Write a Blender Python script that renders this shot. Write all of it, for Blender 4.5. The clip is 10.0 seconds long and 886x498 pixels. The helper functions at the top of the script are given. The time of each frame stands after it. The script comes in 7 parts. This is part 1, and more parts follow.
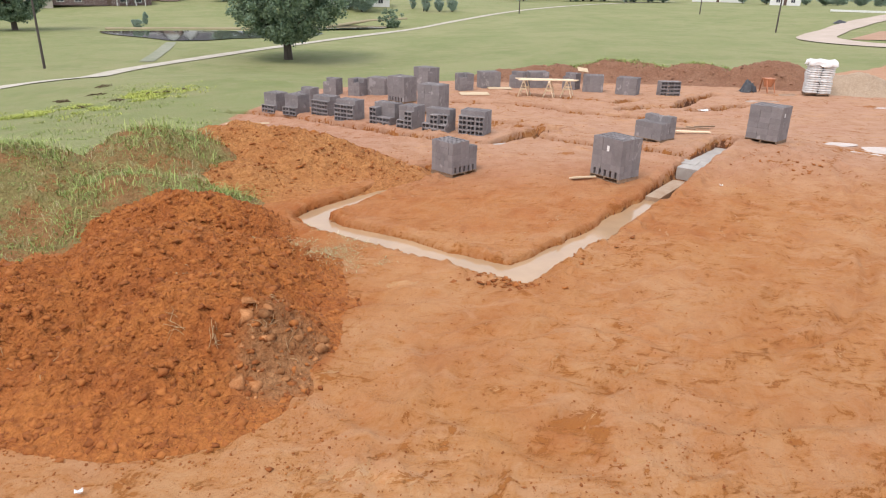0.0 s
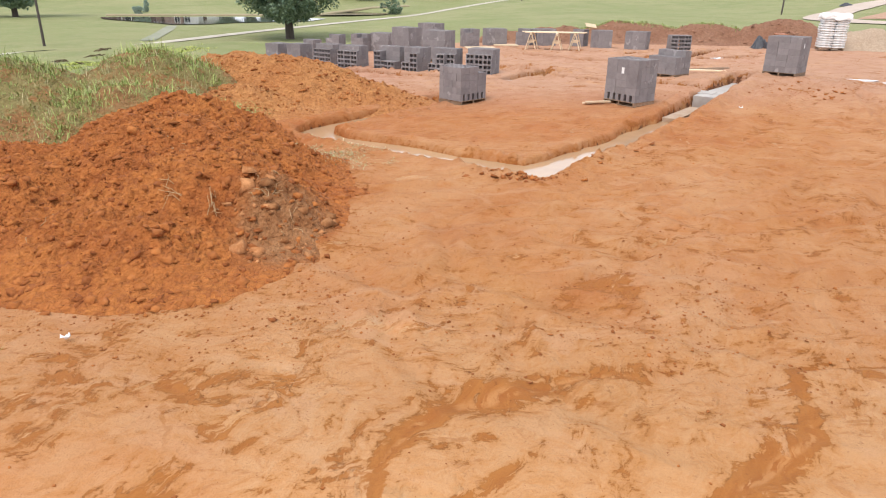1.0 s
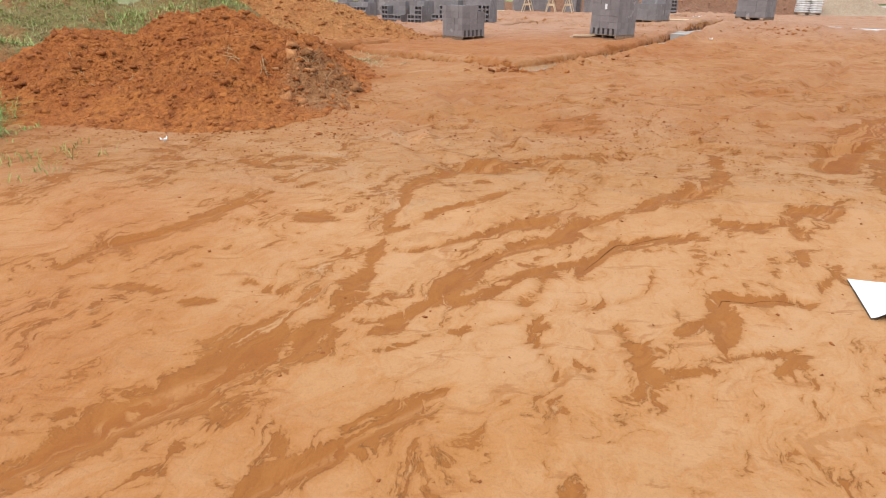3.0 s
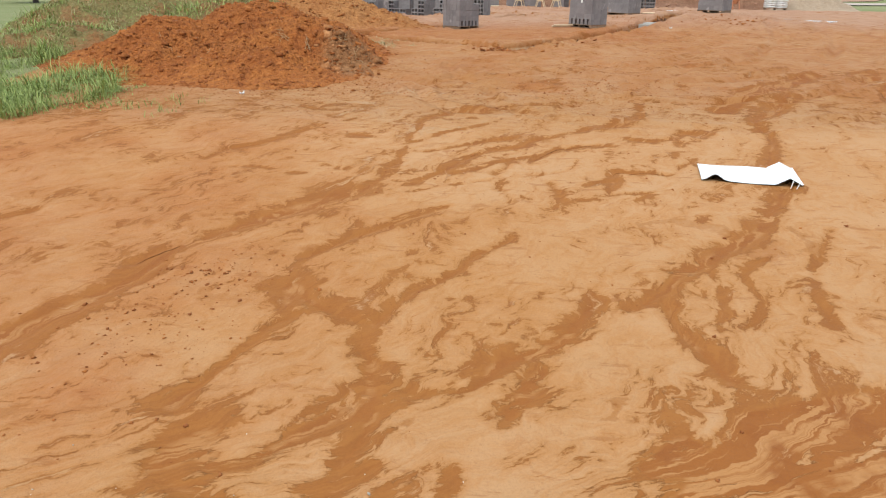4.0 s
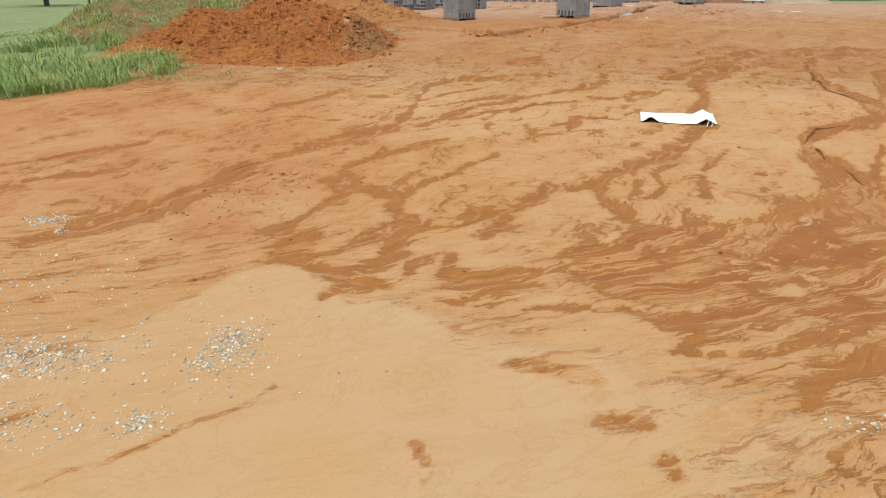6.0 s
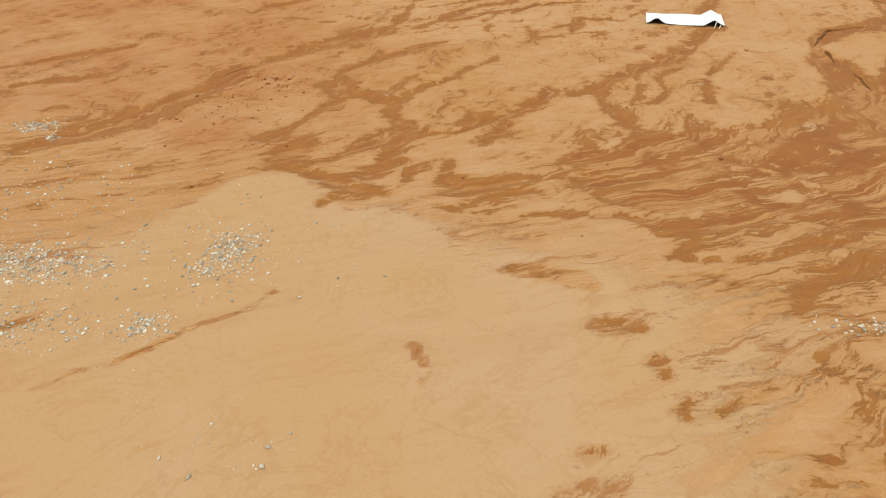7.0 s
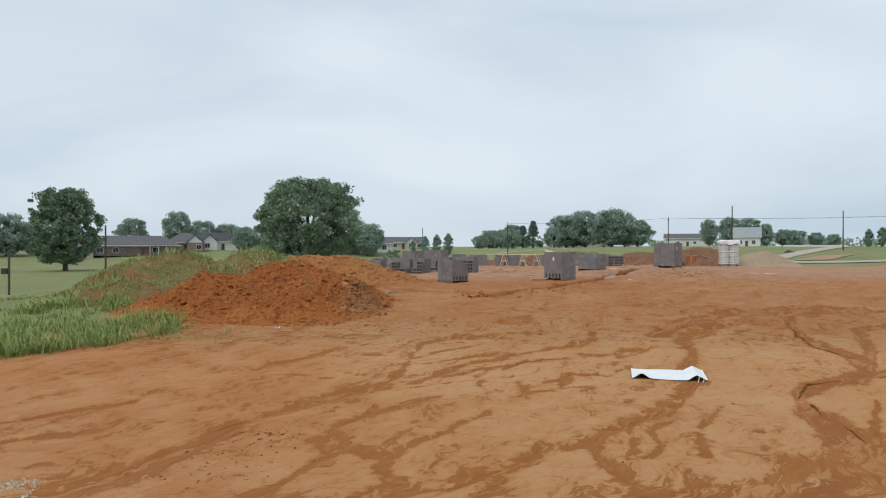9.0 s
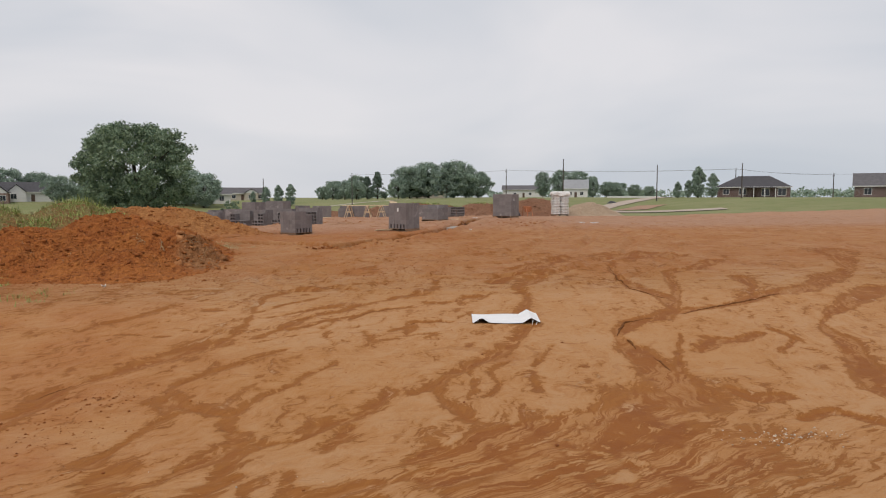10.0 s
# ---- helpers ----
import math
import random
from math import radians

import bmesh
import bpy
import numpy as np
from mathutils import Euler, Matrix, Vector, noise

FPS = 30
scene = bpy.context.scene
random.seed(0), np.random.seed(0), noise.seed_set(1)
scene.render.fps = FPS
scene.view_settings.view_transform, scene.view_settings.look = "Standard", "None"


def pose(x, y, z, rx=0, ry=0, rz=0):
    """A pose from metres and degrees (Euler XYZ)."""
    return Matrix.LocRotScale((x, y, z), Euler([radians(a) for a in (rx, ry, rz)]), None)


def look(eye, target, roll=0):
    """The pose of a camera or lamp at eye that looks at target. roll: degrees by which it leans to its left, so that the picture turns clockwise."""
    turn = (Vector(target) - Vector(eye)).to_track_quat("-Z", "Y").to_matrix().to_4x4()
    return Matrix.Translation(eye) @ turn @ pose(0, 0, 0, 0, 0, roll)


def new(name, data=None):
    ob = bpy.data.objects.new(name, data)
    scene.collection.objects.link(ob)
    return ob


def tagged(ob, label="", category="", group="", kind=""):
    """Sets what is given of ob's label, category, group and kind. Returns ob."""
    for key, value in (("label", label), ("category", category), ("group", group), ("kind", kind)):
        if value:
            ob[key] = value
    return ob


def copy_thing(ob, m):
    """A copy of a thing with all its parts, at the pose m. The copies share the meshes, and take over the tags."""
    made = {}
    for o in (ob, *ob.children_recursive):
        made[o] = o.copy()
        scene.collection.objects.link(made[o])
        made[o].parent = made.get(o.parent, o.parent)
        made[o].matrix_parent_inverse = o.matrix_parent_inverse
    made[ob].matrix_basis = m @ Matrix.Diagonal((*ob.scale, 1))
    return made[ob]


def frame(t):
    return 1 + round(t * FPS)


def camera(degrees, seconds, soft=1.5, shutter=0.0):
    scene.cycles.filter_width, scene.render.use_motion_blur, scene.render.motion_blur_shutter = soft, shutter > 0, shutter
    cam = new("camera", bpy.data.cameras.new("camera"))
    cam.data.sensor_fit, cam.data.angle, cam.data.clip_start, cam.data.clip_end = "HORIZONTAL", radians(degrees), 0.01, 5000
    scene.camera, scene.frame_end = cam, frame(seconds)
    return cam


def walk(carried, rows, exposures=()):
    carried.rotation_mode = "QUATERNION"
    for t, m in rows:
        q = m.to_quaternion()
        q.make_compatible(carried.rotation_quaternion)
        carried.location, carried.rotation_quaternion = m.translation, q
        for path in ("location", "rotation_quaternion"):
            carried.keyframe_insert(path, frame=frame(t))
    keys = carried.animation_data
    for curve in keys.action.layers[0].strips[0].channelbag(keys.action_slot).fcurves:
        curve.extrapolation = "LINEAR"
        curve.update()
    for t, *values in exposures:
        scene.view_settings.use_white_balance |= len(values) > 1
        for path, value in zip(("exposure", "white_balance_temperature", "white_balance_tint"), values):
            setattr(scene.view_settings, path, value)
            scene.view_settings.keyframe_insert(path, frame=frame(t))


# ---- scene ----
cam = camera(66.7, 10.0, soft=1.1)
PATH = [
    (0.0, (-0.179, 0.017, 5.293), (-0.245, 1.879, 4.565), 1.3),
    (0.5, (-0.251, -0.016, 4.196), (-0.322, 1.845, 3.466), 1.1),
    (1.0, (-0.313, -0.05, 3.193), (-0.387, 1.808, 2.457), 0.9),
    (1.5, (-0.298, -0.823, 3.024), (-0.374, 1.035, 2.288), 0.9),
    (2.0, (-0.244, -1.864, 2.664), (-0.318, -0.007, 1.926), 0.9),
    (2.5, (-0.25, -2.289, 1.881), (-0.326, -0.432, 1.142), 0.8),
    (2.7, (-0.265, -2.553, 1.706), (-0.34, -0.697, 0.965), 0.8),
    (3.8, (-0.18, -6.339, 1.64), (-0.252, -4.476, 0.897), 0.8),
    (4.0, (-0.128, -7.309, 1.646), (-0.199, -5.454, 0.901), 0.8),
    (4.5, (-0.006, -9.466, 1.628), (-0.08, -7.61, 0.884), 0.6),
    (5.0, (0.031, -10.377, 1.57), (-0.046, -8.522, 0.827), 0.4),
    (6.5, (-0.01, -10.642, 1.492), (-0.087, -8.787, 0.747), 0.2),
    (7.0, (0.012, -10.632, 1.477), (-0.057, -8.893, 0.492), 0.2),
    (7.5, (0.073, -10.607, 1.497), (0.001, -8.998, 0.311), -0.1),
    (8.0, (0.11, -10.615, 1.505), (0.03, -8.774, 0.729), -0.1),
    (8.5, (0.094, -10.644, 1.523), (0.017, -8.666, 1.237), 0.0),
    (9.0, (0.084, -10.68, 1.53), (0.009, -8.681, 1.522), 0.0),
    (9.5, (0.075, -10.69, 1.532), (-0.001, -8.696, 1.397), 0.0),
    (9.7, (0.075, -10.69, 1.532), (0.0, -8.697, 1.388), 0.0),
    (9.8, (0.075, -10.69, 1.532), (0.047, -8.697, 1.38), 0.0),
    (10.0, (0.075, -10.7, 1.53), (0.456, -8.743, 1.377), 0.0),
]
EXPOSURES = [(0.0, 0.74, 6750, 19), (0.5, 0.89, 6750, 18), (1.0, 0.91, 6750, 18), (2.5, 0.78, 6650, 16), (4.0, 0.60, 6550, 9), (5.0, 0.61, 6450, 3), (6.5, 0.57, 6450, 2), (7.5, 0.34, 7700, 5), (8.2, 0.40, 6900, 5), (8.5, 0.27, 6500, 8), (8.8, 0.10, 6400, 8), (9.4, -0.24, 6600, 12), (10.0, -0.16, 7100, 18)]
walk(cam, [(t, look(eye, target, roll)) for t, eye, target, roll in PATH], EXPOSURES)

# ---- sky and sun: a bright overcast day ----
world = bpy.data.worlds.new("sky")
scene.world = world
world.use_nodes = True
wt = world.node_tree
wt.nodes.clear()
w_out = wt.nodes.new("ShaderNodeOutputWorld")
w_bg = wt.nodes.new("ShaderNodeBackground")
w_sky = wt.nodes.new("ShaderNodeTexSky")
w_sky.sky_type = "NISHITA"
w_sky.sun_disc = False
w_sky.sun_elevation, w_sky.sun_rotation = radians(58), radians(215)
w_sky.dust_density = 2.0
w_coord = wt.nodes.new("ShaderNodeTexCoord")
w_map = wt.nodes.new("ShaderNodeMapping")
w_map.inputs["Scale"].default_value = (1.0, 1.0, 3.2)
w_noise = wt.nodes.new("ShaderNodeTexNoise")
w_noise.inputs["Scale"].default_value = 1.6
w_noise.inputs["Detail"].default_value = 4.0
w_noise.inputs["Roughness"].default_value = 0.45
w_noise.inputs["Distortion"].default_value = 0.5
w_ramp = wt.nodes.new("ShaderNodeValToRGB")
w_ramp.color_ramp.elements[0].position = 0.30
w_ramp.color_ramp.elements[0].color = (0.53, 0.65, 0.76, 1)
w_ramp.color_ramp.elements[1].position = 0.68
w_ramp.color_ramp.elements[1].color = (0.80, 0.875, 0.94, 1)
w_gain = wt.nodes.new("ShaderNodeMix")
w_gain.data_type, w_gain.blend_type = "RGBA", "MULTIPLY"
w_gain.inputs[0].default_value = 1.0
w_gain.inputs[7].default_value = (0.10, 0.10, 0.10, 1)
w_mix = wt.nodes.new("ShaderNodeMix")
w_mix.data_type = "RGBA"
w_mix.inputs[0].default_value = 0.93
wt.links.new(w_coord.outputs["Generated"], w_map.inputs["Vector"])
wt.links.new(w_map.outputs[0], w_noise.inputs["Vector"])
wt.links.new(w_noise.outputs["Fac"], w_ramp.inputs[0])
wt.links.new(w_sky.outputs[0], w_gain.inputs[6])
wt.links.new(w_gain.outputs[2], w_mix.inputs[6])
wt.links.new(w_ramp.outputs[0], w_mix.inputs[7])
wt.links.new(w_mix.outputs[2], w_bg.inputs["Color"])
w_bg.inputs["Strength"].default_value = 1.0
wt.links.new(w_bg.outputs[0], w_out.inputs["Surface"])
sun = new("sun", bpy.data.lights.new("sun", "SUN"))
sun.data.energy, sun.data.angle, sun.data.color = 1.3, radians(25), (1.0, 0.96, 0.90)
sun.matrix_world = look((-20, -28, 60), (0, 0, 0))

# ---- materials ----
class Nodes:
    """Short names for building a node material."""
    def __init__(self, name):
        self.mat = bpy.data.materials.new(name)
        self.mat.use_nodes = True
        self.tree = self.mat.node_tree
        self.bsdf = self.tree.nodes["Principled BSDF"]
        self.coord = self.tree.nodes.new("ShaderNodeTexCoord").outputs["Object"]

    def link(self, a, b):
        if hasattr(a, "is_output"):
            self.tree.links.new(a, b)
        elif isinstance(a, tuple):
            b.default_value = (*a, 1) if len(a) == 3 and b.type == "RGBA" else a
        else:
            b.default_value = a

    def mapping(self, vec, scale=(1, 1, 1), turn=0.0):
        n = self.tree.nodes.new("ShaderNodeMapping")
        n.inputs["Scale"].default_value = scale
        n.inputs["Rotation"].default_value = (0, 0, radians(turn))
        self.link(vec, n.inputs["Vector"])
        return n.outputs[0]

    def noise(self, scale, detail=3.0, rough=0.55, vec=None, distortion=0.0, color=False):
        n = self.tree.nodes.new("ShaderNodeTexNoise")
        n.inputs["Scale"].default_value, n.inputs["Detail"].default_value = scale, detail
        n.inputs["Roughness"].default_value, n.inputs["Distortion"].default_value = rough, distortion
        self.link(self.coord if vec is None else vec, n.inputs["Vector"])
        return n.outputs["Color" if color else "Fac"]

    def edges(self, scale, vec=None, rand=1.0):
        n = self.tree.nodes.new("ShaderNodeTexVoronoi")
        n.feature = "DISTANCE_TO_EDGE"
        n.inputs["Scale"].default_value, n.inputs["Randomness"].default_value = scale, rand
        self.link(self.coord if vec is None else vec, n.inputs["Vector"])
        return n.outputs["Distance"]

    def cells(self, scale, vec=None):
        n = self.tree.nodes.new("ShaderNodeTexVoronoi")
        n.inputs["Scale"].default_value = scale
        self.link(self.coord if vec is None else vec, n.inputs["Vector"])
        return n.outputs["Distance"], n.outputs["Color"]

    def math(self, op, a, b=0.0, c=0.0, clamp=False):
        n = self.tree.nodes.new("ShaderNodeMath")
        n.operation, n.use_clamp = op, clamp
        for value, sock in zip((a, b, c), n.inputs):
            self.link(value, sock)
        return n.outputs[0]

    def vadd(self, a, b, scale):
        s = self.tree.nodes.new("ShaderNodeVectorMath")
        s.operation = "MULTIPLY_ADD"
        self.link(b, s.inputs[0])
        s.inputs[1].default_value = (scale, scale, 0)
        self.link(a, s.inputs[2])
        return s.outputs[0]

    def step(self, v, lo, hi, a=0.0, b=1.0):
        n = self.tree.nodes.new("ShaderNodeMapRange")
        n.interpolation_type = "SMOOTHSTEP"
        self.link(v, n.inputs["Value"])
        n.inputs["From Min"].default_value, n.inputs["From Max"].default_value = lo, hi
        n.inputs["To Min"].default_value, n.inputs["To Max"].default_value = a, b
        return n.outputs[0]

    def mix(self, fac, a, b, blend="MIX"):
        n = self.tree.nodes.new("ShaderNodeMix")
        n.data_type, n.blend_type = "RGBA", blend
        self.link(fac, n.inputs[0])
        self.link(a, n.inputs[6])
        self.link(b, n.inputs[7])
        return n.outputs[2]

    def attr(self, name):
        n = self.tree.nodes.new("ShaderNodeAttribute")
        n.attribute_name = name
        return n.outputs["Fac"]

    def random(self, island=False):
        if island:
            return self.tree.nodes.new("ShaderNodeNewGeometry").outputs["Random Per Island"]
        return self.tree.nodes.new("ShaderNodeObjectInfo").outputs["Random"]

    def bump(self, height, strength=0.4, distance=0.02, below=None):
        n = self.tree.nodes.new("ShaderNodeBump")
        n.inputs["Strength"].default_value, n.inputs["Distance"].default_value = strength, distance
        self.link(height, n.inputs["Height"])
        if below is not None:
            self.link(below, n.inputs["Normal"])
        return n.outputs[0]

    def done(self, color, rough=0.8, normal=None, metal=0.0, spec=0.5):
        self.link(color, self.bsdf.inputs["Base Color"])
        self.link(rough, self.bsdf.inputs["Roughness"])
        self.link(metal, self.bsdf.inputs["Metallic"])
        self.link(spec, self.bsdf.inputs["Specular IOR Level"])
        if normal is not None:
            self.link(normal, self.bsdf.inputs["Normal"])
        return self.mat


def plain(name, a, b, scale=6.0, rough=0.8, bump=0.2, fine=60.0, metal=0.0, rand=0.0, island=False, stretch=(1, 1, 1), spec=0.5):
    """Two tones mixed by a broad and a fine noise, with a fine relief."""
    n = Nodes(name)
    v = n.mapping(n.coord, stretch)
    fac = n.math("ADD", n.math("MULTIPLY", n.noise(scale, 4, 0.6, v), 0.65), n.math("MULTIPLY", n.noise(fine, 2, 0.6, v), 0.35))
    col = n.mix(n.step(fac, 0.32, 0.68), a, b)
    if rand:
        r = n.step(n.random(island), 0, 1, 1 - rand, 1 + rand)
        col = n.mix(1.0, col, r, "MULTIPLY")
    return n.done(col, n.step(fac, 0.2, 0.8, max(rough - 0.1, 0.02), min(rough + 0.1, 1)), n.bump(fac, bump, 0.01) if bump else None, metal, spec)


def ground_material():
    n = Nodes("site_soil")
    wet_shade_a, silt_a, grass_a, red_a = n.attr("wet"), n.attr("silt"), n.attr("grass"), n.attr("red")
    run_a = n.attr("runs")
    flow = n.tree.nodes.new("ShaderNodeCombineXYZ")           # across and along the run of the water
    n.link(n.attr("across"), flow.inputs[0])
    n.link(n.attr("along"), flow.inputs[1])
    flow = flow.outputs[0]
    warp = n.noise(0.8, 3, 0.55, n.coord, color=True)
    bent = n.vadd(n.vadd(flow, warp, 1.3), n.noise(2.6, 4, 0.62, n.coord, color=True), 0.40)
    streak = n.noise(1.45, 9, 0.66, n.mapping(bent, (1.0, 0.24, 1.0)), 0.5)
    fine_streak = n.noise(5.5, 7, 0.70, n.mapping(bent, (1.0, 0.15, 1.0)), 0.7)
    swirl = n.noise(3.0, 6, 0.62, n.mapping(bent, (1.0, 0.35, 1.0)), 2.2)
    ragged = n.vadd(n.vadd(bent, n.noise(2.4, 5, 0.65, n.coord, color=True), 0.60), n.noise(9.0, 3, 0.6, n.coord, color=True), 0.07)
    net = n.edges(0.75, n.mapping(ragged, (1.0, 0.55, 1.0)))
    in_band = n.step(run_a, -0.80, -0.45)
    thick = n.step(n.noise(1.1, 4, 0.6), 0.42, 0.66, -0.05, 0.035)
    thin = n.math("MULTIPLY", n.step(n.math("SUBTRACT", net, thick), -0.010, 0.012, 1.0, 0.0), in_band)
    # how wet and washed out the soil is at each place
    blob = n.noise(1.5, 8, 0.66, n.vadd(n.coord, n.noise(1.3, 3, 0.5, color=True), 0.35))
    worn = n.step(n.attr("worn"), 0.0, 1.0)
    drag = n.noise(4.4, 8, 0.70, n.mapping(n.vadd(n.coord, warp, 0.7), (0.32, 1.0, 1.0), -52), 0.3)
    drag_2 = n.noise(6.2, 7, 0.70, n.mapping(n.vadd(n.coord, warp, 0.9), (0.30, 1.0, 1.0), 14), 0.3)
    w = n.math("ADD", n.math("MULTIPLY_ADD", run_a, 0.28, 0.42), n.math("MULTIPLY", n.math("SUBTRACT", streak, 0.5), 1.05))
    w = n.math("ADD", w, n.math("MULTIPLY", n.math("SUBTRACT", blob, 0.5), n.step(worn, 0.0, 1.0, 0.95, 0.55)))
    w = n.math("ADD", w, n.math("MULTIPLY", n.math("SUBTRACT", fine_streak, 0.5), n.step(wet_shade_a, 0.45, 0.75, 0.45, 1.0)))
    w = n.math("ADD", w, n.math("MULTIPLY", n.math("SUBTRACT", swirl, 0.5), n.step(wet_shade_a, 0.40, 0.62, 0.3, 1.2)))
    chip = n.noise(4.5, 8, 0.70, n.mapping(bent, (1.0, 0.62, 1.0)), 1.2)
    w = n.math("ADD", w, n.math("MULTIPLY", n.math("SUBTRACT", chip, 0.5), 1.15))
    tread = n.math("ADD", n.math("MULTIPLY", n.math("SUBTRACT", drag, 0.5), 1.2), n.math("MULTIPLY", n.math("SUBTRACT", drag_2, 0.5), 1.0))
    w = n.math("ADD", w, n.math("MULTIPLY", tread, worn))
    wet = n.math("MAXIMUM", n.step(w, 0.40, 0.45), n.math("MULTIPLY", thin, 0.55))
    big = n.noise(0.22, 4, 0.6)
    mid = n.noise(1.7, 6, 0.68)
    scuff = n.noise(2.4, 8, 0.7, n.mapping(bent, (1.0, 0.40, 1.0)), 0.8)
    grain = n.noise(42.0, 4, 0.75)
    speck = n.noise(13.0, 5, 0.7)
    # pale dried silt, orange clay, damp clay and wet clay, one after the other
    pale = n.mix(n.step(big, 0.38, 0.66), (0.655, 0.425, 0.235), (0.620, 0.370, 0.175))
    clay = n.mix(n.step(big, 0.38, 0.66), (0.590, 0.315, 0.125), (0.555, 0.280, 0.098))
    dry = n.mix(n.step(w, 0.02, 0.40, 0.0, 0.70), pale, clay)
    dry = n.mix(n.step(w, 0.32, 0.42, 0.0, 0.35), dry, (0.470, 0.225, 0.062))
    dry = n.mix(n.step(scuff, 0.57, 0.68, 0.0, 0.45), dry, (0.43, 0.175, 0.050))
    dash = n.noise(7.5, 5, 0.62, n.mapping(n.vadd(n.coord, warp, 0.25), (0.26, 1.0, 1.0), 8), 0.4)
    dry = n.mix(n.step(dash, 0.60, 0.68, 0.0, 0.45), dry, (0.400, 0.165, 0.052))
    red = n.mix(n.step(mid, 0.3, 0.7), (0.520, 0.190, 0.052), (0.41, 0.130, 0.032))
    red = n.mix(n.step(scuff, 0.45, 0.60, 0.0, 0.6), red, (0.57, 0.275, 0.115))
    red = n.mix(n.step(n.noise(3.3, 8, 0.72, n.mapping(bent, (1.0, 0.5, 1.0)), 1.0), 0.53, 0.63, 0.0, 0.7), red, (0.35, 0.108, 0.029))
    dry = n.mix(n.step(n.math("ADD", red_a, n.math("MULTIPLY", n.math("SUBTRACT", n.noise(0.7, 5, 0.65), 0.5), 0.9)), 0.05, 0.95, 0.0, 0.92), dry, red)
    dry = n.mix(n.step(n.attr("built"), 0.0, 1.0, 0.0, 0.78), dry, n.mix(n.step(mid, 0.35, 0.65), (0.610, 0.430, 0.345), (0.520, 0.335, 0.245)))
    silted = n.math("MULTIPLY", n.step(n.noise(1.5, 6, 0.66, n.mapping(n.vadd(n.coord, warp, 0.8), (0.45, 1.0, 1.0), -40), 0.4), 0.54, 0.62), n.math("MULTIPLY", worn, n.step(red_a, 0.25, 0.7, 0.60, 0.10)))
    dry = n.mix(silted, dry, (0.655, 0.430, 0.265))
    damp = n.mix(n.step(fine_streak, 0.36, 0.64), (0.430, 0.192, 0.051), (0.360, 0.148, 0.037))
    soaked = n.mix(n.step(blob, 0.46, 0.60), (0.375, 0.148, 0.035), (0.330, 0.122, 0.029))
    damp = n.mix(n.step(wet_shade_a, 0.42, 0.62), damp, soaked)
    damp = n.mix(n.step(red_a, 0.2, 1.0, 0.0, 0.5), damp, (0.36, 0.11, 0.028))
    # Wet clay in the trenches, coloured darker still to stand for their shade.
    damp = n.mix(n.step(wet_shade_a, 0.74, 0.90), damp, (0.130, 0.054, 0.023))
    strand = n.step(n.math("ABSOLUTE", n.math("SUBTRACT", n.noise(2.1, 6, 0.62, n.mapping(bent, (1.0, 0.13, 1.0)), 0.9), 0.5)), 0.010, 0.055, 1.0, 0.0)
    strand = n.math("MULTIPLY", strand, n.math("MULTIPLY", n.step(wet_shade_a, 0.42, 0.62), n.step(n.noise(1.3, 4, 0.6), 0.38, 0.50, 0.0, 0.82)))
    damp = n.mix(strand, damp, (0.600, 0.345, 0.150))
    col = n.mix(n.math("MULTIPLY", wet, 0.94), dry, damp)
    breakup = n.math("ADD", n.math("MULTIPLY", n.math("SUBTRACT", streak, 0.5), 1.5), n.math("MULTIPLY", n.math("SUBTRACT", fine_streak, 0.5), 1.5))
    breakup = n.math("ADD", breakup, n.math("MULTIPLY", n.math("SUBTRACT", blob, 0.5), 1.5))
    s_raw = n.math("ADD", silt_a, breakup)
    silt = n.step(s_raw, 0.34, 0.50)
    silt_col = n.mix(n.step(n.noise(0.45, 4, 0.6), 0.35, 0.65), (0.620, 0.425, 0.255), (0.610, 0.400, 0.208))
    silt_col = n.mix(n.step(s_raw, 0.80, 0.48, 0.0, 0.45), silt_col, (0.540, 0.285, 0.100))
    silt_col = n.mix(n.step(fine_streak, 0.56, 0.74, 0.0, 0.30), silt_col, (0.50, 0.26, 0.090))
    silt_col = n.mix(n.step(scuff, 0.56, 0.70, 0.0, 0.28), silt_col, (0.47, 0.235, 0.08))
    rag = n.noise(1.5, 9, 0.72, n.mapping(n.vadd(bent, n.noise(3.5, 4, 0.6, n.coord, color=True), 0.35), (1.0, 0.45, 1.0)), 1.3)
    silt_col = n.mix(n.math("MULTIPLY", n.step(rag, 0.545, 0.60), n.step(silt_a, 0.99, 0.72, 0.10, 0.85)), silt_col, (0.43, 0.195, 0.062))
    silt_col = n.mix(n.math("MULTIPLY", n.step(speck, 0.60, 0.66), n.step(silt_a, 0.99, 0.72, 0.05, 0.45)), silt_col, (0.40, 0.19, 0.07))
    vein = n.step(n.math("ABSOLUTE", n.math("SUBTRACT", n.noise(1.1, 6, 0.65, n.coord, 1.2), 0.5)), 0.0, 0.022, 0.22, 0.0)
    silt_col = n.mix(vein, silt_col, (0.46, 0.24, 0.09))
    col = n.mix(silt, col, silt_col)
    col = n.mix(n.step(grain, 0.35, 0.80, 0.0, 0.22), col, n.mix(1.0, col, (0.62, 0.55, 0.50), "MULTIPLY"))
    rough_ground = n.step(n.math("MAXIMUM", silt_a, n.math("MULTIPLY", wet_shade_a, 0.8)), 0.25, 0.7, 0.85, 0.12)
    crumbs = n.math("MULTIPLY", n.math("MULTIPLY", n.step(speck, 0.60, 0.70), rough_ground), n.step(worn, 0.0, 1.0, 0.30, 0.8))
    col = n.mix(crumbs, col, n.mix(1.0, col, (0.52, 0.41, 0.34), "MULTIPLY"))
    col = n.mix(1.0, col, (0.770, 0.651, 0.560), "MULTIPLY")
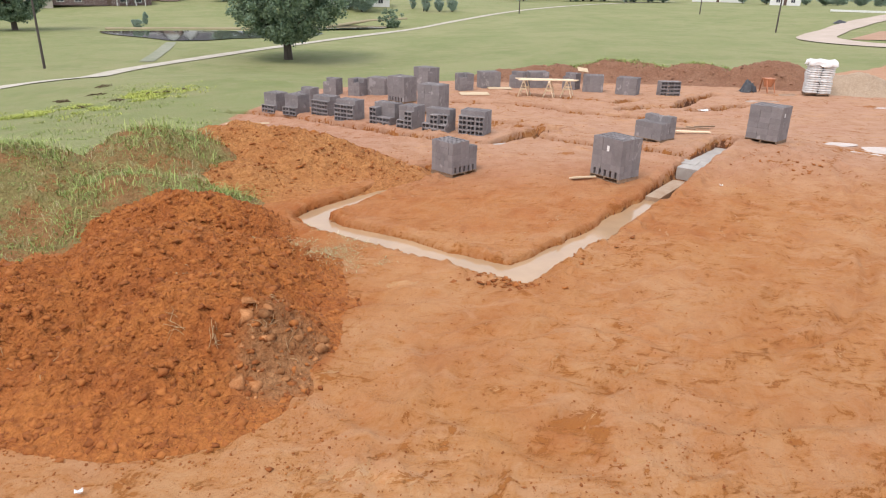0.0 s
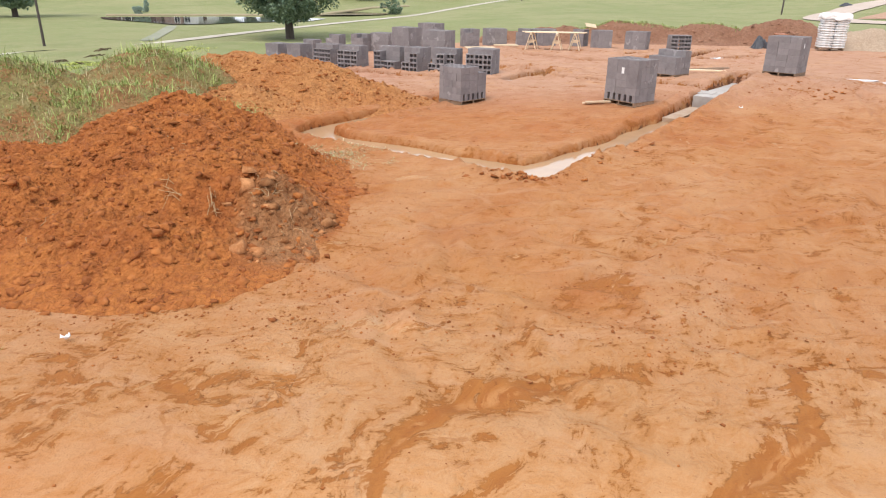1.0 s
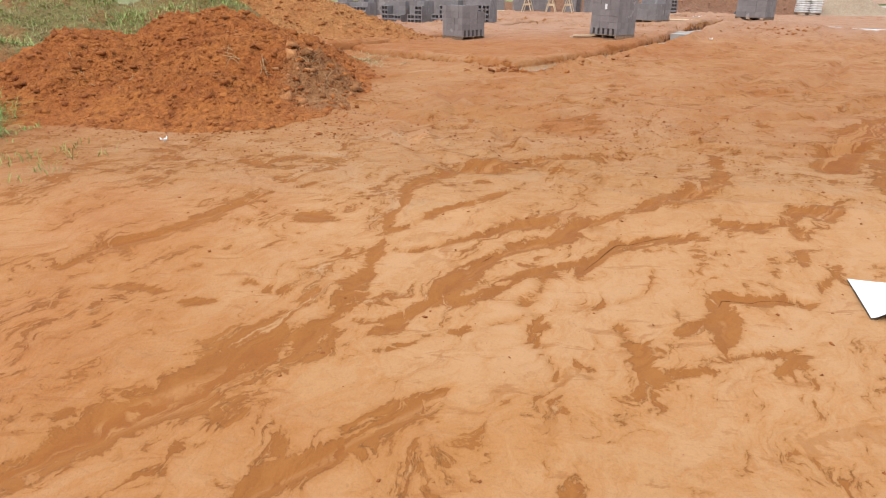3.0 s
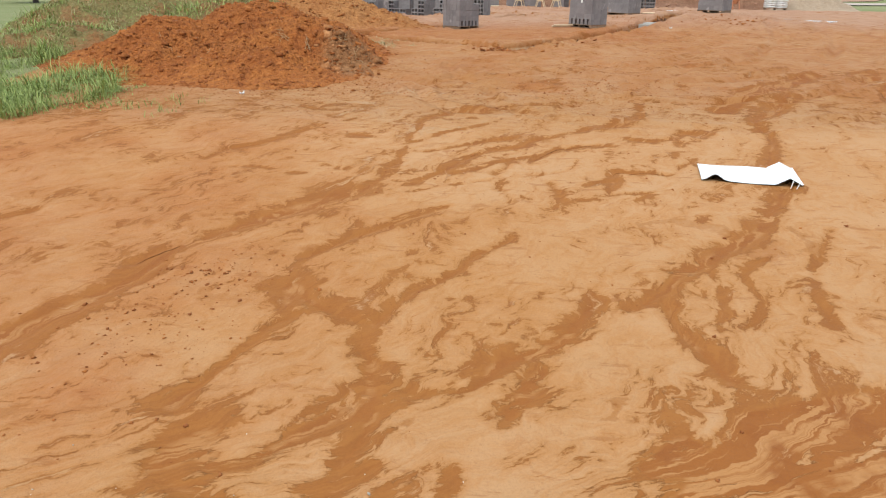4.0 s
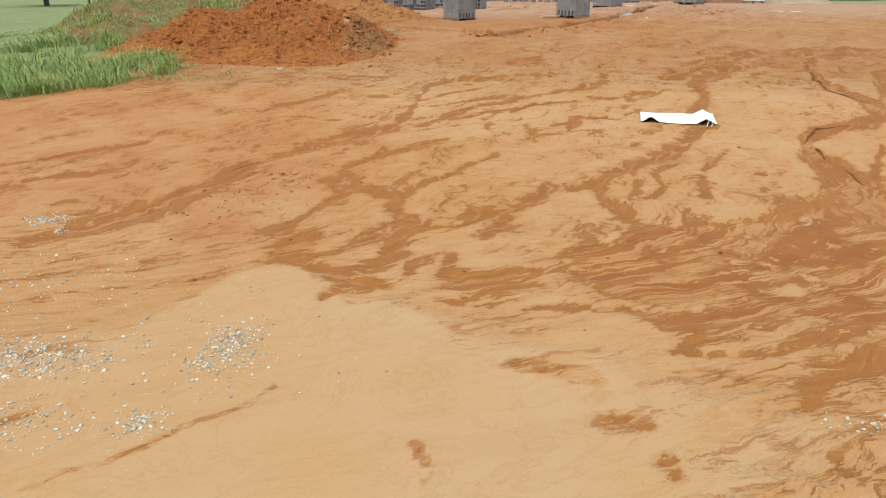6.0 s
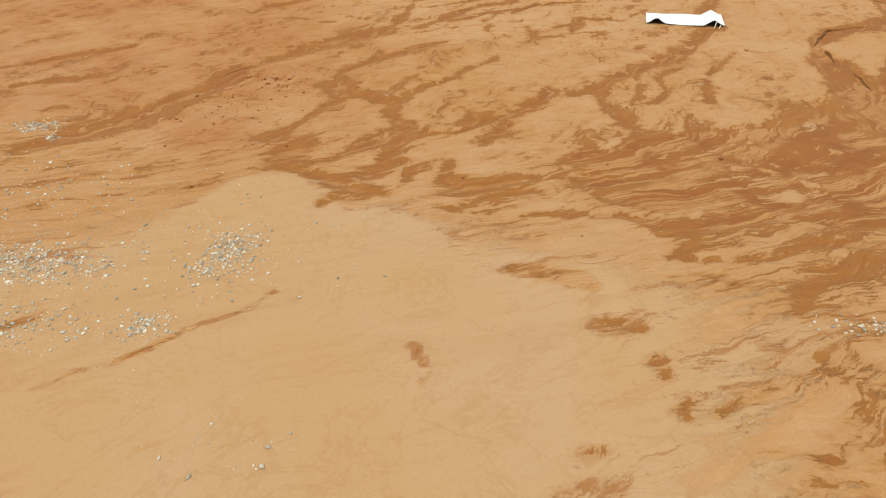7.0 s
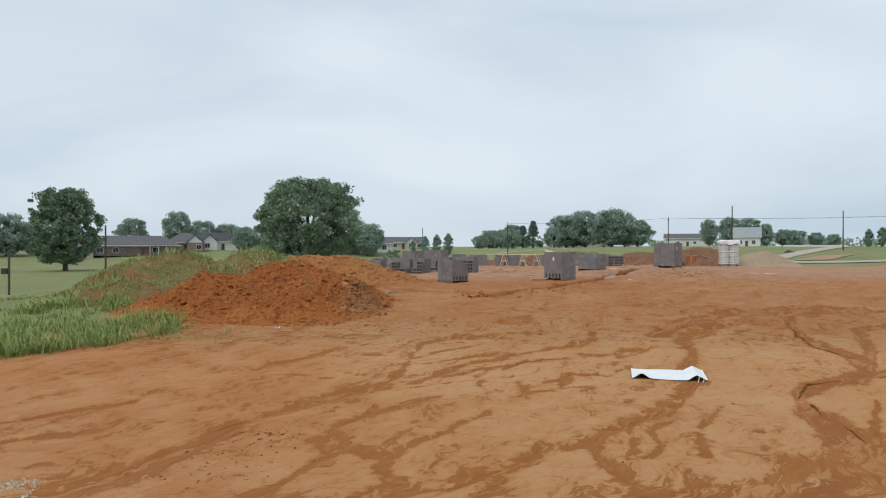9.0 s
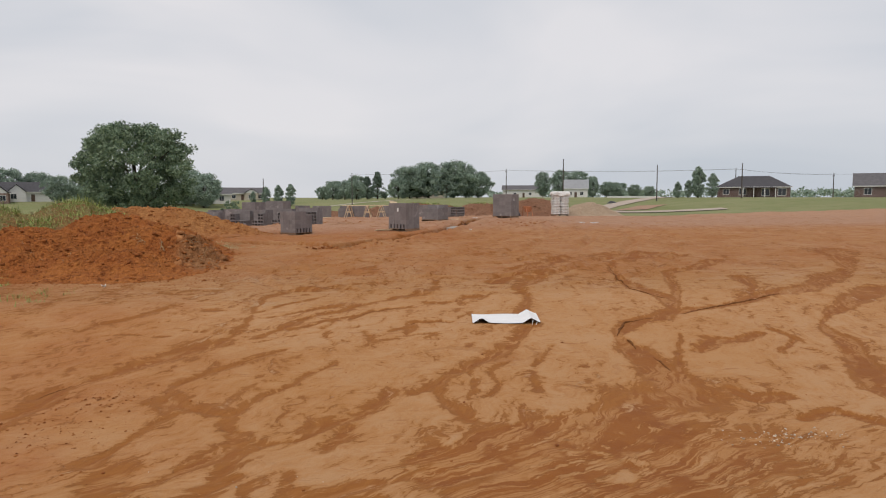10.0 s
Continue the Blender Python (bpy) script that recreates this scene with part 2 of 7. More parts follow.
    # mown pasture
    g1, g2, g3 = n.noise(0.05, 4, 0.6), n.noise(0.6, 5, 0.65), n.noise(9.0, 5, 0.75)
    turf = n.mix(n.step(g1, 0.35, 0.65), (0.265, 0.310, 0.130), (0.335, 0.355, 0.175))
    turf = n.mix(n.step(n.noise(0.16, 5, 0.65), 0.46, 0.62, 0.0, 0.55), turf, (0.205, 0.260, 0.092))
    turf = n.mix(n.step(g2, 0.40, 0.75, 0.0, 0.6), turf, (0.375, 0.350, 0.200))
    turf = n.mix(n.step(g3, 0.35, 0.7, 0.0, 0.45), turf, (0.190, 0.235, 0.090))
    turf = n.mix(1.0, turf, (0.80, 0.76, 0.72), "MULTIPLY")
    gm = n.step(n.math("ADD", grass_a, n.math("MULTIPLY", n.math("SUBTRACT", n.noise(1.1, 5, 0.7), 0.5), 0.9)), 0.38, 0.66)
    col = n.mix(gm, col, turf)
    rough = n.math("SUBTRACT", 0.90, n.math("MULTIPLY", wet, 0.08))
    rough = n.math("SUBTRACT", rough, n.math("MULTIPLY", silt, 0.28))
    rough = n.math("ADD", rough, n.math("MULTIPLY", n.step(mid, 0.4, 0.7), 0.06), clamp=True)
    relief = n.math("ADD", n.noise(7.0, 6, 0.7), n.math("MULTIPLY", grain, 0.30))
    relief = n.math("ADD", relief, n.math("MULTIPLY", scuff, 0.8))
    relief = n.math("ADD", relief, n.math("MULTIPLY", speck, 0.35))
    relief = n.math("MULTIPLY", n.math("SUBTRACT", relief, 1.22), n.math("SUBTRACT", 1.0, n.math("MULTIPLY", wet, 0.55)))
    relief = n.math("SUBTRACT", relief, n.math("MULTIPLY", wet, 0.10))
    soft = n.math("SUBTRACT", 1.0, n.math("MULTIPLY", n.step(silt_a, 0.2, 0.9), 0.75))
    nrm = n.bump(n.math("MULTIPLY", n.math("MULTIPLY", relief, soft), n.step(worn, 0.0, 1.0, 0.42, 1.0)), 1.0, 0.058)
    return n.done(col, rough, nrm, spec=0.22)


def soil_material(name, a, b, c, moss=None):
    """Loose dug earth with lumps of several sizes."""
    n = Nodes(name)
    big, mid, fine = n.noise(0.8, 4, 0.6), n.noise(5.0, 6, 0.7), n.noise(38.0, 4, 0.7)
    col = n.mix(n.step(big, 0.35, 0.65), a, b)
    col = n.mix(n.step(mid, 0.42, 0.72, 0.0, 0.75), col, c)
    col = n.mix(n.step(n.attr("grey"), 0.15, 0.8), col, n.mix(n.step(mid, 0.35, 0.65), (0.30, 0.125, 0.046), (0.42, 0.205, 0.088)))
    col = n.mix(n.step(fine, 0.35, 0.8, 0.0, 0.35), col, n.mix(1.0, col, (0.55, 0.5, 0.45), "MULTIPLY"))
    if moss:
        col = n.mix(n.step(n.math("ADD", n.noise(0.9, 5, 0.65), n.math("MULTIPLY", n.math("SUBTRACT", n.noise(7.0, 4, 0.7), 0.5), 0.5)), 0.42, 0.56, 0.0, 0.75), col, moss)
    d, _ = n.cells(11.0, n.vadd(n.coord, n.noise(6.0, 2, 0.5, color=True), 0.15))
    h = n.math("ADD", n.math("MULTIPLY", mid, 1.0), n.math("MULTIPLY", fine, 0.35))
    d2, _ = n.cells(24.0, n.vadd(n.coord, n.noise(11.0, 2, 0.5, color=True), 0.08))
    # Crease shade between the lumps, mixed into the colour by cell distance.
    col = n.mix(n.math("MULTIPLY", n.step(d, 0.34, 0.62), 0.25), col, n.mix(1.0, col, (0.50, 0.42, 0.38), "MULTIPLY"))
    h = n.math("SUBTRACT", h, n.math("MULTIPLY", d, 0.7))
    h = n.math("SUBTRACT", h, n.math("MULTIPLY", d2, 0.35))
    return n.done(col, 0.92, n.bump(h, 1.0, 0.080), spec=0.25)


def clod_material():
    n = Nodes("clod_earth")
    r = n.random(True)
    mid, fine = n.noise(9.0, 4, 0.65), n.noise(50.0, 3, 0.7)
    col = n.mix(n.step(r, 0.0, 1.0), (0.255, 0.080, 0.022), (0.43, 0.152, 0.040))
    col = n.mix(n.step(mid, 0.4, 0.7, 0.0, 0.6), col, (0.27, 0.085, 0.028))
    return n.done(col, 0.93, n.bump(n.math("ADD", mid, n.math("MULTIPLY", fine, 0.4)), 0.8, 0.03), spec=0.25)


def block_material():
    n = Nodes("grey_concrete_block")
    r = n.random()
    mid, fine = n.noise(3.0, 4, 0.6), n.noise(90.0, 3, 0.7)
    col = n.mix(n.step(r, 0.0, 1.0), (0.200, 0.183, 0.184), (0.246, 0.226, 0.226))
    col = n.mix(n.step(mid, 0.45, 0.75, 0.0, 0.45), col, (0.17, 0.148, 0.150))
    col = n.mix(n.step(fine, 0.40, 0.75, 0.0, 0.4), col, (0.33, 0.315, 0.31))
    col = n.mix(n.step(n.noise(2.2, 5, 0.7, distortion=1.5), 0.60, 0.68, 0.0, 0.2), col, (0.40, 0.375, 0.37))
    where = n.tree.nodes.new("ShaderNodeNewGeometry").outputs["Position"]
    run = n.noise(2.3, 5, 0.62, n.mapping(where, (1.0, 1.0, 0.75)))
    col = n.mix(n.step(run, 0.57, 0.62, 0.0, 0.40), col, (0.165, 0.145, 0.150))
    col = n.mix(n.step(run, 0.40, 0.36, 0.0, 0.55), col, (0.42, 0.395, 0.39))
    col = n.mix(1.0, col, (1.0, 0.985, 0.97), "MULTIPLY")
    return n.done(col, 0.95, n.bump(fine, 0.7, 0.006), spec=0.2)


def leaf_material(name, dark, light):
    n = Nodes(name)
    r = n.random(True)
    col = n.mix(r, dark, light)
    col = n.mix(n.step(n.noise(0.5, 3, 0.6), 0.4, 0.7, 0.0, 0.5), col, n.mix(1.0, col, (0.75, 0.8, 0.7), "MULTIPLY"))
    n.bsdf.inputs["Subsurface Weight"].default_value = 0.0
    return n.done(col, 0.6, None, spec=0.3)


def water_material(name, color, rough, ripple, spec=0.5):
    n = Nodes(name)
    v = n.noise(0.7, 4, 0.6)
    col = n.mix(n.step(v, 0.35, 0.65), color, tuple(c * 0.86 for c in color))
    return n.done(col, rough, n.bump(n.noise(5.0, 3, 0.5), ripple, 0.01), spec=spec)


def bag_material():
    n = Nodes("white_plastic_bag")
    col = n.mix(n.step(n.noise(6.0, 4, 0.6), 0.35, 0.7), (0.78, 0.78, 0.76), (0.66, 0.65, 0.62))
    col = n.mix(n.step(n.noise(2.0, 3, 0.6), 0.60, 0.72, 0.0, 0.4), col, (0.50, 0.36, 0.26))
    return n.done(col, 0.42, n.bump(n.noise(14.0, 5, 0.6), 0.6, 0.03))


def brick_material(name, a, b):
    n = Nodes(name)
    t = n.tree.nodes.new("ShaderNodeTexBrick")
    t.inputs["Scale"].default_value = 1.0
    t.inputs["Brick Width"].default_value, t.inputs["Row Height"].default_value, t.inputs["Mortar Size"].default_value = 0.21, 0.075, 0.006
    t.inputs["Color1"].default_value, t.inputs["Color2"].default_value = (*a, 1), (*b, 1)
    t.inputs["Mortar"].default_value = (0.40, 0.36, 0.33, 1)
    v = n.tree.nodes.new("ShaderNodeMapping")
    v.inputs["Rotation"].default_value = (radians(90), 0, 0)
    n.link(n.coord, v.inputs["Vector"])
    n.link(v.outputs[0], t.inputs["Vector"])
    col = n.mix(n.step(n.noise(0.9, 4, 0.6), 0.4, 0.7, 0.0, 0.4), t.outputs["Color"], (0.12, 0.085, 0.080))
    return n.done(col, 0.9, None, spec=0.2)


SOIL = ground_material()
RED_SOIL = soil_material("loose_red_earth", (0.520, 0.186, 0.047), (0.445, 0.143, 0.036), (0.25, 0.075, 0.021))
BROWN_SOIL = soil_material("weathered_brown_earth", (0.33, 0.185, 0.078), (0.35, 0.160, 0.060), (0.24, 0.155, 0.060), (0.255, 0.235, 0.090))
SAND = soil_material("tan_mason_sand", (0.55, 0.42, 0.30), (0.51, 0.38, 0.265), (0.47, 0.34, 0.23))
CLOD = clod_material()
BLOCK = block_material()
CONCRETE = plain("wet_grey_concrete", (0.42, 0.39, 0.35), (0.33, 0.30, 0.27), 2.0, 0.7, 0.3)
DUSTY_CONCRETE = plain("muddy_concrete", (0.40, 0.30, 0.21), (0.32, 0.20, 0.12), 2.5, 0.75, 0.3)
PALLET_WOOD = plain("weathered_pallet_wood", (0.30, 0.20, 0.125), (0.20, 0.125, 0.075), 3.0, 0.85, 0.3, 45, rand=0.2, stretch=(0.3, 3, 3))
FRESH_WOOD = plain("fresh_sawn_pine", (0.72, 0.57, 0.39), (0.62, 0.46, 0.29), 3.0, 0.75, 0.2, 45, rand=0.12, stretch=(0.3, 3, 3))
PLY = plain("pale_plywood", (0.60, 0.47, 0.31), (0.50, 0.37, 0.23), 2.0, 0.8, 0.15, 40)
BAG = bag_material()
MUDDY_WATER = water_material("muddy_water", (0.44, 0.285, 0.162), 0.10, 0.05)
POND_WATER = water_material("still_pond_water", (0.055, 0.055, 0.045), 0.04, 0.05)
BARK = plain("rough_grey_bark", (0.10, 0.078, 0.06), (0.055, 0.043, 0.034), 5.0, 0.95, 0.8, 30, stretch=(1, 1, 0.25))
# Haze is put into these two greens: paler, and bluer for far trees.
OAK_LEAF = leaf_material("oak_leaf", (0.105, 0.170, 0.115), (0.270, 0.345, 0.215))
HAZED_LEAF = leaf_material("hazed_far_leaf", (0.200, 0.290, 0.240), (0.350, 0.430, 0.340))
PINE_LEAF = leaf_material("evergreen_leaf", (0.120, 0.180, 0.150), (0.200, 0.260, 0.200))
BLADE = leaf_material("grass_blade", (0.165, 0.240, 0.052), (0.405, 0.455, 0.150))
DRY_BLADE = leaf_material("dry_grass_blade", (0.28, 0.27, 0.11), (0.52, 0.43, 0.25))
PEBBLE = plain("pale_limestone_gravel", (0.62, 0.55, 0.45), (0.43, 0.36, 0.28), 12.0, 0.85, 0.3, 60, rand=0.35, island=True)
SHEET_WHITE = plain("white_vinyl", (0.84, 0.84, 0.83), (0.76, 0.76, 0.75), 3.0, 0.45, 0.05)
SHEET_BLACK = plain("black_backing", (0.03, 0.03, 0.03), (0.05, 0.045, 0.04), 8.0, 0.6, 0.1)
POLE_WOOD = plain("creosoted_pole_wood", (0.10, 0.082, 0.07), (0.062, 0.05, 0.042), 2.0, 0.9, 0.4, 30, stretch=(3, 3, 0.2))
WIRE = plain("black_cable", (0.03, 0.03, 0.03), (0.045, 0.045, 0.045), 2.0, 0.6, 0)
STEEL = plain("dull_galvanised_steel", (0.35, 0.35, 0.35), (0.26, 0.26, 0.26), 4.0, 0.5, 0.05, metal=0.8)
BRICK_RED = brick_material("dark_red_brick", (0.125, 0.078, 0.074), (0.165, 0.100, 0.092))
BRICK_TAN = brick_material("pinkish_brick", (0.33, 0.22, 0.18), (0.27, 0.17, 0.14))
SIDING = plain("white_lap_siding", (0.74, 0.74, 0.72), (0.66, 0.66, 0.65), 0.6, 0.6, 0.1, stretch=(0.2, 0.2, 9))
TAN_SIDING = plain("tan_lap_siding", (0.48, 0.43, 0.35), (0.42, 0.37, 0.30), 0.6, 0.65, 0.1, stretch=(0.2, 0.2, 9))
SHINGLE = plain("grey_asphalt_shingle", (0.145, 0.140, 0.145), (0.105, 0.100, 0.105), 1.5, 0.9, 0.4, 25)
DARK_SHINGLE = plain("dark_asphalt_shingle", (0.085, 0.083, 0.09), (0.06, 0.058, 0.064), 1.5, 0.9, 0.4, 25)
METAL_ROOF = plain("pale_metal_roof", (0.36, 0.37, 0.38), (0.30, 0.31, 0.32), 0.8, 0.45, 0.05, metal=0.2)
TRIM = plain("white_trim_paint", (0.78, 0.78, 0.76), (0.72, 0.72, 0.70), 2.0, 0.55, 0.05)
PANE = plain("dark_window_glass", (0.035, 0.042, 0.05), (0.05, 0.058, 0.066), 0.5, 0.06, 0)
DOOR_PAINT = plain("dark_door_paint", (0.12, 0.07, 0.05), (0.09, 0.055, 0.04), 2.0, 0.5, 0.05)
ROAD_GRAVEL = plain("pale_gravel_track", (0.50, 0.46, 0.38), (0.38, 0.345, 0.27), 0.6, 0.95, 0.4, 14)
TARP_BLACK = plain("black_plastic", (0.03, 0.032, 0.036), (0.05, 0.052, 0.058), 6.0, 0.45, 0.2)
ORANGE = plain("faded_orange_paint", (0.50, 0.20, 0.09), (0.42, 0.15, 0.07), 6.0, 0.6, 0.1)


# ---- helpers for meshes ----
def part(name, bm, material, parent=None, label="", smooth=False):
    """Links a bmesh or a mesh as one object, under its thing."""
    if isinstance(bm, bmesh.types.BMesh):
        data = bpy.data.meshes.new(name)
        bm.to_mesh(data)
        bm.free()
    else:
        data = bm
    if not data.materials:
        data.materials.append(material)
    if smooth:
        data.polygons.foreach_set("use_smooth", [True] * len(data.polygons))
    ob = new(name, data)
    if parent is not None:
        ob.parent = parent
    if label:
        ob["label"] = label
    return ob


def thing(name, label, category, m=None, group="", kind=""):
    ob = new(name)
    ob.empty_display_size = 0.2
    if m is not None:
        ob.matrix_world = m
    return tagged(ob, label, category, group, kind)


def arrays(name, verts, faces, smooth=False):
    """A mesh from numpy arrays: faces all of one size."""
    verts, faces = np.asarray(verts, np.float32), np.asarray(faces, np.int32)
    data = bpy.data.meshes.new(name)
    data.vertices.add(len(verts))
    data.vertices.foreach_set("co", verts.ravel())
    k = faces.shape[1]
    data.loops.add(faces.size)
    data.loops.foreach_set("vertex_index", faces.ravel())
    data.polygons.add(len(faces))
    data.polygons.foreach_set("loop_start", np.arange(0, faces.size, k, dtype=np.int32))
    if smooth:
        data.polygons.foreach_set("use_smooth", np.ones(len(faces), bool))
    data.update(calc_edges=True)
    return data


def box(bm, x0, y0, z0, x1, y1, z1, bevel=0.0):
    made = bmesh.ops.create_cube(bm, size=1.0, matrix=Matrix.LocRotScale(((x0 + x1) / 2, (y0 + y1) / 2, (z0 + z1) / 2), None, (x1 - x0, y1 - y0, z1 - z0)))
    if bevel:
        edges = {e for v in made["verts"] for e in v.link_edges}
        bmesh.ops.bevel(bm, geom=list(edges), offset=bevel, segments=2, affect="EDGES", profile=0.6)
    return bm


def boxes(*dims, bevel=0.0):
    bm = bmesh.new()
    for d in dims:
        box(bm, *d, bevel=bevel)
    return bm


def tube(points, radii, sides=8):
    """Vertices and quads of a tapered tube along points."""
    pts = [Vector(p) for p in points]
    verts, faces = [], []
    for i, p in enumerate(pts):
        d = (pts[min(i + 1, len(pts) - 1)] - pts[max(i - 1, 0)]).normalized()
        a = d.orthogonal().normalized() if abs(d.z) > 0.9 else d.cross(Vector((0, 0, 1))).normalized()
        b = d.cross(a)
        for k in range(sides):
            f = 2 * math.pi * k / sides
            verts.append(p + (a * math.cos(f) + b * math.sin(f)) * radii[i])
    for i in range(len(pts) - 1):
        for k in range(sides):
            q = (k + 1) % sides
            faces.append((i * sides + k, i * sides + q, (i + 1) * sides + q, (i + 1) * sides + k))
    return [tuple(v) for v in verts], faces


def join(pieces):
    verts, faces = [], []
    for v, f in pieces:
        faces += [tuple(i + len(verts) for i in q) for q in f]
        verts += v
    return verts, faces


def lattice(ix, iy, seed):
    h = (ix.astype(np.int64) * 374761393 + iy.astype(np.int64) * 668265263 + seed * 1442695041) & 0xFFFFFFFF
    h = ((h ^ (h >> 13)) * 1274126177) & 0xFFFFFFFF
    return ((h ^ (h >> 16)) & 0xFFFF) / 65535.0


def vnoise(x, y, seed=0):
    ix, iy = np.floor(x), np.floor(y)
    fx, fy = x - ix, y - iy
    fx, fy = fx * fx * fx * (fx * (fx * 6 - 15) + 10), fy * fy * fy * (fy * (fy * 6 - 15) + 10)
    a, b = lattice(ix, iy, seed), lattice(ix + 1, iy, seed)
    c, d = lattice(ix, iy + 1, seed), lattice(ix + 1, iy + 1, seed)
    return (a + (b - a) * fx) * (1 - fy) + (c + (d - c) * fx) * fy


def fbm(x, y, octaves=4, seed=0, gain=0.5):
    """Fractal noise round 0, within about -0.5 to 0.5."""
    total, amp, norm = np.zeros_like(x), 1.0, 0.0
    for o in range(octaves):
        total += amp * (vnoise(x * 2 ** o + 17.3 * o, y * 2 ** o - 9.1 * o, seed + o) - 0.5)
        norm += amp
        amp *= gain
    return total / norm


def smooth(a, b, v):
    t = np.clip((v - a) / (b - a), 0, 1)
    return t * t * (3 - 2 * t)


def line_distance(x, y, pts):
    """Distance to a line of points, and how far along it the nearest place lies (0 to 1)."""
    best, where = np.full(x.shape, 1e9), np.zeros(x.shape)
    for i, ((ax, ay), (bx, by)) in enumerate(zip(pts[:-1], pts[1:])):
        dx, dy = bx - ax, by - ay
        t = np.clip(((x - ax) * dx + (y - ay) * dy) / (dx * dx + dy * dy), 0, 1)
        d = np.hypot(x - ax - t * dx, y - ay - t * dy)
        where = np.where(d < best, (i + t) / (len(pts) - 1), where)
        best = np.minimum(best, d)
    return best, where


def inside(x, y, poly):
    """Signed distance to a polygon: positive inside."""
    hit = np.zeros(x.shape, bool)
    for (ax, ay), (bx, by) in zip(poly, poly[1:] + poly[:1]):
        if ay != by:
            hit ^= ((ay > y) != (by > y)) & (x < (bx - ax) * (y - ay) / (by - ay) + ax)
    d, _ = line_distance(x, y, poly + poly[:1])
    return np.where(hit, d, -d)


# ---- the lie of the land ----
PROFILE = [(-400, -1.9), (-60, -1.5), (-14, -1.4), (-7, -1.34), (-3.6, -1.29), (0, -1.1), (3, -0.86), (6, -0.68), (9, -0.36), (13, -0.18),
           (17, -0.08), (19.3, 0.0), (20.8, 0.04), (22.8, 0.10), (27, 0.11), (32, 0.15), (38, 0.12), (60, 0.05), (2000, 0.05)]

DIPS = [(-1.2, 20.4, 2.4, 2.0, -0.20), (10.2, 23.6, 3.2, 2.8, 0.36), (6.5, 24.3, 1.8, 1.6, 0.08)]


def land(x, y):
    """The broad height of the ground, without its small relief."""
    x, y = np.asarray(x, float), np.asarray(y, float)
    px, pz = [p[0] for p in PROFILE], [p[1] for p in PROFILE]
    z = sum(np.interp(y + o, px, pz) for o in (-1.2, -0.6, 0.0, 0.6, 1.2)) / 5
    for cx, cy, rx, ry, h in DIPS:
        z = z + h * np.exp(-((x - cx) / rx) ** 2 - ((y - cy) / ry) ** 2)
    z = z - 0.055 * np.clip(-x - 0.5, 0, 9) * smooth(22.5, 25.5, y) * (1 - smooth(36, 46, y))
    a = 2.7 * smooth(9, 48, -x) * smooth(-40, 15, y)
    b = (1.4 + 1.9 * smooth(-20, 15, -x)) * smooth(34, 74, y) * (1 - smooth(45, 95, x))
    d = np.minimum(np.sqrt(a * a + b * b), 3.3) * (1 - smooth(135, 215, y))
    far = smooth(150, 235, y) * (0.3 + 0.8 * smooth(0, 60, x)) * (1 - smooth(45, 110, x)) + 1.5 * smooth(45, 110, x) * smooth(40, 115, y)
    return z - d + far


def at_ground(x, y):
    return float(land(x, y))


GRASS_EDGE = [(-30, -120), (-30, 2.4), (-10.4, 3.2), (-8.6, 4.4), (-7.4, 5.6), (-7.6, 9), (-9.0, 15), (150, 15), (150, -120)]
SITE_EDGE = [(-26, -120), (-26, 1.6), (-14.0, 2.4), (-11.2, 4.2), (-10.2, 6.5), (-10.8, 9), (-12.4, 15), (-12.4, 21.5), (-10.9, 27.6), (-10.2, 34), (-9, 39),
             (-4.6, 40.5), (-0.7, 44.5), (2, 50), (12, 54), (22, 55), (30, 60), (42, 73), (58, 84), (70, 75), (80, 68), (130, 55), (150, -120)]
FRONT_TRENCH = [(-1.5, 20.9), (-1.95, 19.8), (-2.85, 18.1), (-4.15, 15.9), (-3.4, 15.15), (-1.5, 14.2), (0.3, 13.05), (0.95, 12.85), (1.5, 13.5), (2.7, 15.0)]
RIGHT_TRENCH = [(2.7, 15.0), (3.9, 16.8), (5.2, 18.7), (6.4, 20.6), (7.2, 21.8), (9.1, 24.4)]
BACK_TRENCH = [(-11.04, 30.75), (-9.98, 30.82), (-8.01, 29.72), (-6.8, 28.91), (-5.68, 27.92), (-4.25, 26.71), (-3.02, 25.66), (-1.87, 24.86), (-0.8, 24.2), (0.65, 23.95), (1.4, 24.8), (2.1, 25.7), (3.05, 26.75)]
SIDE_TRENCH = [(0.6, 27.8), (1.85, 27.3), (3.05, 26.75)]
CROSS_TRENCH = [(2.35, 25.1), (3.3, 24.5), (4.05, 24.1), (5.0, 23.75), (5.9, 23.3), (6.85, 22.55), (7.3, 22.4)]
FAR_TRENCH = [(-1.05, 32.6), (0.3, 32.35), (1.6, 32.25), (3.2, 31.7), (4.1, 30.7), (5.5, 30.2), (6.65, 29.75), (8.8, 29.1)]
FAR_TRENCH_2 = [(1.9, 35.4), (4.55, 34.6), (5.95, 34.25), (6.9, 33.5), (8.0, 34.6)]
FAR_TRENCH_3 = [(6.8, 31.6), (8.35, 32.6), (9.7, 32.85), (11.4, 35.85), (12.4, 37.0), (13.25, 37.85)]
FAR_TRENCH_4 = [(10.1, 31.8), (10.75, 31.9), (11.7, 32.85), (13.4, 33.8)]
TRENCHES = [(FRONT_TRENCH, 0.34, 0.62), (RIGHT_TRENCH, 0.34, 0.42)] + [(line, 0.34, 0.50) for line in (BACK_TRENCH, SIDE_TRENCH, CROSS_TRENCH, FAR_TRENCH, FAR_TRENCH_2, FAR_TRENCH_3, FAR_TRENCH_4)]
# wet runs that the rain has cut: points of (x, y, half width)
RUNS, CHANNELS, STAINS, BARS, CUTS = [], [], [], [], []


def run(*pts):
    RUNS.append(pts)


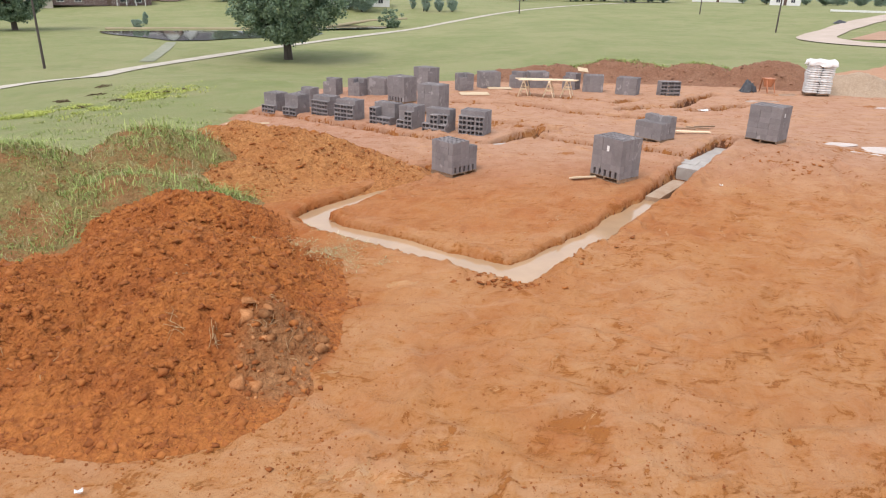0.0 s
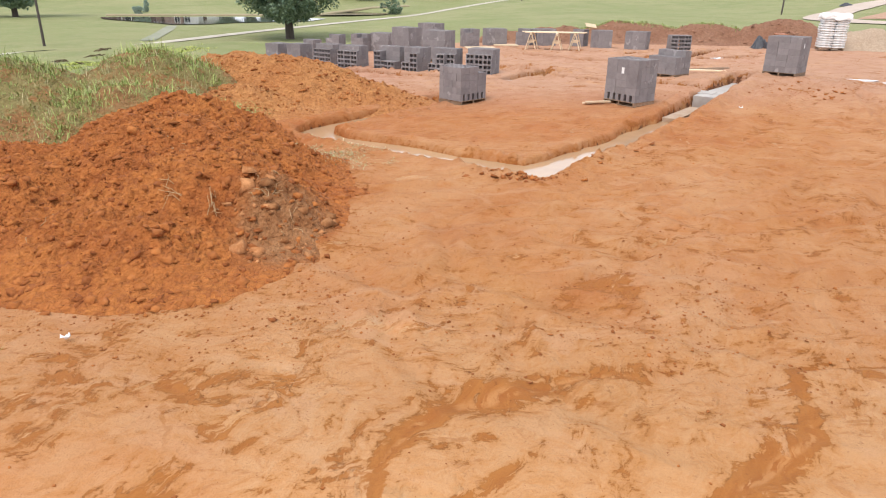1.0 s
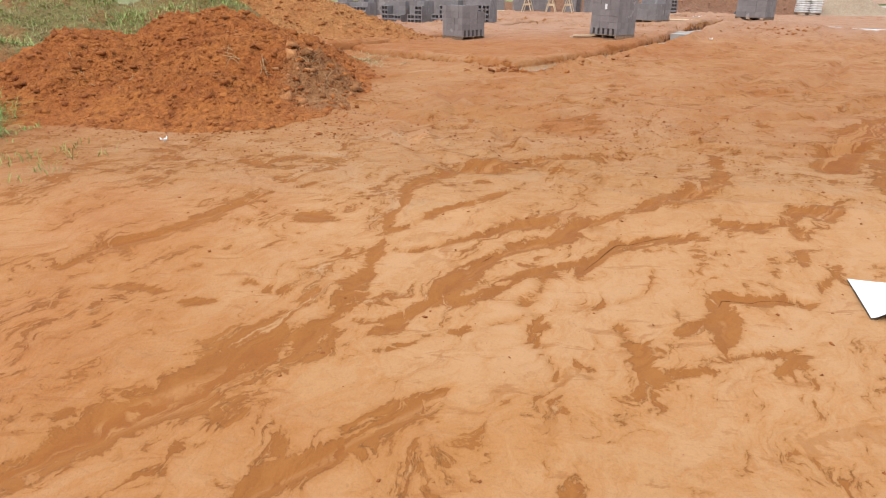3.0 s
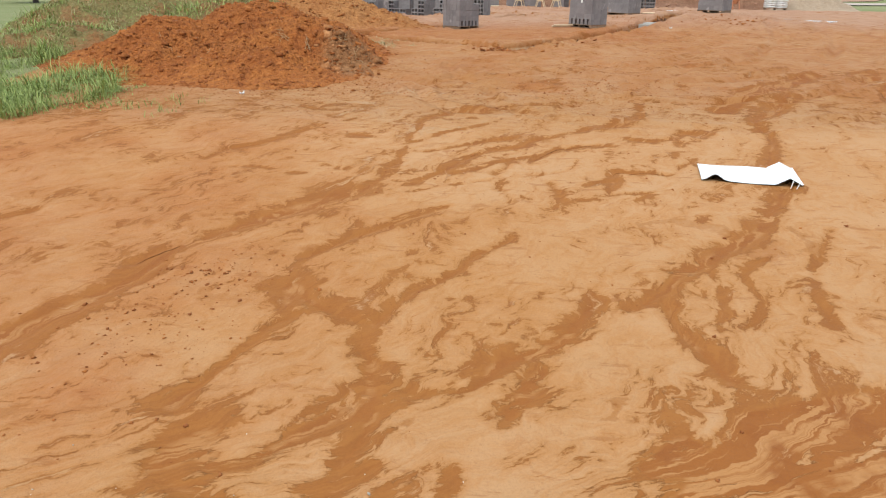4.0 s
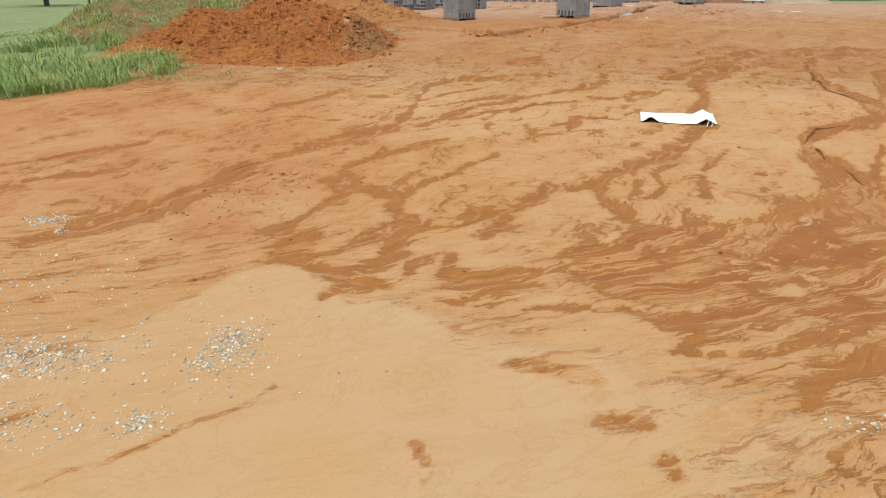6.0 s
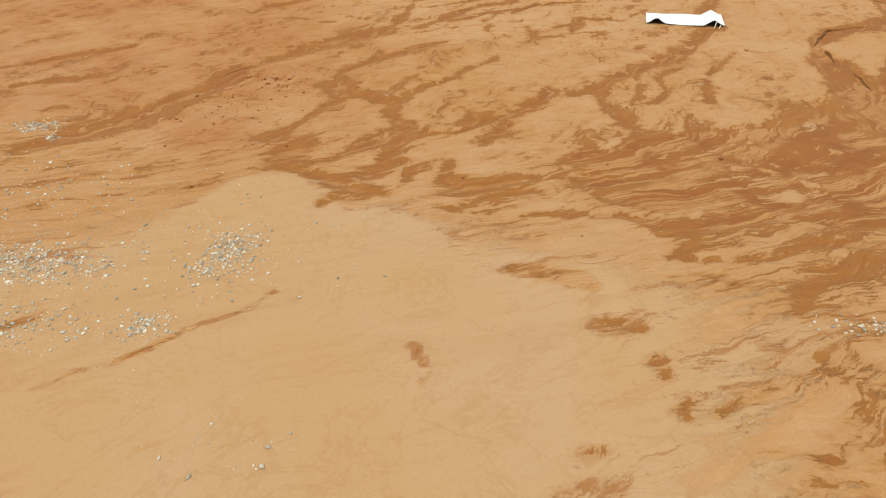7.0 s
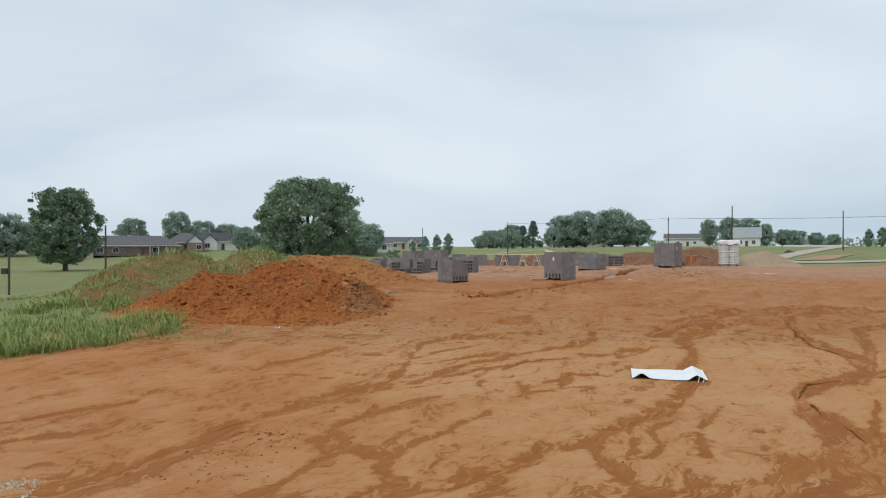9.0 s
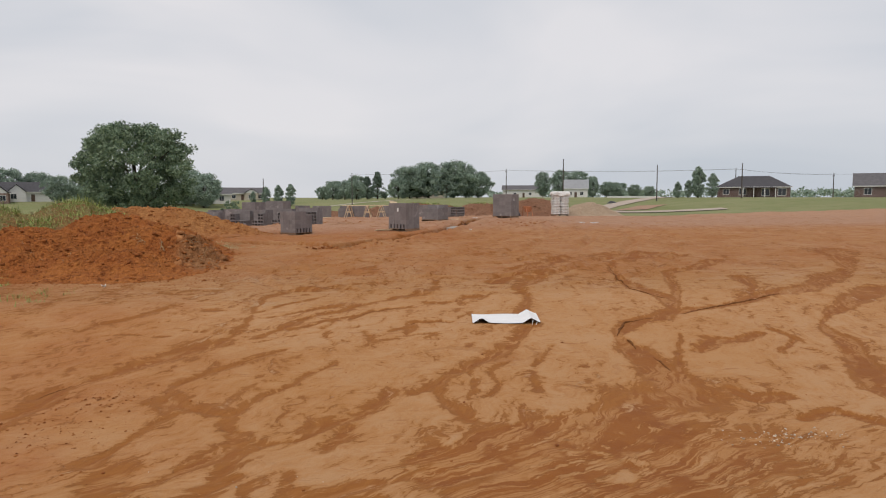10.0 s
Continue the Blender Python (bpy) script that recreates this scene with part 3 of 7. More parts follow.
def channel(*pts):
    """A deeper, steadily flowing run with firm banks."""
    CHANNELS.append(pts)


def stain(*pts):
    STAINS.append(pts)


def bar(*pts):
    BARS.append(pts)


def cut(*pts):
    """A run whose bank has broken away sharply."""
    CUTS.append(pts)


# the main channel and its feeders
channel((5.17, -2.32, 0.37), (5.29, -1.64, 0.52), (5.39, -1.04, 0.45), (5.48, -0.33, 0.41), (5.57, 0.38, 0.29), (5.6, 0.78, 0.1), (5.96, 1.29, 0.21), (6.49, 1.68, 0.21), (7.18, 2.04, 0.28), (7.8, 2.55, 0.16), (8.21, 3.52, 0.34), (8.23, 4.5, 0.22), (8.21, 5.6, 0.21), (8.42, 7.1, 0.15), (9.16, 8.45, 0.1))
channel((7.75, 2.35, 0.21), (8.54, 2.56, 0.17), (9.52, 2.98, 0.18), (10.81, 3.74, 0.29), (12.31, 4.25, 0.41), (14.28, 5.58, 0.52), (15.8, 6.67, 0.22), (17.1, 8.37, 0.5), (17.84, 9.76, 0.96))
channel((8.09, 2.95, 0.09), (9.26, 5.1, 0.17), (9.96, 6.78, 0.18), (11.17, 7.3, 0.26), (12.54, 8.4, 0.3))
channel((8.16, -2.58, 0.39), (8.59, -1.84, 0.37), (9.27, -0.75, 0.29), (9.75, -0.09, 0.27), (9.82, 0.37, 0.22), (10.24, 1.17, 0.06), (11.21, 1.99, 0.24), (12.63, 2.92, 0.38), (14.33, 4.05, 0.55))
channel((11.76, 5.95, 0.36), (11.16, 4.63, 0.12), (10.29, 3.55, 0.07))
channel((6.87, 0.8, 0.04), (5.93, -0.82, 0.08), (5.57, -1.69, 0.15))
channel((6.65, -0.28, 0.2), (7.37, 0.34, 0.31), (7.79, 0.27, 0.2), (8.37, 0.58, 0.16))
channel((5.98, -2.21, 0.21), (6.07, -2.59, 0.26), (6.54, -2.55, 0.21))
channel((8.01, -0.66, 0.07), (8.8, 0.13, 0.08), (8.83, 0.72, 0.13))
channel((6.16, -3.36, 0.17), (6.75, -3.25, 0.15), (6.94, -3.59, 0.19))
channel((9.4, 9.27, 0.85), (10.8, 9.72, 0.84), (11.62, 9.38, 0.66))
channel((4.76, 6.01, 0.35), (5.63, 7.37, 0.42), (6.76, 8.23, 0.35), (7.93, 9.42, 0.34))
# the long run on the open side and the one that passes the panel
run((-4.97, -3.79, 0.23), (-4.69, -3.35, 0.3), (-4.38, -3.02, 0.39), (-4.09, -2.56, 0.35), (-3.83, -2.08, 0.25), (-3.55, -1.34, 0.22), (-3.35, -0.61, 0.19), (-3.03, -0.16, 0.18), (-2.59, 0.36, 0.29), (-2.1, 0.81, 0.43), (-1.77, 1.27, 0.41))
run((-7.18, -0.92, 0.1), (-6.88, -0.77, 0.07), (-6.59, -0.49, 0.1), (-6.05, -0.05, 0.1), (-5.48, 0.36, 0.11))
run((-6.53, -1.91, 0.14), (-6.23, -1.61, 0.11), (-5.94, -1.4, 0.12), (-5.33, -1.11, 0.09))
run((-1.85, -0.68, 0.11), (-1.4, -0.09, 0.12), (-1.06, 0.17, 0.12), (-0.43, 0.78, 0.13))
run((4.36, 2.79, 0.16), (4.92, 4.07, 0.11), (5.13, 5.34, 0.2), (5.76, 6.15, 0.34), (6.5, 7.24, 0.33), (6.94, 8.49, 0.09))
# higher up, towards the heap
run((-4.13, 2.49, 0.1), (-3.97, 2.87, 0.16), (-3.7, 3.13, 0.16), (-3.42, 3.42, 0.12), (-3.13, 3.8, 0.13), (-2.91, 4.24, 0.11), (-2.71, 4.66, 0.06), (-2.28, 4.97, 0.05))
run((-3.65, 2.18, 0.06), (-3.32, 2.16, 0.07), (-3.02, 2.1, 0.05))
run((-2.68, 1.94, 0.06), (-2.49, 1.91, 0.05))
run((-2.76, 4.62, 0.05), (-2.39, 4.89, 0.05), (-2.14, 5.07, 0.03))
run((-2.07, 3.9, 0.2), (-1.76, 3.79, 0.1))
run((-3.25, 5.71, 0.18), (-3.06, 5.57, 0.14))
run((-2.27, 2.22, 0.04), (-2.25, 2.36, 0.04), (-2.01, 2.13, 0.05), (-1.87, 2.24, 0.04))
# higher up, in the middle
run((-2.35, 0.83, 0.04), (-2.05, 0.94, 0.13), (-1.78, 1.1, 0.19), (-1.63, 1.31, 0.17), (-1.51, 1.57, 0.13), (-1.4, 1.88, 0.09), (-1.31, 2.24, 0.08), (-1.21, 2.48, 0.08), (-1.16, 2.87, 0.06), (-1.16, 3.24, 0.04))
run((-1.15, 3.54, 0.06), (-1.15, 4.02, 0.04), (-1.03, 4.66, 0.07), (-0.89, 5.19, 0.16), (-0.54, 5.56, 0.24), (-0.05, 5.78, 0.26), (0.52, 5.93, 0.21), (1.05, 6.16, 0.18), (1.56, 6.14, 0.12))
run((-1.33, 1.86, 0.04), (-1.21, 2.07, 0.03), (-1.16, 2.29, 0.03))
run((-1.16, 3.37, 0.06), (-0.88, 3.79, 0.07), (-0.65, 4.15, 0.09), (-0.25, 4.39, 0.07), (0.19, 4.83, 0.06))
run((-0.93, 3.02, 0.05), (-0.69, 3.11, 0.06), (-0.44, 3.31, 0.08), (-0.07, 3.53, 0.11), (0.32, 3.78, 0.12), (0.64, 3.93, 0.08))
run((-0.95, 1.51, 0.05), (-0.86, 1.6, 0.09), (-0.75, 1.81, 0.05), (-0.52, 2.06, 0.1), (-0.36, 2.37, 0.15), (-0.22, 2.67, 0.1), (-0.03, 2.94, 0.07), (0.28, 3.23, 0.14), (0.61, 3.41, 0.14), (0.94, 3.71, 0.12), (1.3, 4.02, 0.09), (1.65, 4.34, 0.09), (2.02, 4.61, 0.14), (2.5, 4.98, 0.19), (2.94, 5.32, 0.18), (3.14, 5.78, 0.08), (3.19, 6.31, 0.1), (3.6, 6.62, 0.11), (3.99, 6.3, 0.09))
run((-0.34, 1.98, 0.03), (-0.04, 2.26, 0.05), (0.24, 2.55, 0.07), (0.58, 2.74, 0.07), (0.88, 2.84, 0.07), (1.14, 3.08, 0.07), (1.41, 3.28, 0.06), (1.7, 3.43, 0.06), (2.17, 3.58, 0.09))
run((-1.22, 1.7, 0.03), (-0.98, 1.7, 0.03), (-0.79, 1.81, 0.03))
run((-0.37, 1.54, 0.06), (-0.09, 1.63, 0.05), (0.17, 1.82, 0.07))
run((-0.9, 1.25, 0.04), (-0.7, 1.36, 0.03), (-0.56, 1.48, 0.02))
# higher up, before the panel
run((0.46, 2.66, 0.06), (0.39, 2.34, 0.09), (0.23, 2.01, 0.08), (0.33, 1.79, 0.06), (0.29, 1.53, 0.06), (0.39, 1.37, 0.07), (0.42, 1.15, 0.05), (0.43, 0.98, 0.05))
run((0.41, 1.27, 0.03), (0.59, 1.23, 0.03), (0.67, 1.09, 0.04))
run((0.73, 2.04, 0.07), (0.97, 2.08, 0.06), (1.23, 2.23, 0.05), (1.42, 2.44, 0.02), (1.48, 2.77, 0.03))
run((1.01, 1.77, 0.07), (1.05, 1.54, 0.08), (1.08, 1.33, 0.06), (1.09, 1.05, 0.05))
run((1.41, 1.66, 0.03), (1.66, 1.78, 0.05), (1.9, 1.89, 0.14), (1.85, 1.62, 0.08), (1.72, 1.42, 0.05))
run((1.92, 2.05, 0.03), (1.99, 2.2, 0.03), (2.2, 2.24, 0.04), (2.57, 2.22, 0.03), (2.82, 2.17, 0.06))
run((1.73, 1.34, 0.03), (2.05, 1.41, 0.05), (2.28, 1.37, 0.06), (2.06, 1.13, 0.02))
run((1.3, 1.11, 0.06), (1.56, 1.17, 0.04))
run((2.54, 3.98, 0.09), (2.91, 3.86, 0.1), (3.31, 4.03, 0.15), (3.57, 4.47, 0.12), (3.83, 4.29, 0.22), (4.22, 4.61, 0.13))
run((3.3, 3.88, 0.11), (3.23, 3.6, 0.08))
run((3.07, 3.23, 0.04), (3.01, 2.95, 0.04))
run((3.3, 2.93, 0.04), (2.97, 2.5, 0.05), (2.82, 2.17, 0.04))
# the tangle in the middle
run((-2.26, -4.1, 0.07), (-2.16, -3.94, 0.12), (-2.03, -3.73, 0.31), (-1.91, -3.56, 0.36), (-1.75, -3.82, 0.19))
run((-2.31, -3.27, 0.2), (-2.16, -2.96, 0.11), (-2.03, -2.61, 0.07), (-1.86, -2.15, 0.08), (-1.64, -1.87, 0.09))
run((-2.03, -3.96, 0.13), (-1.61, -4.2, 0.16), (-1.33, -4.38, 0.19), (-1.08, -4.55, 0.15), (-0.79, -4.6, 0.06))
run((-1.37, -4.9, 0.06), (-1.27, -4.72, 0.1), (-1, -4.67, 0.08))
run((-1.76, -3.95, 0.08), (-1.41, -3.65, 0.13), (-1.1, -3.34, 0.23), (-0.88, -3.22, 0.35))
run((-1.05, -2.15, 0.06), (-0.88, -2.67, 0.17), (-0.81, -3.08, 0.17), (-0.82, -3.51, 0.17), (-0.9, -3.91, 0.07))
run((-1.07, -4.2, 0.16), (-0.86, -3.98, 0.09), (-0.69, -3.83, 0.07))
run((-1.01, -2.02, 0.12), (-0.77, -1.65, 0.09), (-0.44, -1.2, 0.12), (-0.03, -0.54, 0.1), (0.41, -0.12, 0.09))
run((-1.09, -2, 0.08), (-1.51, -1.73, 0.15), (-1.83, -1.36, 0.27), (-1.75, -1.88, 0.05))
run((-0.62, -4.3, 0.07), (-0.58, -4.04, 0.05))
run((-0.6, -2.98, 0.07), (-0.49, -3.06, 0.07), (-0.12, -2.88, 0.09), (0.12, -2.59, 0.17), (0.42, -2.37, 0.2), (0.76, -2.18, 0.16), (0.93, -1.85, 0.17), (1.1, -1.47, 0.14))
run((0.24, -3.17, 0.19), (0.36, -2.88, 0.26), (0.51, -2.61, 0.19))
run((-0.19, -3.87, 0.06), (-0.21, -4.16, 0.08), (-0.12, -4.43, 0.22), (0.14, -4.42, 0.22), (0.4, -4.33, 0.16), (0.64, -4.24, 0.11))
run((-0.3, -4.82, 0.06), (-0.11, -4.87, 0.11), (0.11, -4.68, 0.08), (0.41, -4.59, 0.1), (0.72, -4.55, 0.08))
run((0.52, -5.07, 0.03), (0.89, -5, 0.06), (1.09, -5.04, 0.05))
run((1.46, -1.59, 0.11), (1.83, -1.24, 0.15), (2.07, -0.83, 0.21), (2.47, -0.49, 0.24), (2.9, -0.13, 0.25), (3.34, 0.36, 0.24), (3.7, 0.92, 0.21), (4.22, 1.74, 0.2))
run((1.82, -1.41, 0.12), (1.84, -2.02, 0.14), (1.9, -2.47, 0.18), (1.95, -2.69, 0.11))
run((2.33, -0.55, 0.12), (2.43, -1.07, 0.04), (2.15, -1.92, 0.03))
run((2.41, -1.84, 0.06), (2.68, -1.37, 0.06), (2.79, -0.74, 0.06), (3.12, -0.46, 0.08))
run((3.21, -1.81, 0.09), (3.23, -1.23, 0.04), (3.55, -0.57, 0.07), (4.21, 0.4, 0.1))
# the wide wet fan where the runs spread out
run((1.08, -3.74, 0.08), (1.34, -3.65, 0.16), (1.5, -3.61, 0.24), (1.84, -3.46, 0.24), (2.43, -3.17, 0.23), (3.12, -3.04, 0.26), (3.88, -2.79, 0.34), (4.58, -2.3, 0.61), (5.2, -2.43, 0.68))
run((1, -4.11, 0.07), (1.29, -4.16, 0.2), (1.81, -3.9, 0.22), (2.47, -3.69, 0.24), (3.16, -3.47, 0.33), (3.94, -3.12, 0.43), (4.64, -2.74, 0.39))
run((1.36, -4.56, 0.12), (1.75, -4.66, 0.23), (2.11, -4.71, 0.35), (2.59, -4.56, 0.35), (3.15, -4.12, 0.12), (3.71, -3.76, 0.3), (3.9, -4.11, 0.41), (4.29, -4.09, 0.35))
run((1.14, -5.08, 0.06), (1.46, -5.03, 0.09), (1.78, -5.18, 0.15), (2.18, -5.18, 0.12), (2.64, -5, 0.1), (3.12, -4.83, 0.16), (3.52, -4.87, 0.2), (3.76, -4.99, 0.1))
run((1.7, -5.36, 0.04), (1.98, -5.33, 0.07), (2.3, -5.25, 0.05))
run((1.73, -5.72, 0.06), (1.95, -5.57, 0.08), (2.03, -5.42, 0.03))
run((1.84, -5.8, 0.06), (2.17, -5.76, 0.07), (2.56, -5.7, 0.08), (2.97, -5.5, 0.06), (3.56, -5.43, 0.1))
run((1.68, -6.05, 0.03), (2.08, -6.01, 0.03), (2.53, -5.97, 0.03), (3.02, -5.87, 0.05))
run((3.29, -5.73, 0.13), (2.93, -6.04, 0.09), (2.65, -6.28, 0.08), (2.43, -6.5, 0.05))
# stains on the low silt
stain((0.92, -6.78, 0.05), (1.04, -6.73, 0.08), (1.28, -6.75, 0.05))
stain((0.39, -5.99, 0.07), (0.83, -6.09, 0.08), (0.95, -6.21, 0.04))
stain((1.27, -7.14, 0.07), (1.28, -7.25, 0.04))
stain((1.35, -7.48, 0.02), (1.3, -7.58, 0.02))
stain((1.94, -7.3, 0.03), (1.81, -7.44, 0.02))
stain((0.71, -7.91, 0.06), (0.86, -7.9, 0.04))
stain((0.5, -8.15, 0.05), (0.64, -8.11, 0.04))
stain((0.88, -8.18, 0.05), (0.79, -8.28, 0.06), (0.6, -8.41, 0.04))
stain((0.06, -8.43, 0.03), (0.16, -8.54, 0.04), (0.25, -8.58, 0.05))
stain((0.25, -8.7, 0.08), (0.44, -8.66, 0.05), (0.62, -8.56, 0.04), (0.82, -8.39, 0.04))
stain((0.97, -8.7, 0.06), (0.83, -8.75, 0.05))
stain((2.32, -7.54, 0.03), (2.15, -7.73, 0.03), (1.99, -7.92, 0.03), (1.84, -8.12, 0.02))
stain((1.66, -8.4, 0.02), (1.82, -8.37, 0.03))
stain((-0.34, -8.32, 0.04), (-0.32, -8.34, 0.03))
stain((-2.63, -7.52, 0.007), (-2.5, -7.36, 0.010), (-2.25, -7.26, 0.010), (-2.08, -7.13, 0.017), (-1.95, -6.98, 0.021), (-1.85, -6.8, 0.007), (-1.57, -6.65, 0.007), (-1.46, -6.42, 0.010))
stain((2.55, -7.28, 0.03), (2.29, -7.61, 0.06), (2.04, -7.89, 0.05), (1.85, -8.12, 0.02))
stain((1.41, -7.43, 0.02), (1.31, -7.56, 0.03), (1.32, -7.63, 0.02))
stain((1.64, -8.42, 0.02), (1.73, -8.41, 0.04), (1.83, -8.37, 0.02))
stain((1.52, -7.60, 0.02), (1.86, -7.38, 0.03), (1.94, -7.30, 0.02))
stain((2.52, -6.34, 0.04), (2.77, -6.14, 0.07), (3.26, -5.70, 0.05))
stain((2.38, -7.03, 0.04), (2.46, -7.20, 0.06), (2.53, -7.36, 0.03))
stain((-3.23, -6.92, 0.05), (-3.06, -6.78, 0.07))
stain((-0.35, -7.02, 0.02), (-0.22, -7.25, 0.01), (-0.23, -7.42, 0.01))
# pale bars of silt left standing in the fan
bar((2.87, -4.57, 0.09), (3.15, -4.51, 0.15), (3.14, -4.78, 0.05))
bar((3.14, -3.83, 0.05), (3.31, -4, 0.09), (3.5, -4.24, 0.08))
bar((1.52, -3.56, 0.03), (1.6, -3.39, 0.15), (1.73, -3.22, 0.08))
bar((2.13, -4.99, 0.04), (2.26, -4.76, 0.04), (2.61, -4.5, 0.04), (3.09, -4.12, 0.04))
# broken banks
cut((5.71, 0.59), (5.61, 0.05))
cut((5.67, -0.43), (5.64, -0.74), (5.57, -1.19))
cut((5.63, 0.84), (6.19, 1.68), (6.51, 1.84), (7, 2.01))
cut((8.68, 7.83), (8.17, 6.24), (7.93, 4.88), (8.04, 4.1), (8.21, 3.55))
cut((-3.61, -0.95), (-3.31, -0.46))
cut((0.83, 2.68), (1.26, 3.34), (1.93, 3.62))
cut((-0.23, 2.73), (-0.13, 2.86), (0.02, 3.02))
cut((1.89, 2.08), (2, 2.24), (2.23, 2.21), (2.55, 2.26), (2.72, 2.17))
cut((7.73, 2.21), (9.56, 3.03), (11.37, 3.87))

# hollows that hold rain: place, half sizes, turn
PUDDLES = [(13.9, 23.9, 1.7, 0.8, 20), (13.1, 25.1, 0.9, 0.35, 5), (20.0, 34.7, 0.9, 0.5, 0), (17.4, 39.0, 1.0, 0.6, 40), (15.0, 36.0, 1.1, 0.5, 10)]


def run_field(x, y, runs, wide=1.0):
    """How far inside the nearest run a place lies: 1 in its bed, 0 at its edge, -1 well off it."""
    best = np.full(x.shape, -1.0)
    for pts in runs:
        for (ax, ay, ah), (bx, by, bh) in zip(pts[:-1], pts[1:]):
            reach = wide * max(ah, bh) * 1.7 + 0.15
            sel = np.nonzero((x > min(ax, bx) - reach) & (x < max(ax, bx) + reach) & (y > min(ay, by) - reach) & (y < max(ay, by) + reach))[0]
            if not len(sel):
                continue
            dx, dy = bx - ax, by - ay
            X, Y = x[sel], y[sel]
            t = np.clip(((X - ax) * dx + (Y - ay) * dy) / (dx * dx + dy * dy + 1e-9), 0, 1)
            h = wide * (ah + (bh - ah) * t)
            best[sel] = np.maximum(best[sel], (0.85 * h - np.hypot(X - ax - t * dx, Y - ay - t * dy)) / (0.60 * h + 0.05))
    return np.clip(best, -1, 1)


def trench_depth(x, y):
    """How deep the trenches cut below the land, with ragged sides."""
    cut = np.zeros_like(x)
    for pts, half, depth in TRENCHES:
        d, _ = line_distance(x, y, pts)
        d = d + 0.30 * fbm(x * 1.25, y * 1.25, 3, 41)
        cut = np.maximum(cut, depth * (1 - smooth(half * 0.72, half * 1.18, d)))
    return cut


# how far the pale silt reaches up
SHORE = [-5.0, -4.97, -4.73, -4.49, -4.15, -4.09, -4.14, -4.31, -4.51, -4.82, -4.7, -4.87, -5.09, -5.17, -5.52, -5.57, -6.0, -7.0]


def terrain(x, y):
    """Height and soil attributes of the whole ground, by arrays."""
    z = land(x, y)
    edge = inside(x, y, SITE_EDGE)
    grass = 1 - smooth(-0.5, 0.9, edge + 1.6 * fbm(x * 0.35, y * 0.35, 3, 5))
    grass = np.where(np.hypot(x - 12, y - 12) > 190, 1.0, grass)
    near = (y < 48) & (y > -60) & (np.abs(x) < 40)
    wet, silt, red = (np.zeros_like(x) for _ in range(3))
    runs = np.full_like(x, -1.0)
    X, Y = x[near], y[near]
    wx, wy = X + 0.5 * fbm(X * 0.9, Y * 0.9, 3, 71), Y + 0.5 * fbm(X * 0.9, Y * 0.9, 3, 72)
    ux, uy = X + 0.16 * fbm(X * 2.1, Y * 2.1, 3, 73), Y + 0.16 * fbm(X * 2.1, Y * 2.1, 3, 74)
    band = smooth(-8.5, -5.0, Y) * (1 - smooth(6.0, 12.0, Y)) * smooth(-9, -5.0, X) * (1 - smooth(16, 26, X))
    flow = np.maximum(run_field(ux, uy, RUNS), -0.92 + 0.22 * band + 0.6 * fbm(X * 0.5, Y * 0.5, 3, 75) + 0.24 * smooth(-1.0, -3.5, X) * smooth(-5.5, -3.5, Y) * (1 - smooth(4, 8, Y)))
    flow = np.maximum(flow, np.clip(1.9 * run_field(ux, uy, CHANNELS), -1, 1.7))
    flow = np.maximum(flow, np.minimum(run_field(ux, uy, STAINS, 1.7), 0.22))
    flow = flow - 1.3 * smooth(-0.6, 0.6, run_field(ux, uy, BARS))
    fan = 1 - smooth(0.55, 1.25, np.hypot((X - 3.5 + 0.5 * (Y + 4.0)) / 2.7, (Y + 4.1) / 1.5))
    flow = np.maximum(flow, np.minimum(flow + 1.0 * fan, 0.62))
    w = np.minimum(0.56 * smooth(-0.2, 0.9, flow) + 0.30 * fan * smooth(-0.5, 0.3, flow), 0.70)
    lower = 0.030 * smooth(-0.1, 0.9, flow) * (1 - 0.7 * fan)
    for pts in CUTS:
        d, _ = line_distance(ux, uy, pts)
        lower = np.maximum(lower, 0.03 * (1 - smooth(0.03, 0.10, d)))
        flow = np.maximum(flow, 1.6 * (1 - smooth(0.03, 0.14, d)) - 1.0)
    shore = np.interp(ux, [-6, -3.5, -2.9, -2.55, -2.25, -2.0, -1.75, -1.5, -1.25, -1.15, -0.7, -0.2, 0.2, 1.0, 1.8, 2.4, 4, 7], SHORE)
    shore = shore + 0.22 * fbm(X * 1.6, Y * 1.9, 4, 81, 0.6)
    soft_edge = 0.25 + 1.3 * smooth(-2.2, -3.2, X) + 0.8 * smooth(-1.2, 0.2, X)
    s = (1 - smooth(shore - soft_edge, shore + 0.06, Y)) * (1 - 0.5 * smooth(1.2, 3.2, X) * smooth(-5.0, -6.5, Y))
    for bx, by, rx, ry in ((-2.25, 6.05, 0.45, 0.14), (2.25, 7.35, 0.22, 0.16), (-4.75, 0.95, 0.25, 0.16), (-1.5, 12.1, 0.4, 0.16), (-1.2, 7.0, 0.7, 0.2), (-0.6, 4.2, 0.6, 0.5)):
        s = np.maximum(s, 0.7 * np.exp(-((wx - bx) / rx) ** 2 - ((wy - by) / ry) ** 2))
    s = s * (1 - 0.7 * smooth(-3.2, -4.6, X) * smooth(-6.5, -5.0, Y))
    for bx, by, rx, ry in ((1.5, 8.15, 0.28, 0.25), (1.85, 7.75, 0.16, 0.3)):
        flow = np.maximum(flow, 2.0 * np.exp(-((wx - bx) / rx) ** 2 - ((wy - by) / ry) ** 2) - 1.0)
    s = s * (1 - 0.9 * smooth(-0.5, 0.5, flow))
    drift = 2.6 * fbm(X * 0.45, Y * 0.45, 4, 83)
    low = smooth(0.4, 2.4, X + 0.5 * drift) * smooth(-4.8, -5.8, Y)
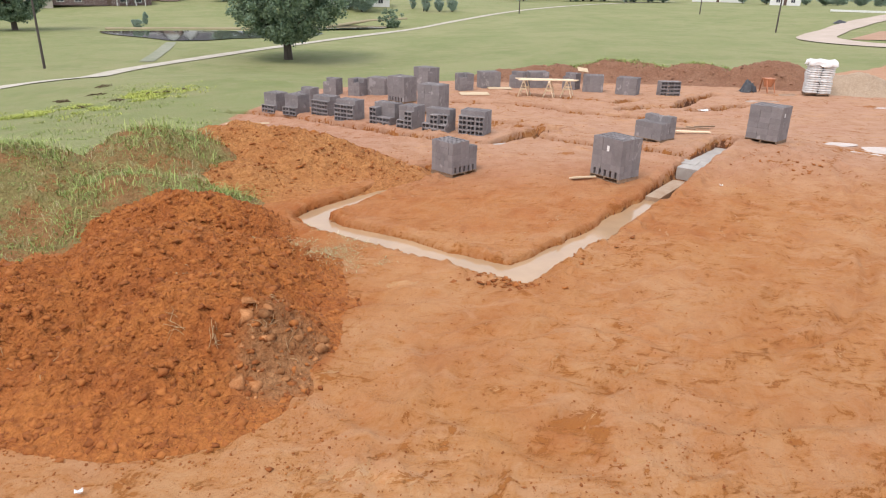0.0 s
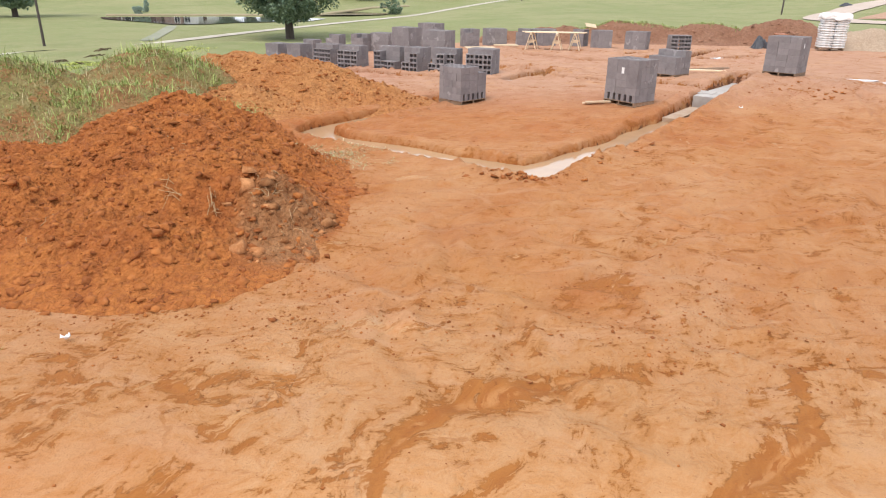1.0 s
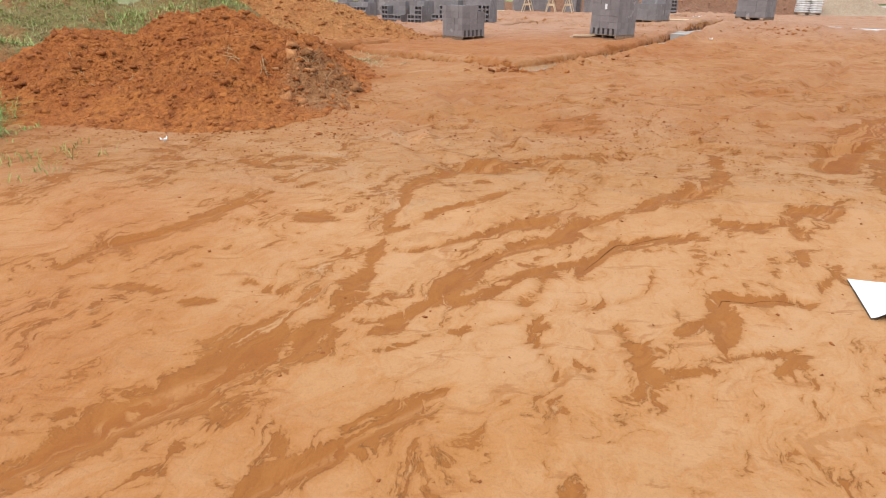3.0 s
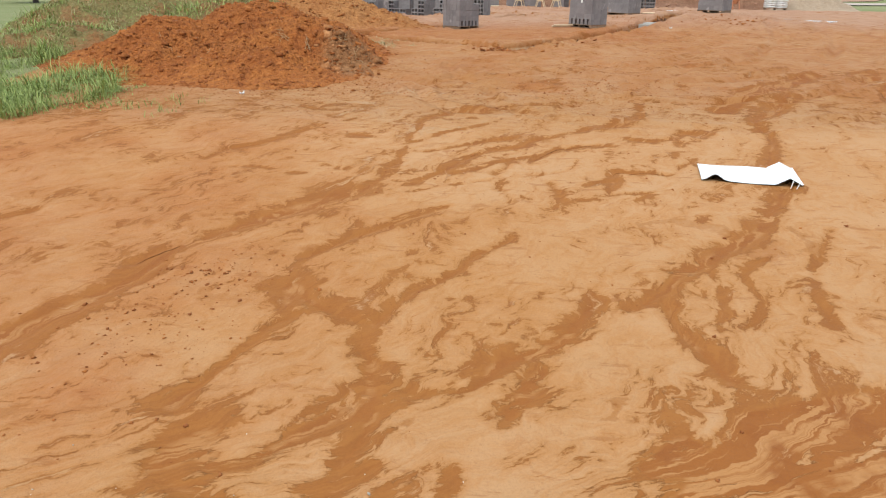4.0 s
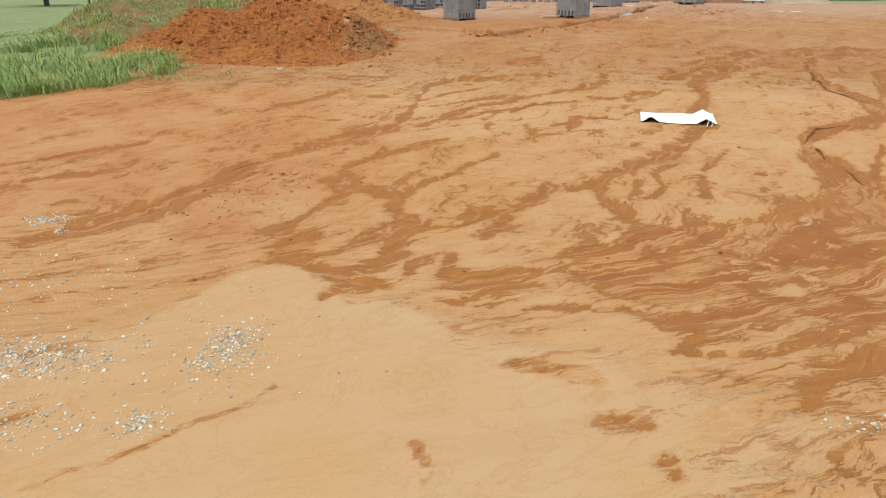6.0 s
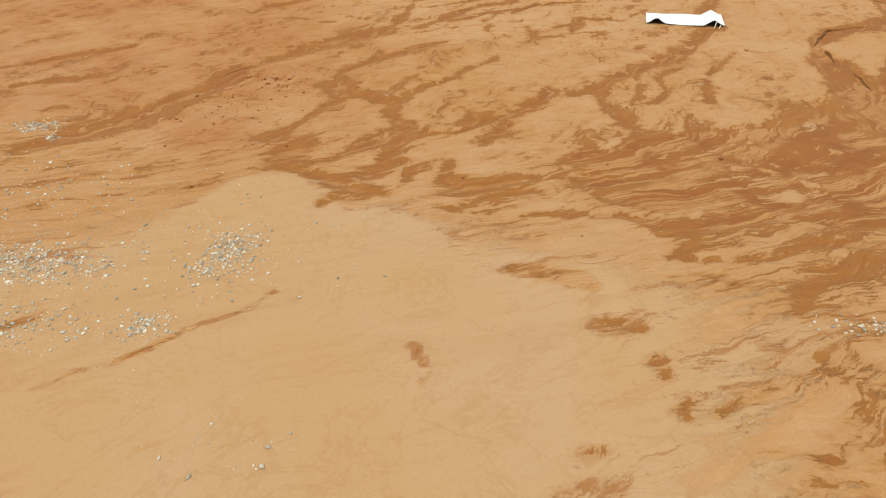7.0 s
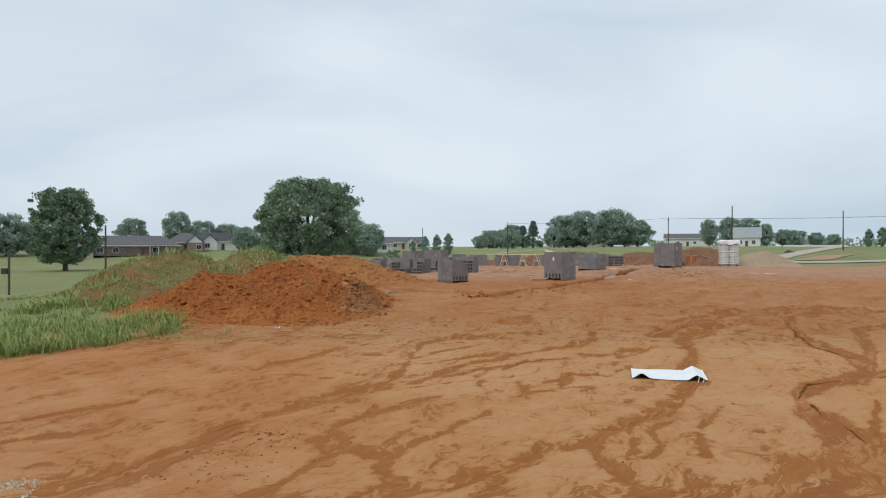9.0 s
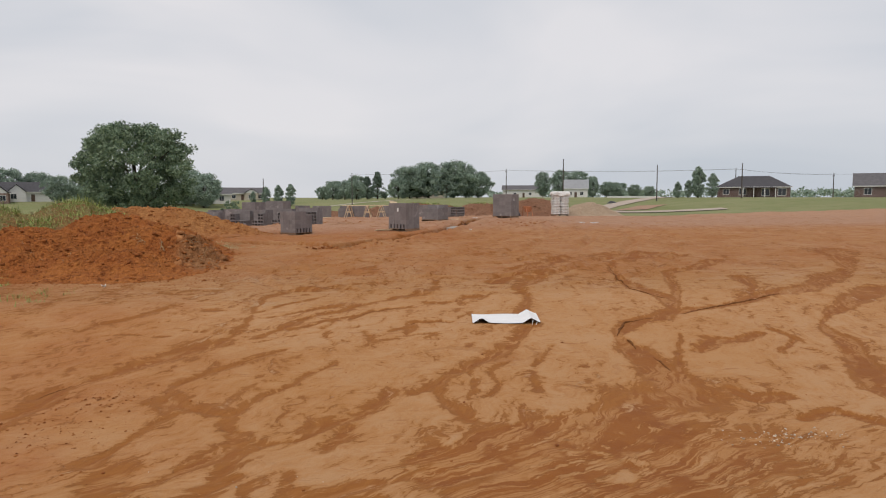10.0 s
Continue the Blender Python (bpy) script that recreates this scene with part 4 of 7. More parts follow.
    flow = np.maximum(flow, -1.0 + 0.95 * low)
    s = s * (1 - 0.45 * low)
    r = np.maximum(0.5 * np.exp(-((X + 3.0) / 0.8) ** 2 - ((Y + 3.0) / 1.4) ** 2), 0.7 * smooth(6.6, 8.8, Y) * (1 - smooth(-4.0, -1.0, X)))
    r = np.maximum(r, 0.46 * smooth(4.0, 8.5, Y) * (1 - 0.85 * smooth(21.5, 24.5, Y)))
    r = np.maximum(r, 0.50 * smooth(0.02, 0.22, fbm(X * 0.35, Y * 0.35, 4, 77)) * smooth(22, 24, Y))
    r = np.maximum(r, 0.62 * smooth(13.5, 15.5, Y) * (1 - smooth(21, 24, Y)) * (1 - smooth(6, 9, X)))
    r = np.maximum(r, 0.42 * (1 - smooth(-4.0, 0.0, X + 0.25 * (Y - 3))) * smooth(-5.5, -1.5, Y))
    toe = np.hypot((X + 6.2) / 4.0, (Y - 10.2) / 3.2) + 0.25 * fbm(X * 0.9, Y * 0.9, 4, 85)
    r = np.maximum(r, 0.95 * (1 - smooth(0.88, 1.12, toe)))
    trench = trench_depth(X, Y)
    r = np.maximum(r, 0.5 * smooth(0.05, 0.2, trench))
    # The highest wet value also marks where trench shade is coloured in.
    w = np.maximum(w, 0.95 * smooth(0.04, 0.15, trench))
    flow = np.maximum(flow, 1.8 * smooth(0.04, 0.15, trench) - 1.0)
    spoil = np.zeros_like(X)
    for pts, half, depth in TRENCHES:
        d, _ = line_distance(X, Y, pts)
        spoil = np.maximum(spoil, np.exp(-((d - half - 0.28) / 0.22) ** 2))
    lip, _ = line_distance(X, Y, [(-1.6, 13.75), (0.2, 12.45), (0.95, 12.15), (1.7, 12.9), (3.0, 14.6)])
    spoil = np.maximum(spoil, 1.0 * np.exp(-(lip / 0.28) ** 2))
    rough = 0.05 * fbm(X * 0.5, Y * 0.5, 4, 21) + 0.030 * fbm(X * 2.2, Y * 2.2, 4, 22) + 0.012 * fbm(X * 9, Y * 9, 3, 23)
    worked = smooth(7, 12, Y) + 0.8 * np.exp(-((X + 2.9) / 0.7) ** 2 - ((Y + 2.6) / 1.5) ** 2) + 0.6 * smooth(4.5, 6.5, Y) * (1 - smooth(8.5, 10, Y))
    rough = rough * (1 - 0.75 * s) + worked * (0.07 * fbm(X * 1.6, Y * 1.6, 5, 31, 0.6)) * (1 - grass[near])
    clods = np.maximum(fbm(X * 3.4, Y * 3.4, 4, 35, 0.6) - 0.02, 0)
    churn = np.exp(-((X - 2.5) / 1.4) ** 2 - ((Y - 7.4) / 0.9) ** 2) + 0.7 * np.exp(-((X + 1.3) / 1.8) ** 2 - ((Y - 7.0) / 0.5) ** 2) + 0.6 * np.exp(-((X + 2.6) / 0.7) ** 2 - ((Y + 1.2) / 0.5) ** 2)
    rough = rough + spoil * (0.05 + 0.35 * clods) + churn * (0.10 * fbm(X * 4.5, Y * 4.5, 4, 36, 0.65) + 0.22 * clods)
    # wheel ruts that curve across the bare ground
    for pts in ([(1.0, 9.5), (3.5, 8.2), (6.0, 8.6), (9.0, 11.0), (11.5, 15.5), (13.5, 22.0)], [(2.0, 6.8), (4.5, 6.4), (7.5, 7.6), (10.5, 10.5), (13.5, 15.5), (15.5, 22.0)],
                [(-1.2, 9.8), (1.5, 10.6), (4.0, 12.5), (7.0, 17.0), (10.0, 21.0)], [(0.5, 7.2), (3.2, 10.2), (6.4, 13.5), (9.6, 18.2), (12.5, 22.5)]):
        d, _ = line_distance(wx, wy, pts)
        for off in (0.0, 1.7):
            rough = rough - 0.045 * np.exp(-((d - off) / 0.17) ** 2) + 0.03 * np.exp(-((np.abs(d - off) - 0.3) / 0.12) ** 2)
    for px, py, rx, ry, turn in PUDDLES:
        c, q = math.cos(radians(turn)), math.sin(radians(turn))
        m = np.exp(-((((X - px) * c + (Y - py) * q) / rx) ** 2 + ((-(X - px) * q + (Y - py) * c) / ry) ** 2))
        rough = rough - 0.085 * m + 0.10 * np.clip(2 * m, 0, 1) * fbm(X * 1.5, Y * 1.5, 4, 91, 0.6)
        w = np.maximum(w, 0.30 * np.clip(1.6 * m, 0, 1))
        flow = np.maximum(flow, np.clip(1.6 * m, 0, 1) - 1.0)
    z[near] += rough - lower - trench
    wet[near], silt[near], red[near], runs[near] = w, s, r, flow
    silt = np.maximum(silt, 0.85 * smooth(-9.5, -15, y + 3 * fbm(x * 0.3, y * 0.3, 3, 84)))
    grass_bumps = grass * (0.10 * fbm(x * 0.7, y * 0.7, 3, 51))
    # the water runs down from the upper right and turns aside where the ground levels out
    ys = np.linspace(-40, 60, 1001)
    slope = 0.62 + 1.7 * (1 - smooth(-4.9, -2.2, ys)) * smooth(-9.5, -6.0, ys)
    run = np.concatenate([[0], np.cumsum((slope[1:] + slope[:-1]) / 2 * np.diff(ys))])
    across = x - np.interp(y, ys, run)
    along = 0.85 * y + 0.52 * x
    return z + np.where(np.hypot(x, y) < 70, grass_bumps, 0), dict(wet=wet, runs=runs, silt=silt, grass=grass, red=red, across=across, along=along, worn=smooth(2.5, 7.0, y), built=smooth(16.0, 25.0, y))


def spaced(lo, mid0, fine0, fine1, mid1, hi, fine, mid, growth):
    """Grid lines that are dense in the middle and spread outwards."""
    inner = list(np.arange(fine0, fine1, fine))
    right, left = list(np.arange(fine1, mid1, mid)), list(np.arange(fine0 - mid, mid0, -mid))[::-1]
    v, g = mid1, mid
    while v < hi:
        right.append(v)
        g *= growth
        v += g
    v, g = left[0] if left else fine0, mid
    outer = []
    while v > lo:
        g *= growth
        v -= g
        outer.append(v)
    return np.array(outer[::-1] + left + inner + right)


def build_ground():
    gx = spaced(-1600, -13, -7.0, 12.0, 20, 1700, 0.05, 0.12, 1.07)
    gy = spaced(-400, -11.5, -10.5, 8.0, 46, 2200, 0.045, 0.09, 1.07)
    x, y = np.meshgrid(gx, gy)
    z, attrs = terrain(x.ravel(), y.ravel())
    n, m = len(gx), len(gy)
    idx = np.arange(n * m).reshape(m, n)
    faces = np.stack([idx[:-1, :-1], idx[:-1, 1:], idx[1:, 1:], idx[1:, :-1]], -1).reshape(-1, 4)
    data = arrays("ground", np.stack([x.ravel(), y.ravel(), z], -1), faces, True)
    for name, values in attrs.items():
        data.attributes.new(name, "FLOAT", "POINT").data.foreach_set("value", values.astype(np.float32))
    ob = part("ground", data, SOIL)
    return tagged(ob, "rain-washed orange clay building site running into mown green pasture", "ground", kind="structure")


build_ground()

# ---- earth heaps ----
ICO = [(0, 0, 1), (0.894, 0, 0.447), (0.276, 0.851, 0.447), (-0.724, 0.526, 0.447), (-0.724, -0.526, 0.447), (0.276, -0.851, 0.447),
       (0.724, 0.526, -0.447), (-0.276, 0.851, -0.447), (-0.894, 0, -0.447), (-0.276, -0.851, -0.447), (0.724, -0.526, -0.447), (0, 0, -1)]
ICO_FACES = [(0, 1, 2), (0, 2, 3), (0, 3, 4), (0, 4, 5), (0, 5, 1), (1, 6, 2), (2, 7, 3), (3, 8, 4), (4, 9, 5), (5, 10, 1),
             (6, 7, 2), (7, 8, 3), (8, 9, 4), (9, 10, 5), (10, 6, 1), (11, 7, 6), (11, 8, 7), (11, 9, 8), (11, 10, 9), (11, 6, 10)]


def lump_base():
    """A once-subdivided icosahedron as arrays."""
    verts = [Vector(v).normalized() for v in ICO]
    cache, faces = {}, []
    def middle(a, b):
        key = (min(a, b), max(a, b))
        if key not in cache:
            cache[key] = len(verts)
            verts.append(((verts[a] + verts[b]) / 2).normalized())
        return cache[key]
    for a, b, c in ICO_FACES:
        ab, bc, ca = middle(a, b), middle(b, c), middle(c, a)
        faces += [(a, ab, ca), (b, bc, ab), (c, ca, bc), (ab, bc, ca)]
    return np.array([tuple(v) for v in verts]), np.array(faces)


LUMP_V, LUMP_F = lump_base()
# an angular broken piece: a box whose top is drawn in
SMALL_V = np.array([(-0.85, -0.75, -0.6), (0.8, -0.85, -0.6), (0.9, 0.75, -0.6), (-0.75, 0.9, -0.6), (-0.6, -0.55, 0.7), (0.65, -0.4, 0.85), (0.5, 0.6, 0.6), (-0.55, 0.45, 0.9)])
SMALL_F = np.array([(0, 2, 1), (0, 3, 2), (4, 5, 6), (4, 6, 7), (0, 1, 5), (0, 5, 4), (1, 2, 6), (1, 6, 5), (2, 3, 7), (2, 7, 6), (3, 0, 4), (3, 4, 7)])


def lumps(name, centres, sizes, rng, small=False, flat=0.75):
    """Many irregular stones or clods in one mesh."""
    bv, bf = (SMALL_V, SMALL_F) if small else (LUMP_V, LUMP_F)
    n, k = len(centres), len(bv)
    ang = rng.uniform(0, 2 * np.pi, n)
    stretch = np.stack([rng.uniform(0.7, 1.3, n), rng.uniform(0.7, 1.3, n), rng.uniform(0.55, 1.0, n) * flat], -1)
    wobble = 1 + rng.uniform(-0.48, 0.42, (n, k, 1))
    v = bv[None] * wobble * (stretch * np.asarray(sizes)[:, None])[:, None]
    tilt = rng.uniform(-0.5, 0.5, n)
    c, s = np.cos(tilt)[:, None], np.sin(tilt)[:, None]
    v = np.stack([v[..., 0], v[..., 1] * c - v[..., 2] * s, v[..., 1] * s + v[..., 2] * c], -1)
    c, s = np.cos(ang)[:, None], np.sin(ang)[:, None]
    v = np.stack([v[..., 0] * c - v[..., 1] * s, v[..., 0] * s + v[..., 1] * c, v[..., 2]], -1) + np.asarray(centres)[:, None]
    f = (bf[None] + (np.arange(n) * k)[:, None, None]).reshape(-1, 3)
    return arrays(name, v.reshape(-1, 3), f)


def heap_height(x, y, ridges, seed, ragged=0.35):
    """Height of a heap over the land: ridges are (x, y, radius along, radius across, turn, height)."""
    h = np.full_like(x, -0.25)
    for cx, cy, ra, rb, turn, top in ridges:
        c, s = math.cos(radians(turn)), math.sin(radians(turn))
        u, v = ((x - cx) * c + (y - cy) * s) / ra, (-(x - cx) * s + (y - cy) * c) / rb
        d = np.hypot(u, v) + ragged * fbm(x * 0.55, y * 0.55, 3, seed + 3)
        h = np.maximum(h, top * (1 - smooth(0.05, 1.05, d)) - 0.25 * smooth(0.95, 1.25, d))
    body = np.clip(h / 0.3, 0, 1)
    return h + body * (0.30 * fbm(x * 1.1, y * 1.1, 4, seed, 0.55) + 0.20 * fbm(x * 3.6, y * 3.6, 4, seed + 9, 0.62) + 0.15 * fbm(x * 9, y * 9, 4, seed + 19, 0.68) - 0.22 * np.abs(fbm(x * 4.3, y * 4.3, 4, seed + 29, 0.6)) - 0.15 * np.abs(fbm(x * 10.5, y * 10.5, 3, seed + 39)) + 0.06)


class Heap:
    def __init__(self, ridges, seed, ragged=0.35):
        self.ridges, self.seed, self.ragged = ridges, seed, ragged
        self.x0 = min(r[0] - max(r[2], r[3]) * 1.3 for r in ridges)
        self.x1 = max(r[0] + max(r[2], r[3]) * 1.3 for r in ridges)
        self.y0 = min(r[1] - max(r[2], r[3]) * 1.3 for r in ridges)
        self.y1 = max(r[1] + max(r[2], r[3]) * 1.3 for r in ridges)

    def over(self, x, y):
        return heap_height(np.asarray(x, float), np.asarray(y, float), self.ridges, self.seed, self.ragged)

    def top(self, x, y):
        return land(x, y) + self.over(x, y)

    def build(self, name, label, category, material, step, grey=None):
        x, y = np.meshgrid(np.arange(self.x0, self.x1, step), np.arange(self.y0, self.y1, step))
        h = self.over(x, y)
        z = land(x, y) + h
        m, n = x.shape
        idx = np.arange(m * n).reshape(m, n)
        faces = np.stack([idx[:-1, :-1], idx[:-1, 1:], idx[1:, 1:], idx[1:, :-1]], -1).reshape(-1, 4)
        faces = faces[(h.ravel()[faces] > -0.2).any(1)]
        used = np.unique(faces)
        remap = np.zeros(m * n, np.int64)
        remap[used] = np.arange(len(used))
        verts = np.stack([x.ravel(), y.ravel(), z.ravel()], -1)[used]
        data = arrays(name, verts, remap[faces], True)
        g = grey(verts[:, 0], verts[:, 1]) if grey else np.zeros(len(verts))
        data.attributes.new("grey", "FLOAT", "POINT").data.foreach_set("value", np.asarray(g, np.float32))
        return tagged(part(name, data, material), label, category)

    def scatter(self, rng, count, low=0.05, where=None):
        """Points on the heap's surface."""
        x, y = rng.uniform(self.x0, self.x1, count * 4), rng.uniform(self.y0, self.y1, count * 4)
        keep = self.over(x, y) > low
        if where is not None:
            keep &= where(x, y)
        x, y = x[keep][:count], y[keep][:count]
        return np.stack([x, y, self.top(x, y)], -1)


def clod_sizes(rng, n, lo, hi):
    return lo * (hi / lo) ** (rng.random(n) ** 2.9)


NEAR_HEAP = Heap([(-5.8, 11.6, 3.5, 3.1, -25, 1.20), (-4.5, 10.1, 2.05, 2.0, 10, 1.0), (-7.8, 10.0, 3.0, 2.7, 20, 0.88), (-6.6, 14.0, 2.7, 2.3, 10, 1.08), (-5.2, 8.8, 2.7, 1.75, -4, 0.46), (-3.75, 9.75, 1.55, 1.35, 15, 0.78)], 101, 0.30)
MID_HEAP = Heap([(-5.8, 20.5, 3.3, 2.7, -14, 0.98), (-7.6, 20.9, 2.9, 2.6, 0, 1.06), (-3.9, 20.2, 2.5, 1.7, 12, 0.52), (-6.6, 18.2, 2.4, 1.7, -20, 0.5)], 201, 0.34)
GRASSY_BANK = Heap([(-11.9, 16.2, 4.4, 3.6, 40, 1.36), (-9.4, 18.6, 4.2, 3.2, 60, 1.28), (-8.4, 15.6, 3.3, 2.9, 0, 0.92), (-11.3, 11.6, 2.6, 2.0, 60, 0.55)], 301, 0.25)
FAR_BERM = Heap([(4.6, 45.2, 5.6, 2.6, 4, 0.95), (9.6, 45.9, 6.6, 2.9, -2, 1.25), (14.0, 45.3, 5.6, 2.6, -7, 1.15), (18.3, 43.6, 4.3, 2.5, -14, 1.42), (1.8, 44.5, 2.6, 1.7, 10, 0.65)], 401, 0.30)
SAND_HEAP = Heap([(22.2, 41.0, 3.0, 2.6, 0, 1.12)], 501, 0.10)


def greyed(x, y):
    return np.exp(-((x + 2.95) / 0.75) ** 2 - ((y - 9.1) / 0.9) ** 2) * 1.1


GRASSY_BANK.build("earth_bank", "weathered brown earth bank overgrown with weeds beside the red heaps", "earth bank", BROWN_SOIL, 0.10)
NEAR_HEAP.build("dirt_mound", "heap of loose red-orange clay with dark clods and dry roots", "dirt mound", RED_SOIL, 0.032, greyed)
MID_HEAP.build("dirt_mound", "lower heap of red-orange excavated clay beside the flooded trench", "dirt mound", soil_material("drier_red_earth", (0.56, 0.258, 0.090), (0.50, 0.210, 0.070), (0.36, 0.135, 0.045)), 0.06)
FAR_BERM.build("earth_berm", "long berm of red-brown spoil with weeds on its back", "earth berm", soil_material("spoil_earth", (0.36, 0.195, 0.120), (0.31, 0.155, 0.092), (0.24, 0.115, 0.068)), 0.09)
SAND_HEAP.build("sand_mound", "smooth cone of tan mason sand next to the bag stack", "sand pile", SAND, 0.14)

rng = np.random.default_rng(11)
p = NEAR_HEAP.scatter(rng, 12000, -0.02)
p[:, 2] -= 0.010
tagged(part("soil_clods", lumps("soil_clods", p, clod_sizes(rng, len(p), 0.010, 0.092), rng, True, 0.75), CLOD), "red clay clods strewn over the near heap", "soil clods", kind="stuff")
p = NEAR_HEAP.scatter(rng, 1500, -0.02, lambda x, y: greyed(x, y) > 0.34 + 0.5 * fbm(x * 2.4, y * 2.4, 3, 86))
GREY_CLOD = plain("brown_topsoil_clod", (0.42, 0.200, 0.086), (0.25, 0.100, 0.037), 7.0, 0.92, 0.6, 40, rand=0.34, island=True, spec=0.1)
tagged(part("topsoil_lumps", lumps("topsoil_lumps", p, 0.020 * (0.15 / 0.020) ** (rng.random(len(p)) ** 3.0), rng, True, 0.75), GREY_CLOD), "brown topsoil lumps piled at the heap's end", "soil clods", kind="stuff")
p = MID_HEAP.scatter(rng, 3000, 0.02)
tagged(part("soil_clods", lumps("soil_clods", p, clod_sizes(rng, len(p), 0.012, 0.07), rng, True), CLOD), "red clay clods strewn over the lower heap", "soil clods", kind="stuff")
SPOIL_CLOD = plain("brown_spoil_clod", (0.32, 0.165, 0.10), (0.23, 0.11, 0.065), 7.0, 0.92, 0.6, 40, rand=0.3, island=True)
p = FAR_BERM.scatter(rng, 900, 0.02)
tagged(part("soil_clods", lumps("soil_clods", p, clod_sizes(rng, len(p), 0.03, 0.14), rng, True), SPOIL_CLOD), "brown clods on the far berm", "soil clods", kind="stuff")


def on_site(x, y):
    z, _ = terrain(np.asarray(x, float), np.asarray(y, float))
    return z


def strewn(name, label, material, spots, lo, hi, small=False, flat=0.75, power=2.6):
    """Loose pieces on the ground round spots of (x, y, spread x, spread y, count)."""
    xs, ys = [], []
    for cx, cy, sx, sy, n in spots:
        xs.append(rng.normal(cx, sx, n))
        ys.append(rng.normal(cy, sy, n))
    x, y = np.concatenate(xs), np.concatenate(ys)
    sizes = lo * (hi / lo) ** (rng.random(len(x)) ** power)
    p = np.stack([x, y, on_site(x, y) + sizes * 0.25], -1)
    return tagged(part(name, lumps(name, p, sizes, rng, small, flat), material), label, "soil clods" if material is CLOD else "gravel", kind="stuff")


strewn("soil_clods", "small red clods scattered over the bare ground", CLOD,
       [(0.9, 12.35, 0.45, 0.2, 130), (-5.4, 7.5, 1.1, 0.30, 420), (-2.2, 8.6, 0.35, 0.9, 130), (1.6, 6.6, 1.6, 0.5, 150),
        (2.0, 12.6, 0.9, 0.3, 40), (0.0, 22.0, 3.0, 0.4, 90), (5.0, 21.5, 1.6, 0.3, 60), (3.0, 9.0, 4.0, 2.5, 160), (4.5, 17.0, 1.6, 2.5, 90), (9.0, 28.5, 2.5, 1.0, 60), (-2.67, -4.5, 0.1, 0.06, 14)], 0.005, 0.026, False, 0.6)
strewn("soil_clods", "larger red clods rolled to the foot of the near heap", CLOD, [(-5.6, 7.75, 1.1, 0.28, 420), (-4.1, 8.0, 0.55, 0.40, 170), (-7.2, 8.0, 0.7, 0.3, 140), (-2.6, 9.3, 0.25, 0.6, 60)], 0.012, 0.075, True, 0.65, 2.2)
strewn("soil_clods", "churned clay crumbs where wheels turned", CLOD, [(2.3, 7.4, 0.8, 0.5, 260), (1.6, 6.7, 0.5, 0.3, 120), (3.6, 7.9, 0.7, 0.4, 120), (-0.6, 7.2, 0.9, 0.35, 160)], 0.006, 0.024, True, 0.6)
strewn("topsoil_lumps", "rooty lumps of earth thrown up at the trench corner", CLOD, [(0.9, 12.22, 0.32, 0.10, 90), (0.2, 12.5, 0.3, 0.15, 40), (2.25, 13.5, 0.14, 0.12, 16), (3.3, 14.8, 0.3, 0.35, 24), (10.0, 21.4, 0.9, 0.5, 90)], 0.012, 0.075, True, 0.65, 2.4)
strewn("soil_clods", "fine crumbs of clay scattered over the washed ground", CLOD, [(-2.6, -1.2, 0.40, 0.25, 260), (-2.9, -2.4, 0.5, 0.6, 300), (2.0, 3.5, 4.5, 4.0, 900), (1.0, 9.5, 4.0, 2.5, 1500), (5.0, 16.0, 4.0, 4.0, 800), (-3.0, 6.8, 1.2, 0.6, 500), (-5.6, 7.2, 1.3, 0.45, 900), (-2.3, 8.0, 0.4, 1.0, 400)], 0.004, 0.022, True, 0.6)
strewn("gravel", "pale limestone gravel spilled on the wet silt", PEBBLE,
       [(-3.75, -6.1, 0.42, 0.16, 1300), (-1.95, -5.85, 0.14, 0.24, 700), (-3.2, -6.9, 0.35, 0.16, 330), (-2.25, -6.85, 0.10, 0.08, 160), (-1.36, -8.6, 0.045, 0.03, 70), (-5.2, -3.05, 0.16, 0.10, 300), (-4.85, -3.35, 0.06, 0.04, 60),
        (-3.0, -5.9, 1.0, 0.7, 500), (3.0, -6.65, 0.25, 0.06, 160), (1.6, -8.5, 0.25, 0.10, 90), (-4.6, -4.6, 0.5, 0.4, 300), (5.6, -3.9, 0.40, 0.14, 150), (-1.2, -8.0, 0.2, 0.15, 20), (-2.3, -4.6, 1.2, 0.5, 60)], 0.004, 0.017, True, 0.8, 1.8)

